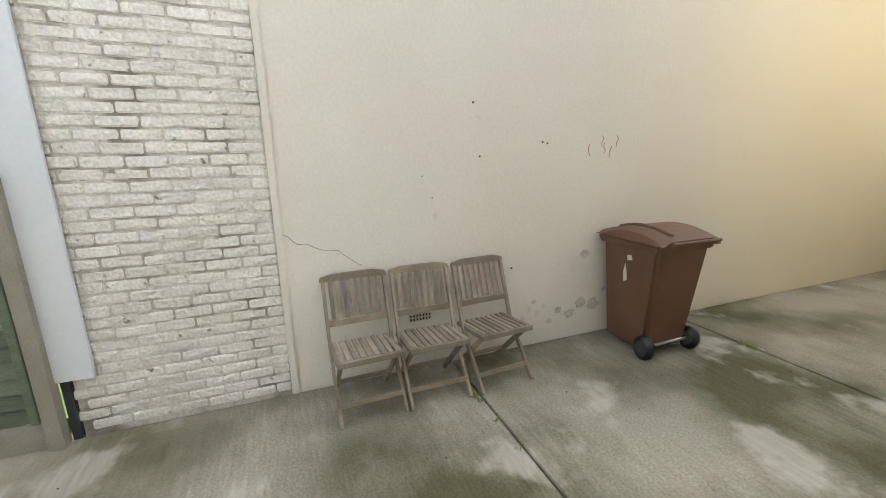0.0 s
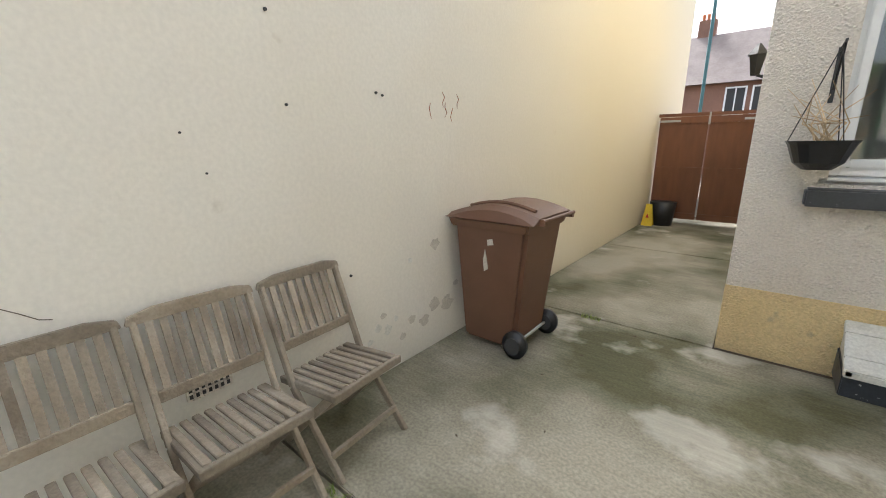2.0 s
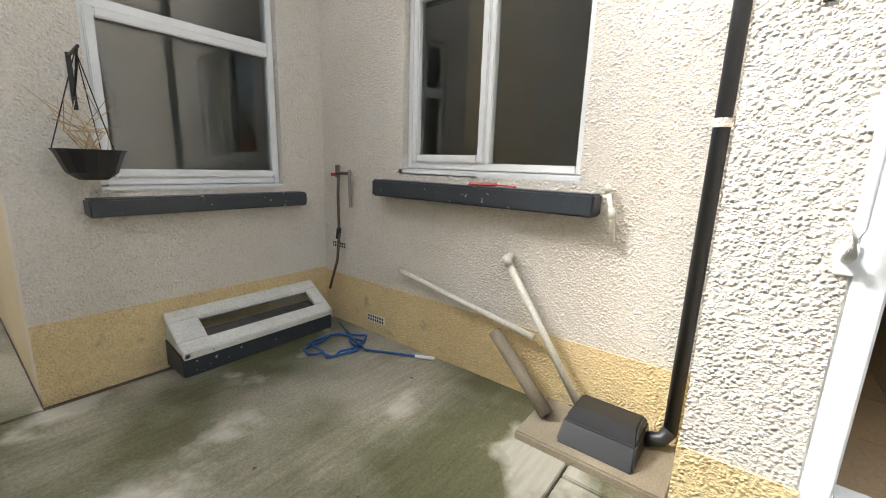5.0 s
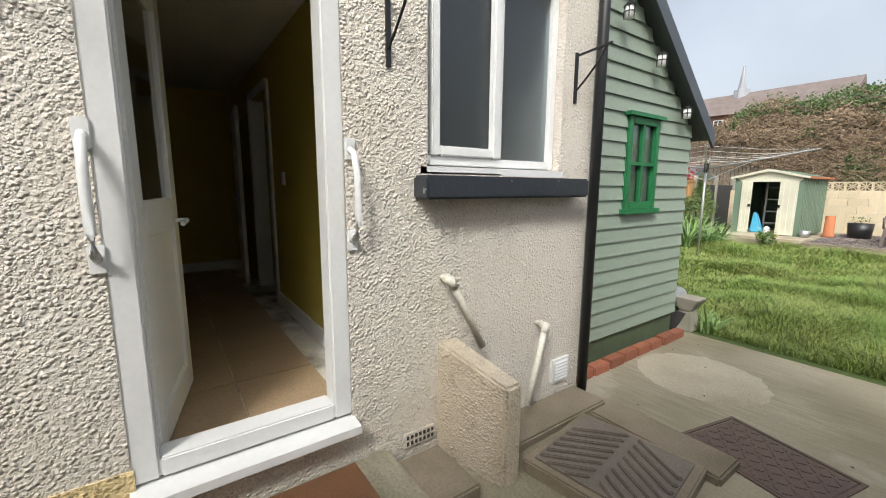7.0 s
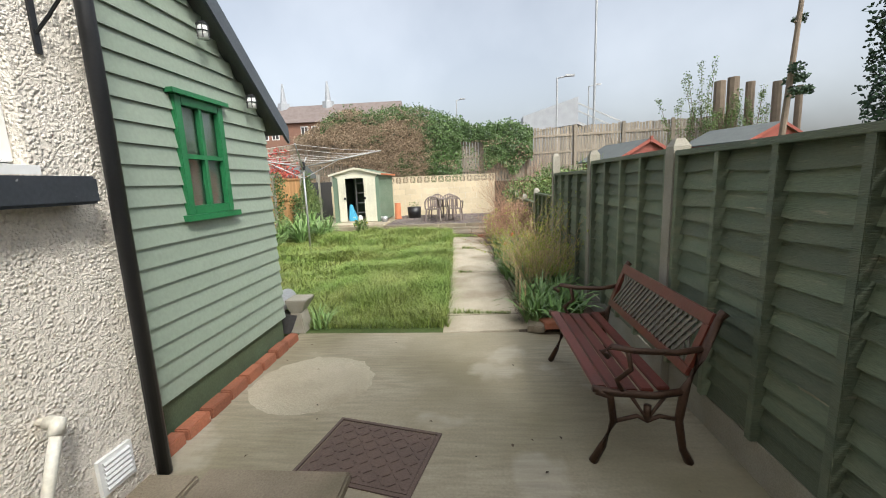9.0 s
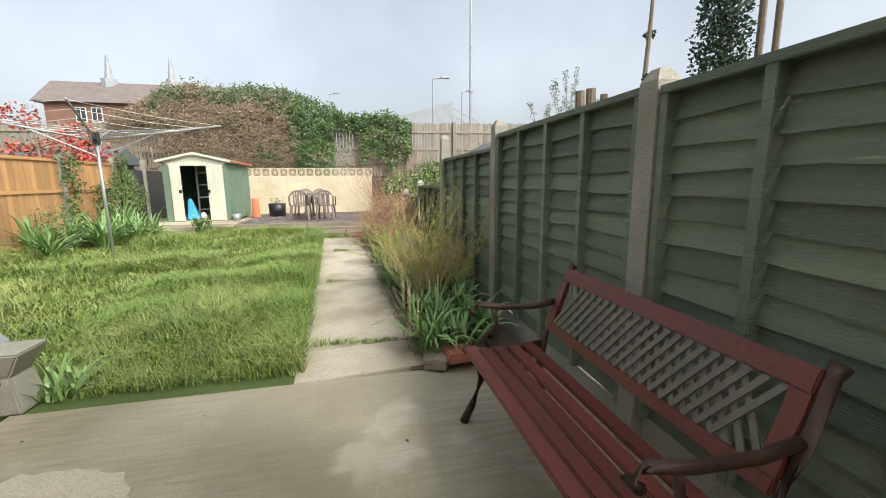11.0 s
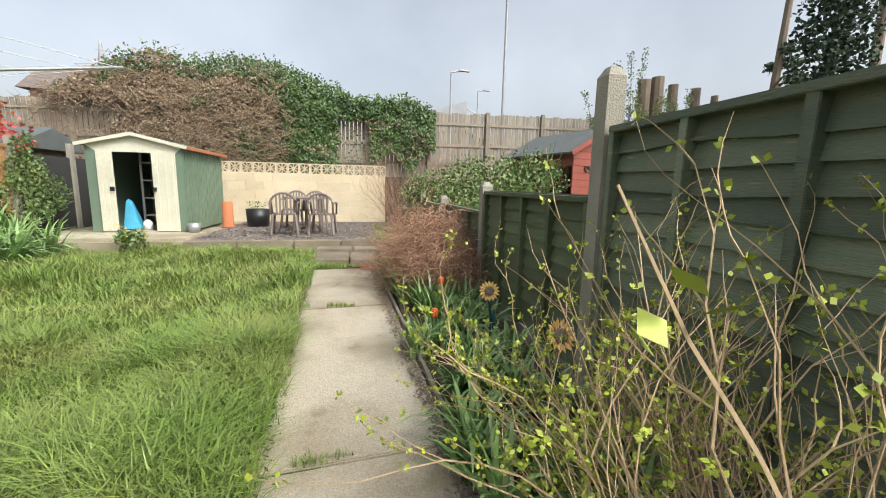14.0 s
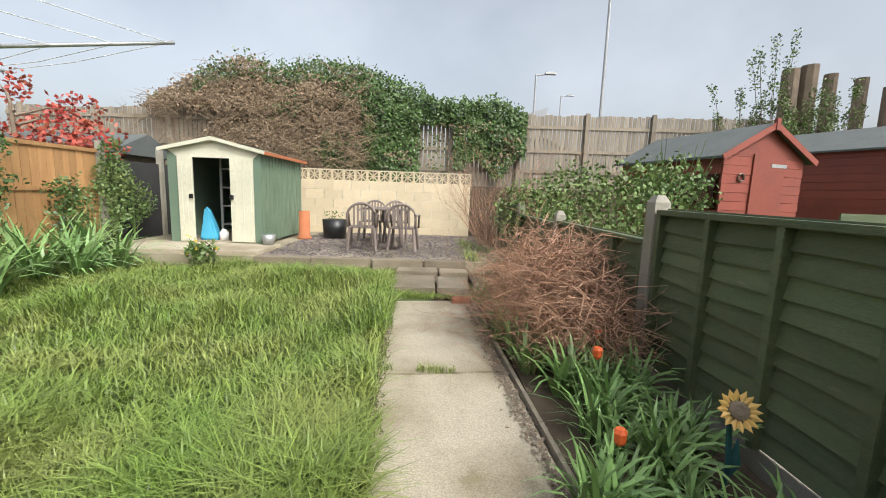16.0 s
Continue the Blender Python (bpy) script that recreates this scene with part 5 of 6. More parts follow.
for q in (0.4, 0.6, 0.8, 0.98):
    for k in range(4):
        a = tips[k] * q + Vector((0, 0, 1.95 * (1 - q)))
        b = tips[(k + 1) % 4] * q + Vector((0, 0, 1.95 * (1 - q)))
        ln_.tube([a, (a + b) / 2 - Vector((0, 0, 0.03)), b], 0.003, 4)
part("washing_line", ln_, "upvc", rd)

# clutter at the garden room corner
solo("clay_pipes", Geo().tube([(-3.5, 8.2, 0.32), (-3.5, 8.55, 0.32)], 0.1, 16, False).tube([(-3.5, 8.2, 0.32), (-3.5, 8.55, 0.32)], 0.085, 16, False), "metal", "grey pipe offcut stacked by the corner", "pipe")
solo("plastic_tub", Geo().tube([(-3.45, 8.35, 0.0), (-3.42, 8.38, 0.2)], [0.1, 0.15], 14), "dark", "dark plastic tub by the corner", "tub")
solo("stone_block", loft(Geo(), [(0, (-3.4, -3.22, 8.28, 8.5)), (0.22, (-3.38, -3.26, 8.3, 8.48)), (0.36, (-3.42, -3.18, 8.27, 8.52))]), "postconc", "pale stone plinth block by the corner", "stone", bevel=0.01)
for k, (x, y, rz) in enumerate(((-0.86, 8.36, 80), (-0.78, 8.30, 60), (-0.68, 8.36, 10), (-0.66, 8.24, 5))):
    o = solo("loose_brick", Geo().box((-0.11, -0.05, -0.03), (0.11, 0.05, 0.04)), "redbrick" if k > 1 else "stone", "weathered loose brick at the bed corner", "brick", group="bricks at the bed corner", bevel=0.008)
    o.matrix_basis = pose(x, y, 0.03 + 0.02 * k, 0, 0, rz)


# ---- neighbouring fences and buildings ----
nf = thing("closeboard_fence", "orange timber closeboard fence on concrete posts", "fence", (-7.35, 0, 0))
for y0 in (8.3, 10.2, 12.1, 14.0, 15.95):
    for k in range(14):
        part("board", Geo().box((-0.02, y0 + 0.06 + k * 0.129, 0.1), (0.0, y0 + 0.06 + k * 0.129 + 0.122, 1.80)), "newwood", nf)
    part("rail", Geo().box((0.0, y0 + 0.05, 1.1), (0.03, y0 + 1.87, 1.16)).box((0.0, y0 + 0.05, 1.74), (0.03, y0 + 1.87, 1.80)), "newwood", nf)
    part("post", Geo().box((-0.05, y0 - 0.05, -0.05), (0.05, y0 + 0.05, 1.9)), "postconc", nf, bevel=0.006)
part("post", Geo().box((-0.05, 17.86, -0.05), (0.05, 17.96, 1.95)), "postconc", nf, bevel=0.006)
for y0 in (18.0, 19.5):
    for k in range(12):
        part("lap_board", Geo().box((-0.02, y0 + 0.02, 0.15 + k * 0.125), (0.0, y0 + 1.42, 0.28 + k * 0.125)), "dark", nf)
    part("post", Geo().box((-0.05, y0 + 1.42, -0.05), (0.05, y0 + 1.52, 1.95)), "postconc", nf)

BF = 22.8
bf = thing("boundary_fence", "tall grey weathered picket fence along the bank", "fence", (0, BF, 0))
for k in range(176):
    x = -13.6 + k * 0.128
    if -5.8 < x < -2.4:
        continue
    top = 3.32 + (x + 13) * 0.022 + U(-0.03, 0.03)
    part("picket", Geo().box((x, -0.02, 1.5), (x + 0.103, 0.0, top)), "greywood", bf)
for z in (1.75, 2.35, 3.05):
    part("rail", Geo().hexa([(-13.6, -0.06, z), (9, -0.06, z + 0.3), (9, -0.02, z + 0.3), (-13.6, -0.02, z), (-13.6, -0.06, z + 0.09), (9, -0.06, z + 0.39), (9, -0.02, z + 0.39), (-13.6, -0.02, z + 0.09)]), "greywood", bf)
for k in range(12):
    x = -13.2 + k * 2.02
    part("post", Geo().box((x, -0.13, 1.4), (x + 0.12, -0.061, 3.38 + (x + 13) * 0.022)), "greywood", bf)
g = Geo().box((-5.9, 0.0, 1.45), (-2.3, 0.03, 3.3))
part("backing_boards", g, "greywood", bf)


def garden_shed(at, rz, label, w=1.75, d=2.2, hw=1.85, hr=2.35, glazed=True):
    s = thing("timber_shed", label, "shed", at, rz)
    for k in range(13):
        z = k * hw / 13
        part("board", Geo().box((-w / 2, -0.015 if k % 2 else -0.01, z), (w / 2, 0.02, z + hw / 13 - 0.006)), "shedred", s)
        part("board", Geo().box((-w / 2 - 0.01, 0.02, z), (-w / 2 + 0.02, d, z + hw / 13 - 0.006)), "shedred", s) if not (glazed and 7 <= k <= 10) else None
    part("wall", Geo().box((-w / 2 + 0.02, 0.02, 0), (w / 2, d, hw * 0.52)).box((-w / 2 + 0.02, 0.9, hw * 0.5), (-w / 2 + 0.06, 1.0, hw)).box((w / 2 - 0.04, 0.02, 0), (w / 2, d, hw)).box((-w / 2 + 0.02, d - 0.04, 0), (w / 2, d, hw)), "shedred", s)
    part("gable", Geo().prism([(-w / 2, hw), (w / 2, hw), (0, hr)], -0.012, 0.02, "y"), "shedred", s)
    dr = part("door", Geo().box((-0.28, -0.04, 0.05), (0.42, -0.018, hw + 0.05)), "shedred", s)
    part("hinge", Geo().box((0.1, -0.048, hw * 0.92), (0.44, -0.041, hw * 0.95)), "metal", dr)
    if glazed:
        part("pane", Geo().box((-w / 2 + 0.0, 0.1, hw * 0.55), (-w / 2 + 0.008, d - 0.1, hw * 0.84)), "glass", s)
    for q in (-1, 1):
        part("roof", Geo().hexa([(0, -0.1, hr), (q * (w / 2 + 0.14), -0.1, hw - 0.06), (q * (w / 2 + 0.14), d + 0.1, hw - 0.06), (0, d + 0.1, hr), (0, -0.1, hr + 0.04), (q * (w / 2 + 0.14), -0.1, hw - 0.02), (q * (w / 2 + 0.14), d + 0.1, hw - 0.02), (0, d + 0.1, hr + 0.04)]), "felt", s)
        part("bargeboard", Geo().beam((0, -0.115, hr + 0.0), (q * (w / 2 + 0.15), -0.115, hw - 0.05), 0.02, 0.09), "shedred", s)
    part("finial", Geo().box((-0.04, -0.14, hr - 0.08), (0.04, -0.09, hr + 0.1)), "shedred", s)
    ey = part("wreath", Geo().tube([(-0.5 + 0.06 * math.cos(k * 0.6), -0.03, hw * 0.82 + 0.06 * math.sin(k * 0.6)) for k in range(12)], 0.016, 6), "copper", s)
    return s


garden_shed((3.75, 17.0, 0.15), 14, "red-painted timber shed with peeling door")
s2 = garden_shed((8.35, 18.4, 0.25), 20, "second red timber summerhouse with grey roof", 2.4, 2.4, 2.2, 2.72, False)
w = part("window", Geo().box((-0.95, -0.05, 0.95), (-0.45, -0.02, 1.6)), "petal", s2)
part("pane", Geo().box((-0.91, -0.056, 0.99), (-0.72, -0.05, 1.56)).box((-0.68, -0.056, 0.99), (-0.49, -0.05, 1.56)), "dark", w)
w = part("window", Geo().box((0.5, -0.05, 0.95), (1.0, -0.02, 1.6)), "petal", s2)
part("pane", Geo().box((0.54, -0.056, 0.99), (0.73, -0.05, 1.56)).box((0.77, -0.056, 0.99), (0.96, -0.05, 1.56)), "dark", w)
gsh = thing("roofed_shed", "grey felt-roofed shed in the next garden", "shed", (-9.6, 19.3, 0))
part("wall", Geo().box((-1.2, 0, 0), (1.2, 2.0, 1.9)), "greywood", gsh)
part("roof", Geo().prism([(-0.2, 1.85), (2.2, 1.85), (1.0, 2.35)], -1.35, 1.5, "x"), "felt", gsh)
ff = thing("far_side_fence", "dark overlap fence in the next garden", "fence", (2.6, 0, 0))
for k in range(8):
    part("board", Geo().box((0, 14.6, k * 0.15), (3.6, 14.62, k * 0.15 + 0.145)), "fence_old", ff)
part("post", Geo().box((1.4, 14.52, 0), (1.5, 14.6, 1.4)), "postconc", ff)

# far buildings and street furniture
ap = thing("far_terrace", "brown brick terrace with slate roof beyond the hedge", "house", (-19, 62, 0.2))
part("wall", Geo().box((-16, 0, 0), (6.6, 7, 10.4)), "brownbrick", ap)
rf = part("roof", Geo().prism([(-0.5, 10.3), (7.5, 10.3), (3.5, 13.3)], -17, 7.2, "x"), "rooftile", ap)
for x in (-10.8, -3.9):
    part("spire", Geo().tube([(x, 3.5, 12.6), (x, 3.5, 13.7), (x, 3.5, 13.8), (x, 3.5, 16.6)], [0.95, 0.9, 0.5, 0.12], 8), "greypaint", rf, "pale tapering roof cowl")
for x in (-13, -11.4, -7, -5.4, -1, 0.6, 3.4, 4.9):
    w = part("window", Geo().box((x, -0.06, 8.1), (x + 1.1, 0, 9.8)), "upvc", ap)
    part("pane", Geo().box((x + 0.1, -0.08, 8.2), (x + 0.5, -0.06, 9.7)).box((x + 0.6, -0.08, 8.2), (x + 1.0, -0.06, 9.7)), "dark", w)
fb = thing("footbridge", "pale grey panelled footbridge beyond the fence", "bridge", (8.2, 56, 1.4))
part("deck", Geo().hexa([(-3.4, 0, 5.6), (3.2, 0, 6.4), (3.2, 2.5, 6.4), (-3.4, 2.5, 5.6), (-3.4, 0, 7.6), (3.2, 0, 9.6), (3.2, 2.5, 9.6), (-3.4, 2.5, 7.6)]), "greypaint", fb)
part("stair", Geo().beam((3.2, 0, 8.8), (10.5, 0, 5.4), 0.12, 0.16).beam((3.2, 0, 7.9), (10.5, 0, 4.5), 0.12, 0.16).beam((3.2, 1.2, 6.6), (10.5, 1.2, 3.2), 2.0, 0.3), "metal", fb)
part("pier", Geo().box((2.4, 0.5, 0), (3.0, 2, 6.4)), "greypaint", fb)
for (x, y, h, arm) in ((5.2, 37.7, 7.8, 0.9), (-3.5, 60, 10.8, 0.8), (11.5, 52, 10.0, 0.9)):
    sl = thing("street_lamp", "grey street lamp with a flat head", "street lamp", (x, y, 1.4), group="street lamps")
    part("column", Geo().tube([(0, 0, 0), (0, 0, h - 0.1)], [0.1, 0.06], 8), "metal", sl)
    part("arm", Geo().tube([(0, 0, h - 0.15), (arm, 0, h)], 0.05, 6), "metal", sl)
    part("head", Geo().box((arm - 0.3, -0.15, h - 0.05), (arm + 0.4, 0.15, h + 0.08)), "metal", sl)
solo("tall_mast", Geo().tube([(4.6, 25.6, 1.4), (4.6, 25.6, 19)], [0.06, 0.04], 10), "metal", "tall slender grey mast against the sky", "mast")


# ---- plants ----
def leaf_cloud(g, centre, rad, n, size, rnd, flat=False):
    """Small four-sided leaves in an uneven shell."""
    cx, cy, cz = centre
    for _ in range(n):
        d = Vector((rnd.gauss(0, 1), rnd.gauss(0, 1), rnd.gauss(0, 1))).normalized()
        q = rnd.uniform(0.55, 1.05)
        p = Vector((cx + d.x * rad[0] * q, cy + d.y * rad[1] * q, cz + d.z * rad[2] * q))
        a = Vector((rnd.uniform(-1, 1), rnd.uniform(-1, 1), rnd.uniform(-0.6, 1))).normalized() * size * rnd.uniform(0.6, 1.3)
        s = a.cross(Vector((rnd.uniform(-1, 1), rnd.uniform(-1, 1), 0.3))).normalized() * size * 0.38
        g.poly([p, p + a * 0.5 + s, p + a, p + a * 0.5 - s])


def blades(n, area, height, width, rnd, lean=0.5, keep=None, z=0.0):
    g = Geo()
    for _ in range(n):
        x, y = rnd.uniform(area[0], area[1]), rnd.uniform(area[2], area[3])
        if keep and not keep(x, y):
            continue
        t = 0.5 + 1.1 * max(0.0, noise.noise((x * 1.1, y * 1.1, 1.7)) + 0.4) + 0.35 * noise.noise((x * 3.5, y * 3.5, 4.1))
        h = height * rnd.uniform(0.55, 1.2) * t
        a = rnd.uniform(0, 6.283) + 1.4 * noise.noise((x * 0.7, y * 0.7, 9.0))
        le = h * rnd.uniform(0.15, lean * 1.5)
        dx, dy = math.cos(a) * le, math.sin(a) * le
        sx, sy = -math.sin(a) * width, math.cos(a) * width
        i = len(g.v)
        g.v += [(x - sx, y - sy, z), (x + sx, y + sy, z), (x + dx * 0.35 - sx * 0.8, y + dy * 0.35 - sy * 0.8, z + h * 0.65), (x + dx * 0.35 + sx * 0.8, y + dy * 0.35 + sy * 0.8, z + h * 0.65), (x + dx, y + dy, z + h * 0.92)]
        g.f += [(i, i + 1, i + 3, i + 2), (i + 2, i + 3, i + 4)]
    return g


def left_edge(y):
    return -1.78 - (y - 8.3) * 0.045


rn = random.Random(3)
inlawn = lambda x, y: x < left_edge(y) + 0.04 + 0.05 * noise.noise((y * 2.0, 0.3, 0))
solo("lawn_grass", blades(46000, (-3.8, -1.6, 8.4, 12.6), 0.15, 0.0035, rn, 1.15, inlawn), "grass", "long bright green lawn grass", "grass", "stuff")
solo("lawn_grass", blades(42000, (-7.2, -1.6, 12.0, 16.8), 0.16, 0.005, rn, 1.15, inlawn), "grass", "long bright green lawn grass", "grass", "stuff")
solo("lawn_grass", blades(22000, (-7.2, -3.6, 8.4, 12.6), 0.16, 0.006, rn, 1.15, inlawn), "grass", "long bright green lawn grass", "grass", "stuff")
solo("edge_weeds", blades(700, (-1.6, -0.3, 0.08, 0.16), 0.06, 0.003, rn, 0.6, lambda x, y: noise.noise((x * 3, 0, 4)) > 0.25), "grass", "small weeds in the concrete joint", "weeds", "stuff")
solo("edge_weeds", blades(300, (-1.5, -0.3, 2.74, 2.78), 0.06, 0.003, rn, 0.6, lambda x, y: noise.noise((x * 4, 0, 7)) > 0.2), "grass", "small weeds in the concrete joint", "weeds", "stuff")
solo("edge_weeds", blades(900, (-2.1, -1.1, 15.28, 15.46), 0.06, 0.004, rn, 0.6), "grass", "grass tufts between the steps", "weeds", "stuff")
solo("edge_weeds", blades(2500, (-1.0, -0.4, 16.9, 20.6), 0.25, 0.005, rn, 0.6), "grass", "grass tufts beside the terrace", "weeds", "stuff")


def strap_clump(x, y, n, length, width, rnd, material="leafgreen", label="clump of arching strap-like green leaves", z=0.0):
    g = Geo()
    for _ in range(n):
        a, L = rnd.uniform(0, 6.283), length * rnd.uniform(0.6, 1.15)
        d = Vector((math.cos(a), math.sin(a), 0))
        s = Vector((-d.y, d.x, 0)) * width
        out = rnd.uniform(0.25, 0.75)
        p0 = Vector((x + rnd.uniform(-0.07, 0.07), y + rnd.uniform(-0.07, 0.07), z))
        prev = None
        pts = []
        for k in range(5):
            u = k / 4
            pts.append((p0 + d * L * out * u ** 1.3 + Vector((0, 0, L * (u * (1 - out * 0.25) - out * 0.75 * u ** 2.6))), (1 - u ** 2.5) * 0.95 + 0.05))
        i = len(g.v)
        for p, w in pts:
            g.v += [tuple(p - s * w), tuple(p + s * w + Vector((0, 0, 0.004)))]
        for k in range(4):
            g.f.append((i + 2 * k, i + 2 * k + 1, i + 2 * k + 3, i + 2 * k + 2))
    return solo("leafy_plant", g, material, label, "plant", group="bed plants")


rp = random.Random(11)
y = 8.5
while y < 15.2:
    for _ in range(3):
        strap_clump(rp.uniform(-0.9, -0.22) - (y - 8.5) * 0.025, y + rp.uniform(-0.12, 0.12), 36, rp.uniform(0.32, 0.55), rp.uniform(0.010, 0.017), rp)
    y += 0.23
for x, y in ((-6.7, 12.5), (-6.3, 13.6), (-6.6, 14.6), (-6.2, 15.4), (-6.8, 15.8), (-5.9, 16.2), (-6.9, 11.2), (-6.5, 16.5), (-5.9, 15.6), (-6.5, 15.1), (-6.1, 14.7), (-6.9, 14.2), (-6.4, 16.0)):
    strap_clump(x, y, 60, rp.uniform(0.85, 1.15), 0.02, rp)
strap_clump(-3.1, 8.45, 26, 0.4, 0.01, rp)
for x, y, z, s in ((-7.0, 17.2, 0.8, 0.5), (-6.9, 14.9, 0.35, 0.45), (-6.6, 10.5, 0.4, 0.6), (-6.9, 9.2, 0.5, 0.6), (-7.2, 18.4, 0.9, 0.35), (-7.15, 17.9, 1.3, 0.3)):
    g = Geo()
    leaf_cloud(g, (x, y, z), (s, s, s * 1.2), 900, 0.05, rp)
    for k in range(10):
        g.tube([(x, y, 0), (x + rp.uniform(-s, s) * 0.5, y + rp.uniform(-s, s) * 0.5, z + rp.uniform(0, s))], 0.006, 4)
    solo("green_shrub", g, "shrubleaf", "leafy green shrub beside the orange fence", "shrub")


def cane_bush(name, x, y, n, h, spread, material, label, rnd, buds=0, twist=0.25, thick=0.007, budmat="budleaf", lean=(0, 0)):
    t = thing(name, label, "bush", (x, y, 0))
    g, b = Geo(), Geo()

    def shoot(p, d, L, r, depth):
        pts, q, dd = [p], p.copy(), d.copy()
        for k in range(4):
            dd = (dd + Vector((rnd.uniform(-1, 1), rnd.uniform(-1, 1), rnd.uniform(-0.5, 0.6))) * twist).normalized()
            q = q + dd * L / 4
            pts.append(q.copy())
            if depth < 2 and rnd.random() < 0.75:
                nd = (dd + Vector((rnd.uniform(-1, 1), rnd.uniform(-1, 1), rnd.uniform(-0.2, 0.9))) * 0.7).normalized()
                shoot(q.copy(), nd, L * rnd.uniform(0.35, 0.6), r * 0.55, depth + 1)
        g.tube(pts, [r, r * 0.85, r * 0.7, r * 0.55, r * 0.3], 5 if depth == 0 else 3, False)
        if depth > 0:
            for _ in range(buds):
                k = rnd.randrange(1, 5)
                leaf_cloud(b, pts[k], (0.012, 0.012, 0.012), 4, 0.017, rnd)
    for _ in range(n):
        a, o = rnd.uniform(0, 6.283), rnd.uniform(0, 0.18)
        d = Vector((math.cos(a) * spread + lean[0], math.sin(a) * spread + lean[1], 1)).normalized()
        shoot(Vector((math.cos(a) * o, math.sin(a) * o, 0)), d, h * rnd.uniform(0.6, 1.1), thick * rnd.uniform(0.6, 1.3), 0)
    part("stem_tangle", g, material, t)
    if buds:
        part("young_foliage", b, budmat, t, "lime green young leaves")
    return t


rb = random.Random(5)
cane_bush("cane_bush", -0.58, 9.75, 52, 0.86, 0.42, "cane", "tall bare cane bush with lime green buds", rb, 1, 0.3, 0.0055, lean=(-0.03, 0))
cane_bush("cane_bush", -0.36, 10.05, 34, 0.86, 0.75, "cane", "spreading thorny bush with lime green buds", rb, 3, 0.32, 0.0055, lean=(0.0, -0.05))
cane_bush("cane_bush", -0.34, 10.6, 34, 0.8, 0.85, "cane", "spreading thorny bush with lime green buds", rb, 3, 0.34, 0.0055, lean=(-0.05, -0.05))
for x, y, h, n in ((-0.52, 13.45, 0.58, 150), (-0.66, 13.95, 0.7, 170), (-0.32, 14.05, 0.82, 150), (-0.58, 14.6, 0.82, 130)):
    bush = cane_bush("twiggy_bush", x, y, n, h, 1.2, "twig", "dense pinkish-brown leafless twiggy bush", rb, 0, 0.75, 0.0042)
    g = Geo()
    for _ in range(620):
        d = Vector((rb.gauss(0, 1), rb.gauss(0, 1), rb.gauss(0, 1))).normalized() * rb.uniform(0.35, 1.0)
        p = Vector((d.x * 0.42, d.y * 0.45, h * 0.66 + d.z * h * 0.58))
        a = Vector((rb.uniform(-1, 1), rb.uniform(-1, 1), rb.uniform(-0.5, 0.9))).normalized() * rb.uniform(0.08, 0.2)
        e = a + Vector((rb.uniform(-0.12, 0.12), rb.uniform(-0.12, 0.12), -0.06))
        g.tube([p, p + a, p + a + e], [0.0042, 0.0032, 0.0016], 3, False)
    part("stem_tangle", g, "twig", bush)
for x, y, h in ((0.9, 15.8, 1.7), (1.9, 16.6, 1.9), (0.2, 17.6, 1.5), (1.2, 18.6, 1.9)):
    g = Geo()
    leaf_cloud(g, (x, y, h * 0.62), (0.75, 0.7, h * 0.42), 1500, 0.07, rb)
    for k in range(14):
        g.tube([(x + rb.uniform(-0.2, 0.2), y, 0), (x + rb.uniform(-0.6, 0.6), y + rb.uniform(-0.5, 0.5), h * rb.uniform(0.6, 1.15))], [0.014, 0.004], 4)
    solo("neighbour_shrub", g, "shrubleaf", "yellow-green shrub in the next garden", "shrub")
for x, y in ((-0.3, 19.0), (0.6, 20.2), (-0.2, 20.4), (1.6, 20.6)):
    cane_bush("dry_bramble", x, y, 26, 1.9, 0.5, "twig", "tangle of dry brown stems", rb, 0, 0.35, 0.006)

# ivy over the boundary fence
HX = (-10.2, -9.6, -8.85, -8.26, -7.4, -6.6, -5.9, -4.6, -3.8, -2.9, -1.8, -1.1, -0.1, 0.6, 1.2)
HZ = (3.3, 3.5, 3.9, 4.25, 4.85, 4.75, 4.65, 4.85, 4.8, 4.5, 4.05, 3.75, 3.95, 3.8, 3.6)


def hedge_top(x):
    return float(np.interp(x, HX, HZ)) + 0.14 * noise.noise((x * 1.7, 0, 0)) + 0.12 * noise.noise((x * 5, 3, 0))


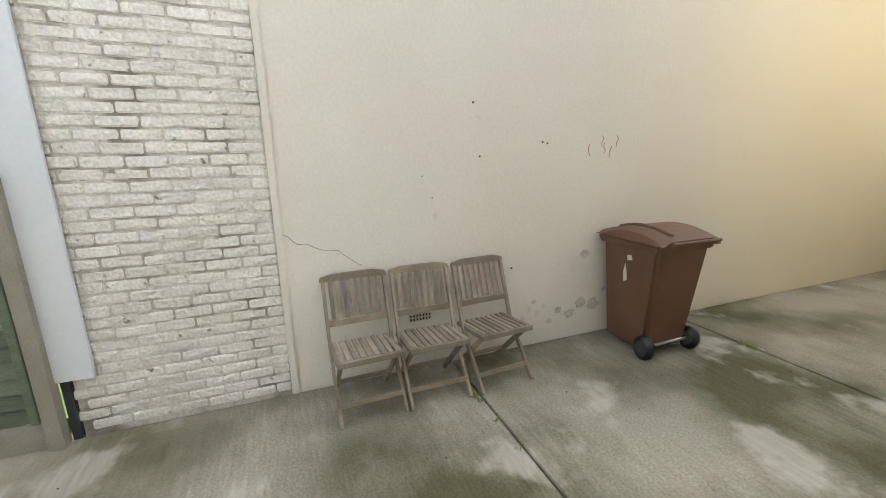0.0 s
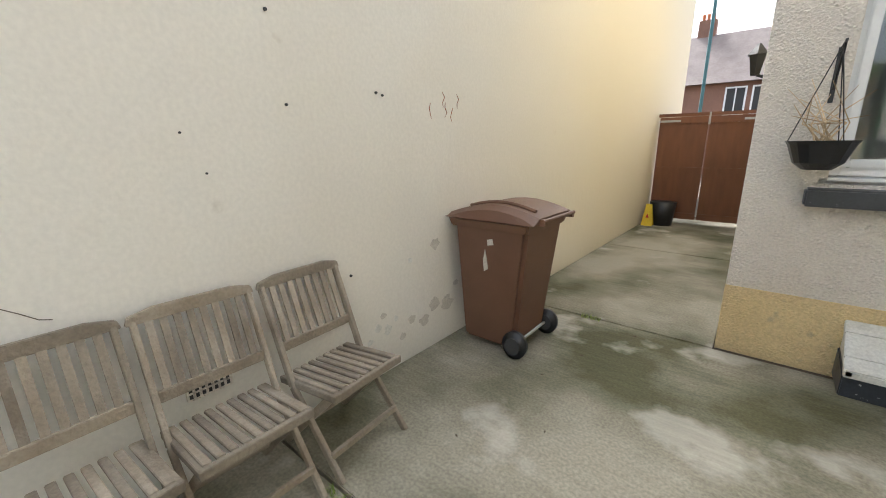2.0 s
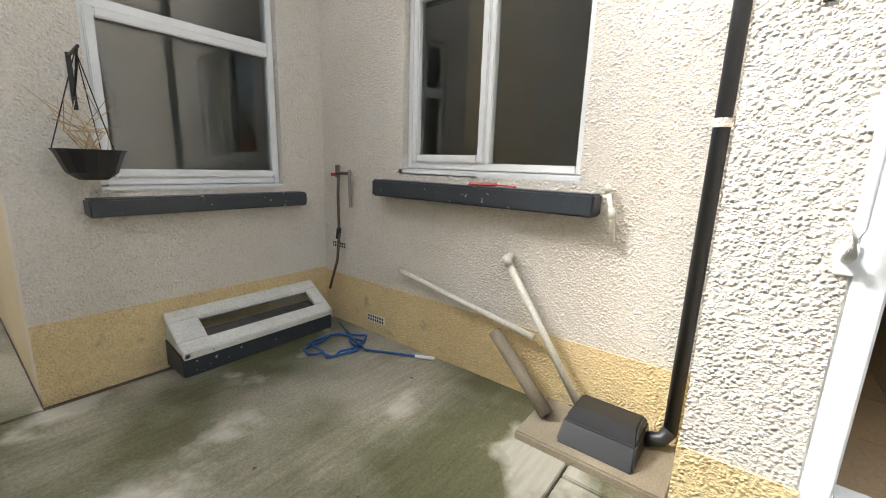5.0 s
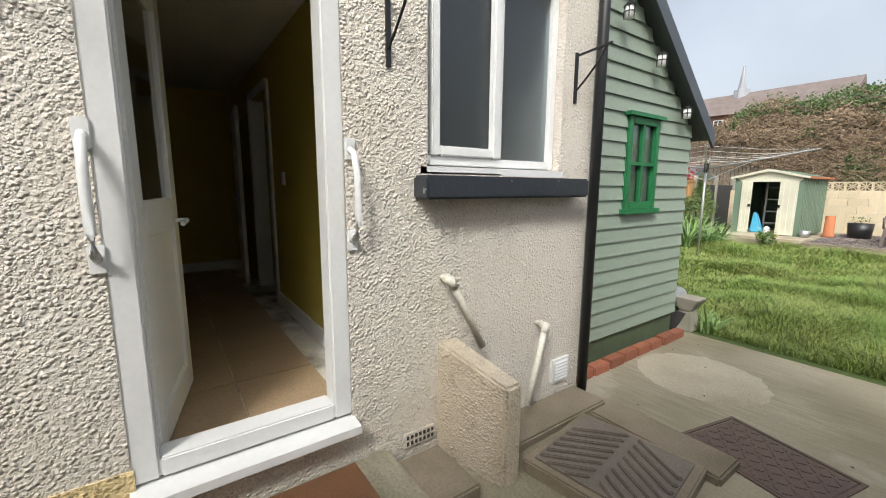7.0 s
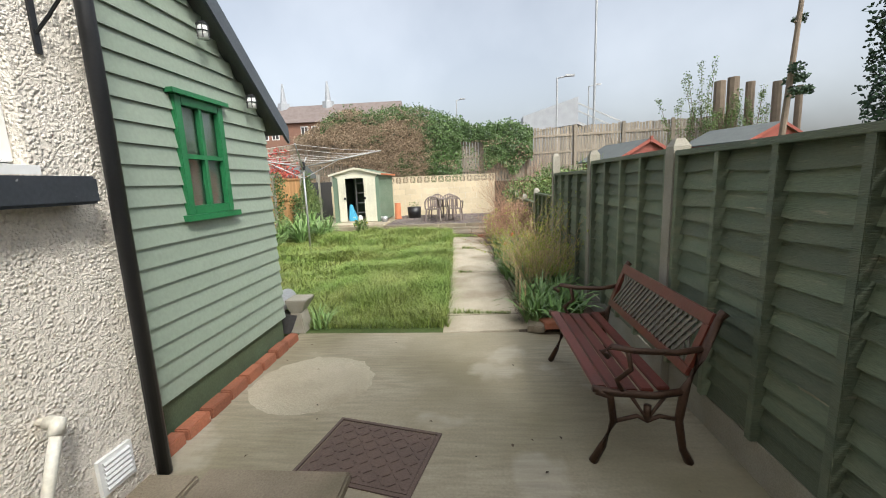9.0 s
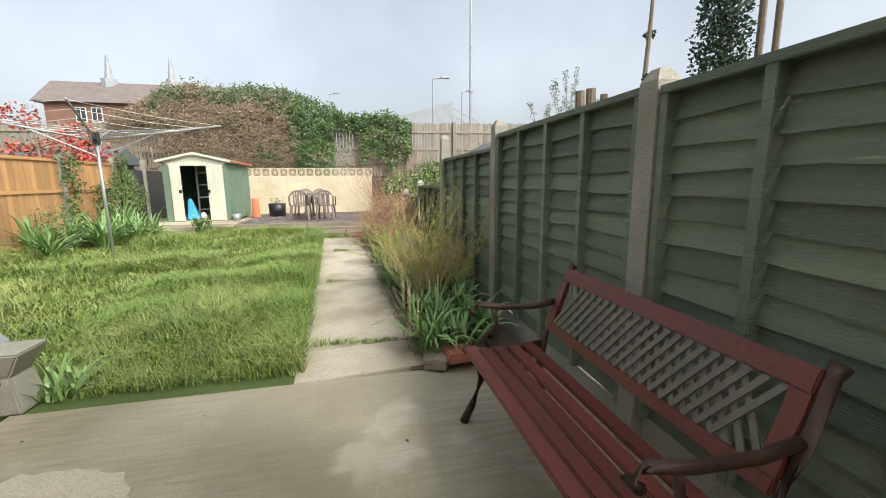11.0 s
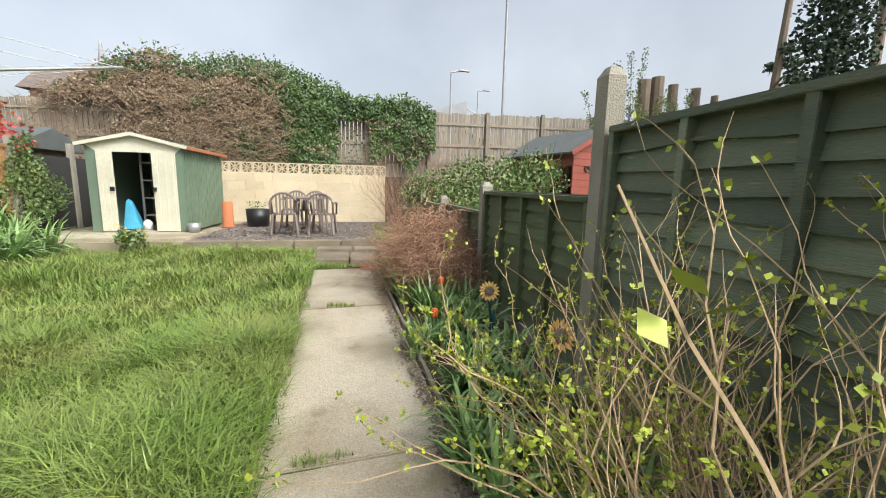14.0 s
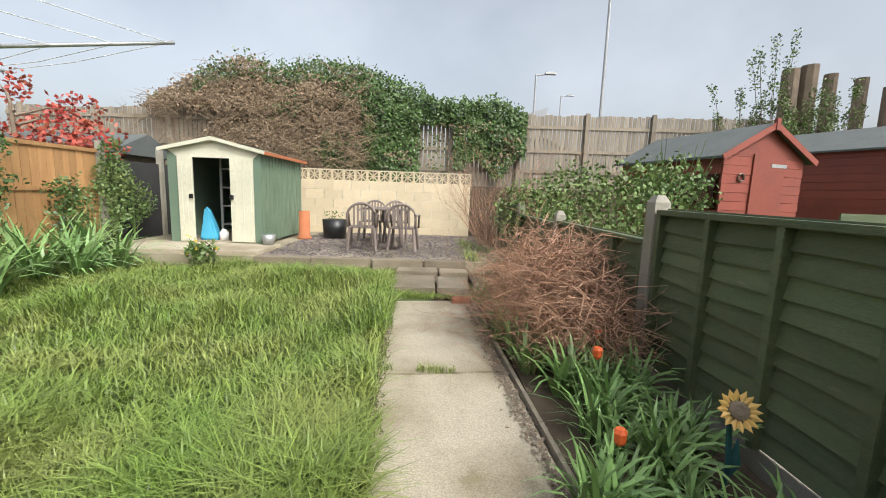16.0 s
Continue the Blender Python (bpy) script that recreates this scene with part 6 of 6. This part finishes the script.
ri = random.Random(21)
gi, gd, gs = Geo(), Geo(), Geo()
for _ in range(46000):
    x = ri.uniform(-10.0, 1.15)
    hi, lo = hedge_top(x), 1.5
    gap, bare = -1.95 < x < -0.95, x < -6.2
    if gap:
        lo = 3.2 if ri.random() < 0.9 else 1.7
    if x > -0.95:
        lo = 2.0 + 0.5 * noise.noise((x * 1.5, 0, 9))
    z = lo + (hi - lo) * ri.random() ** 0.8
    if bare and z < 3.35 and noise.noise((x * 0.9, z * 0.9, 15)) + ri.uniform(-0.2, 0.2) < 0.12 + 0.12 * (-6.2 - x):
        continue
    if gap and ri.random() < 0.45:
        continue
    if z > hi - 0.3 and ri.random() < 0.35:
        z += ri.uniform(0, 0.22)
    bulge = 0.35 + 0.3 * noise.noise((x * 0.9, z * 0.9, 5)) + 0.14 * noise.noise((x * 3, z * 3, 8))
    over = max(0, z - 3.4)
    p = Vector((x, BF - bulge * ri.uniform(0.5, 1.0) + over * ri.uniform(-0.05, 0.5), z))
    edge = 0.55 * noise.noise((x * 0.35, 7, 2))
    dry = noise.noise((x * 0.8 + 3, z * 1.1, 2)) * 0.8 + ri.uniform(-0.3, 0.3) + (0.55 if x < -4.6 + edge else -0.35 if x > -3.6 else 0.1) - (0.75 if z > hi - 0.55 and x > -8.2 else 0.0) > 0.1
    sz = ri.uniform(0.045, 0.095)
    a = Vector((ri.uniform(-1, 1), ri.uniform(-0.9, 0.1), ri.uniform(-1, 0.5))).normalized() * sz
    s = a.cross(Vector((ri.uniform(-0.4, 0.4), -1, ri.uniform(-0.4, 0.4)))).normalized() * sz * 0.45
    (gd if dry else gi).poly([p, p + a * 0.4 + s, p + a, p + a * 0.4 - s])
for _ in range(2200):
    x = ri.uniform(-10.2, -3.4)
    z = ri.uniform(1.6, hedge_top(x) - 0.1)
    if x < -6.2 and z < 3.3 and ri.random() < 0.75:
        continue
    p = Vector((x, BF - ri.uniform(0.2, 0.6) + max(0, z - 3.4) * 0.3, z))
    q = p + Vector((ri.uniform(-0.4, 0.4), ri.uniform(-0.2, 0.1), ri.uniform(-0.2, 0.3)))
    gs.tube([p, q, q + Vector((ri.uniform(-0.5, 0.5), ri.uniform(-0.2, 0.1), ri.uniform(-0.4, 0.25)))], [0.010, 0.007, 0.003], 4, False)
hv = thing("ivy_hedge", "ivy-covered hedge, green at one side and dry brown at the other", "hedge", (0, 0, 0))
part("green_foliage", gi, "ivy", hv, "glossy green ivy leaves")
part("dry_foliage", gd, "ivydry", hv, "brown dead leaves")
part("stem_tangle", gs, "ivydry", hv, "tangled brown stems")
# dark boxes behind the leaves, their colour standing in for the hedge's inner shade
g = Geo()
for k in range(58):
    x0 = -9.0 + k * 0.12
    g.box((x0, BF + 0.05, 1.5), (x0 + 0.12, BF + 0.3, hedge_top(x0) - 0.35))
part("dark_core", g, "conifer", hv, "dark filler standing in for shade inside the hedge")

# trees
def tree(name, label, x, y, z, h, r, crown, leafmat, leafsize, nleaf, rnd, bare=False, limbs=9):
    t = thing(name, label, "tree", (x, y, z))
    g, c = Geo(), Geo()
    bend = Vector((rnd.uniform(-0.2, 0.2), 0, 0))
    g.tube([(0, 0, 0), (bend.x, 0, h * 0.35), (bend.x * 2, 0, h * 0.7), (bend.x * 2.2, 0, h)], [r, r * 0.85, r * 0.6, r * 0.3], 8)
    for k in range(limbs):
        u = rnd.uniform(0.35, 0.95)
        a = rnd.uniform(0, 6.283)
        L = crown[0] * rnd.uniform(0.5, 1.0)
        p = Vector((bend.x * 2 * u, 0, h * u))
        q = p + Vector((math.cos(a) * L, math.sin(a) * L, L * rnd.uniform(0.1, 0.7)))
        g.tube([p, (p + q) / 2 + Vector((0, 0, 0.1)), q], [r * 0.4, r * 0.25, r * 0.1], 5)
        if nleaf:
            leaf_cloud(c, q, (crown[1], crown[1], crown[1] * 0.7), nleaf // limbs, leafsize, rnd)
    part("trunk", g, "bark", t)
    if nleaf:
        part("crown", c, leafmat, t)
    return t


rt = random.Random(31)
tree("red_tree", "red and green leaved shrub tree behind the fence", -8.8, 18.4, 0, 2.6, 0.08, (1.05, 0.5), "redleaf", 0.10, 2600, rt, limbs=16)
tree("lopped_tree", "lopped tree with a few dark leaf tufts", 6.7, 16.1, 0, 8.2, 0.09, (0.42, 0.17), "conifer", 0.09, 700, rt, limbs=7)
cf = thing("conifer_tree", "tall dark columnar conifer", "tree", (12.6, 19.2, 0))
part("trunk", Geo().tube([(0, 0, 0), (0, 0, 8.2)], [0.2, 0.05], 8), "bark", cf)
c = Geo()
for k in range(70):
    z = 1.4 + 8.4 * k / 70
    rr = 1.0 * (1 - (max(0, z - 6.3) / 4.2) ** 2)
    a = k * 2.4
    leaf_cloud(c, (math.cos(a) * rr * 0.5, math.sin(a) * rr * 0.5, z), (rr * 0.6, rr * 0.6, 0.5), 110, 0.16, rt)
part("crown", c, "conifer", cf)
for x, y, h, r in ((8.95, 22.0, 5.15, 0.22), (9.6, 22.0, 4.95, 0.17), (10.75, 22.2, 4.95, 0.17), (11.6, 22.2, 4.75, 0.13), (8.5, 22.1, 5.05, 0.22), (14.6, 19.4, 8.5, 0.14), (15.4, 19.4, 8.8, 0.13)):
    t = solo("tree_stump", Geo().tube([(x, y, 0), (x + 0.05, y, h * 0.5), (x, y, h)], [r * 1.1, r, r * 0.95], 9), "bark", "sawn-off bare tree trunk", "tree trunk", group="sawn trunks")
for x, y, h in ((7.7, 21.4, 5.3), (8.4, 21.2, 4.4), (9.3, 21.3, 4.3), (9.9, 21.5, 3.9), (7.0, 21.6, 4.2)):
    t = thing("sapling", "airy sapling with pale young leaves", "sapling", (x, y, 0))
    g, c = Geo(), Geo()
    for k in range(9):
        e = Vector((rt.uniform(-1.1, 0.5), rt.uniform(-0.4, 0.4), h * rt.uniform(0.75, 1.1)))
        pts = [Vector((0, 0, 0.3)), e * 0.5 + Vector((0, 0, 0.5)), e * 0.85 + Vector((0, 0, 0.3)), e]
        g.tube(pts, [0.02, 0.012, 0.008, 0.003], 4)
        for q in (1, 2, 3):
            for _ in range(11):
                u = rt.random()
                leaf_cloud(c, pts[q] * u + pts[q - 1] * (1 - u), (0.12, 0.12, 0.12), 7, 0.06, rt)
    part("stem_tangle", g, "bark", t)
    part("foliage", c, "shrubleaf", t)

# flowers and ornament in the bed
sf = thing("sunflower_ornament", "painted metal sunflower on a teal stem", "ornament", (-0.42, 12.1, -0.1))
part("stem", Geo().tube([(0, 0, 0), (0.01, 0, 0.3), (-0.02, -0.01, 0.52), (-0.03, -0.05, 0.56)], 0.011, 8), "teal", sf, smooth=True)
FM = Matrix.Translation((-0.04, -0.07, 0.57)) @ Euler((radians(62), 0, radians(-12))).to_matrix().to_4x4()
pt = Geo()
for k in range(16):
    a = k * math.pi / 8
    d, s = Vector((math.cos(a), math.sin(a), 0)), Vector((-math.sin(a), math.cos(a), 0)) * 0.02
    z = Vector((0, 0, 0.006 * (k % 2)))
    pt.poly([FM @ (d * 0.028 + z), FM @ (d * 0.055 + s * 0.7 + z), FM @ (d * 0.082 + z + Vector((0, 0, 0.012))), FM @ (d * 0.055 - s * 0.7 + z)])
part("petals", pt, "petal", sf, "ochre painted petals")
part("seed_head", Geo().tube([FM @ Vector((0, 0, -0.008)), FM @ Vector((0, 0, 0.012)), FM @ Vector((0, 0, 0.02))], [0.038, 0.036, 0.02], 16), "bark", sf)
part("leaf", Geo().poly([(0, 0, 0.2), (0.05, -0.02, 0.3), (0.03, -0.01, 0.42), (0.0, 0, 0.3)]), "teal", sf)
sf2 = copy_thing(sf, pose(-0.50, 10.95, 0.0, 0, 0, 20))
for x, y, z in ((-0.66, 12.85, 0.32), (-0.86, 12.15, 0.24), (-0.5, 13.2, 0.3)):
    t = thing("tulip", "orange tulip in the flower bed", "flower", (x, y, 0), group="tulips")
    part("stem", Geo().tube([(0, 0, 0), (0.01, 0, z)], 0.004, 5), "leafgreen", t)
    part("bloom", Geo().tube([(0.01, 0, z), (0.01, 0, z + 0.02), (0.01, 0, z + 0.06), (0.01, 0, z + 0.075)], [0.01, 0.028, 0.03, 0.02], 7), "orange", t)
nt = Geo()
for k in range(16):
    for j in range(9):
        a = Vector((-0.92 + 0.02 * math.sin(k), 8.55 + k * 0.07, 0.02 + j * 0.045))
        nt.beam(a, a + Vector((0.02, 0.07, 0.0)), 0.0022, 0.0022)
        nt.beam(a, a + Vector((0.006, 0, 0.045)), 0.0022, 0.0022, (0, 1, 0))
solo("garden_netting", nt, "cane", "sagging pale plastic netting along the bed", "netting")
solo("bed_edging", Geo().beam((-0.85, 8.5, 0.0), (-1.12, 15.1, 0.0), 0.025, 0.06), "greywood", "weathered board edging the bed", "edging", "structure")

# marks on the rendered wall
rm = random.Random(17)
for k in range(5):
    y, z = 1.05 + k * 0.07 + rm.uniform(-0.04, 0.04), 1.88 + rm.uniform(-0.08, 0.06)
    pts = [(-0.001, y + rm.uniform(-0.02, 0.02), z - 0.035 * j) for j in range(4)]
    solo("rust_mark", Geo().tube(pts, [0.002, 0.0035, 0.003, 0.0015], 5), "redbrick", "rusty scratch in the render", "mark", "structure")
for y, z, r in ((1.34, 0.82, 0.045), (1.36, 0.34, 0.06), (1.48, 0.24, 0.05), (1.62, 0.30, 0.035), (1.72, 0.2, 0.03), (1.20, 0.30, 0.07), (1.08, 0.44, 0.03), (1.9, 0.42, 0.025)):
    g = Geo()
    outline = [(y + r * (1 + 0.7 * noise.noise((k * 0.9, y * 5, z))) * math.cos(k * 0.524), z + r * 0.8 * (1 + 0.7 * noise.noise((k * 0.9, z * 5, y))) * math.sin(k * 0.524)) for k in range(12)]
    g.prism(outline, -0.007, 0.002, "x")
    solo("paint_flake", g, "flake", "blistered patch of flaking wall paint", "mark", "structure")

# ivy on the concrete posts and a flowering weed before the shed
ru = random.Random(23)
for x, y, z0, z1 in ((-7.22, 15.95, 0.2, 1.85), (-7.2, 17.9, 0.2, 1.9), (-7.1, 16.9, 0.1, 1.2)):
    g = Geo()
    for k in range(14):
        leaf_cloud(g, (x + ru.uniform(-0.05, 0.12), y + ru.uniform(-0.15, 0.15), z0 + (z1 - z0) * k / 13), (0.17, 0.2, 0.12), 60, 0.06, ru)
    solo("climbing_ivy", g, "ivy", "green ivy climbing a concrete fence post", "ivy", "stuff")
fw = thing("flowering_weed", "small leafy weed with yellow flowers at the lawn edge", "plant", (-4.95, 16.55, 0))
g = Geo()
for k in range(12):
    a, h = ru.uniform(0, 6.28), ru.uniform(0.2, 0.5)
    tip = Vector((math.cos(a) * 0.2, math.sin(a) * 0.15, h))
    g.tube([(0, 0, 0), tip * 0.6 + Vector((0, 0, 0.05)), tip], 0.004, 4)
    leaf_cloud(g, tip * 0.7, (0.09, 0.09, 0.1), 26, 0.07, ru)
    if k % 2:
        c = Geo()
        leaf_cloud(c, tip + Vector((0, 0, 0.03)), (0.02, 0.02, 0.02), 8, 0.03, ru)
        part("bloom", c, "yellowpl", fw, "small yellow flower")
part("foliage", g, "shrubleaf", fw)


def litter(name, n, centre, spread, size, material, label):
    """Crumbs and dead leaves lying along a line; centre and spread give x and its width at y."""
    g = Geo()
    for _ in range(n):
        y = ru.uniform(8.5, 15.1)
        x = centre(y) + ru.gauss(0, spread) * (0.6 + abs(noise.noise((y * 1.3, 2, 6))) * 2)
        r, a = size * ru.uniform(0.4, 1.3), ru.uniform(0, 3.14)
        d, e = Vector((math.cos(a), math.sin(a), ru.uniform(-0.2, 0.5))) * r, Vector((-math.sin(a), math.cos(a), ru.uniform(-0.1, 0.4))) * r * 0.6
        p = Vector((x, y, 0.012))
        g.poly([p - d, p - e, p + d, p + e])
    return solo(name, g, material, label, "litter", "stuff")


litter("leaf_litter", 2600, lambda y: -0.91 - (y - 8.3) * 0.042, 0.035, 0.014, "bark", "brown leaf litter along the bed edge")
litter("leaf_litter", 1500, lambda y: left_edge(y) + 0.02, 0.03, 0.012, "soil", "dark crumbs of earth along the lawn edge")
for y in (8.86, 10.97, 13.32):
    solo("edge_weeds", blades(420, (-1.95, -0.9, y - 0.03, y + 0.03), 0.05, 0.003, ru, 0.9, lambda x, yy: left_edge(yy) < x < -0.9 - (yy - 8.3) * 0.042 and noise.noise((x * 3, yy * 5, 4)) > 0.0), "grass", "small weeds in the path joint", "weeds", "stuff")
solo("edge_weeds", blades(2600, (-2.2, -1.6, 8.4, 15.2), 0.10, 0.0035, ru, 1.3, lambda x, yy: abs(x - left_edge(yy) - 0.03) < 0.05 and noise.noise((yy * 1.5, 0, 8)) > -0.1), "grass", "grass hanging over the path edge", "weeds", "stuff")

# ---- paving pieces ----
patio = solo("patio", Geo().box((-3.9, -6.0, -0.09), (0.0, 8.32, -0.03)), "soil", "dark bedding under the concrete slabs", "floor", "structure")
def slab(parent, pts, material="concrete", z=0.0, th=0.05):
    c = Vector((sum(p[0] for p in pts) / 4, sum(p[1] for p in pts) / 4, 0))
    g = Geo().hexa([(p[0] - c.x, p[1] - c.y, -th) for p in pts] + [(p[0] - c.x, p[1] - c.y, 0) for p in pts])
    piece("slab", g.mesh("slab", material, 0.006), parent, Matrix.Translation((c.x, c.y, z)))
J = 0.008
for x0, x1, y0, y1 in ((-1.765, 0.0, -2.9, 0.10), (-1.765, 0.0, -5.9, -2.9), (-3.875, 0.0, 0.10, 2.72), (-3.3, 0.0, 2.72, 8.3), (-3.875, -3.3, 2.72, 3.2)):
    slab(patio, [(x0 + J, y0 + J), (x1 - J, y0 + J), (x1 - J, y1 - J), (x0 + J, y1 - J)])
path_bed = solo("garden_path", Geo().hexa([(-1.78, 8.3, -0.08), (-0.86, 8.3, -0.08), (-1.15, 15.2, -0.08), (-2.1, 15.2, -0.08), (-1.78, 8.3, -0.03), (-0.86, 8.3, -0.03), (-1.15, 15.2, -0.03), (-2.1, 15.2, -0.03)]), "soil", "bedding of the concrete garden path", "path", "structure")
ys = [8.31, 8.82, 10.95, 13.3, 15.2]
for a, b in zip(ys, ys[1:]):
    L = lambda y: -1.78 - (y - 8.3) * 0.045
    Rr = lambda y: -0.86 - (y - 8.3) * 0.042
    k = 0.08
    slab(path_bed, [(L(a) + J, a - k * 0.5 + J), (Rr(a) - J, a + k * 0.5 + J), (Rr(b) - J, b + k * 0.5 - J), (L(b) + J, b - k * 0.5 - J)], "path", 0.004)
# roughly round patch in a paler concrete colour, just above the slab
solo("pale_patch", Geo().poly([(-2.72 + (0.47 + 0.05 * noise.noise((k * 0.5, 2, 0))) * math.cos(k * math.pi / 32), 7.26 + (0.45 + 0.05 * noise.noise((k * 0.5, 5, 0))) * math.sin(k * math.pi / 32), 0.003) for k in range(64)]), "palemark", "pale round patch on the concrete", "stain", "structure")
# slate chippings
ch_, rs = Geo(), random.Random(4)
for _ in range(9000):
    x, y = rs.uniform(-4.3, -0.45), rs.uniform(16.95, 20.75)
    a, s = rs.uniform(0, 6.28), rs.uniform(0.015, 0.035)
    z = 0.182 + rs.uniform(0, 0.012)
    ch_.poly([(x + s * math.cos(a + q) * w, y + s * math.sin(a + q) * w, z + rs.uniform(-0.004, 0.012)) for q, w in ((0, 1), (1.7, 0.6), (3.1, 1), (4.6, 0.7))])
solo("slate_chippings", ch_, "slate", "purple-grey slate chippings on the terrace", "chippings", "stuff")
# painted bricks of the wall end
BR = []
for k in range(8):
    r = random.Random(100 + k)
    g = Geo().hexa([(r.uniform(-0.004, 0.008) if i in (0, 3, 4, 7) else 0.03, (0.0 if i in (0, 1, 4, 5) else 0.213) + r.uniform(-0.004, 0.004), (0.0 if i < 4 else 0.064) + r.uniform(-0.004, 0.004)) for i in range(8)])
    BR.append(g.mesh("brick", "white_brick", 0.007))
half = Geo().box((0, 0, 0), (0.03, 0.10, 0.064)).mesh("brick", "white_brick", 0.007)
z, row = 0.03, 0
while z < 3.2:
    y = 4.04 + (0.0 if row % 2 else 0.112)
    if row % 2 == 0:
        piece("brick", half, brick_wall, Matrix.Translation((0.0, 4.04, z)))
    while y < 5.2:
        piece("brick", BR[R.randrange(8)], brick_wall, pose(U(-0.004, 0.003), y, z + U(-0.002, 0.002), U(-0.8, 0.8), 0, 0))
        y += 0.2235
    z += 0.0765
    row += 1
# hall tiles
for i in range(9):
    for j in range(4):
        x, y = -7.9 + i * 0.5, 2.5 + j * 0.5
        if x < -3.5 and y < 4.4 and not (x > -4.65 and y < 3.45):
            g = Geo().box((0.002, 0.002, 0), (0.496, min(0.496, 4.44 - y), 0.008))
            piece("tile", g.mesh("tile", "tile"), hall_floor, Matrix.Translation((x, y, 0.395)))
# small marks on the rendered wall
for y, z, s in ((2.461, 1.742, 0.012), (1.87, 1.85, 0.014), (1.82, 1.84, 0.012), (2.144, 0.773, 0.014), (2.871, 1.431, 0.008), (2.52, 2.15, 0.014), (2.95, 1.6, 0.008)):
    solo("wall_plug", Geo().tube([(-0.010, y, z), (0.004, y, z)], s * 0.6, 8), "dark", "dark old screw hole in the rendered wall", "mark", group="old wall fixings")

# crack and peeling paint on the rendered wall
rk_ = random.Random(9)
pts, y, z = [], 4.0, 1.23
while y > 3.42:
    pts.append((-0.001, y, z))
    y -= rk_.uniform(0.03, 0.06)
    z -= rk_.uniform(-0.005, 0.05)
solo("wall_crack", Geo().tube(pts, 0.0016, 4), "soil", "thin dark crack across the rendered wall", "crack", "structure")
for y, z, s in ((1.95, 0.34, 0.05), (2.02, 0.27, 0.04), (1.86, 0.30, 0.06), (1.78, 0.36, 0.035), (1.62, 0.75, 0.035), (2.2, 0.24, 0.03), (3.62, 1.05, 0.025)):
    s *= 0.7
    a = [(0, s * rk_.uniform(0.5, 1.2) * math.cos(k * 0.7), s * rk_.uniform(0.5, 1.2) * math.sin(k * 0.7)) for k in range(9)]
    g = Geo().prism([(y + p[1], z + p[2]) for p in a], -0.005, 0.002, "x")
    solo("paint_flake", g, "whitepaint", "patch of peeled paint showing grey render", "mark", group="peeled patches")
for k in range(60):
    x, y, s = rk_.uniform(-3.7, -0.1), rk_.choice((rk_.uniform(0.2, 5.0), rk_.uniform(5, 8.2))), rk_.uniform(0.006, 0.02)
    o = solo("dead_leaf", Geo().poly([(-s, 0, 0.004), (0, -s * 0.5, 0.009), (s, 0, 0.006), (0, s * 0.5, 0.01)]), "soil", "small dead leaf lying on the concrete", "leaf", group="dead leaves")
    o.matrix_basis = pose(x, y, 0.0, 0, 0, rk_.uniform(0, 360))
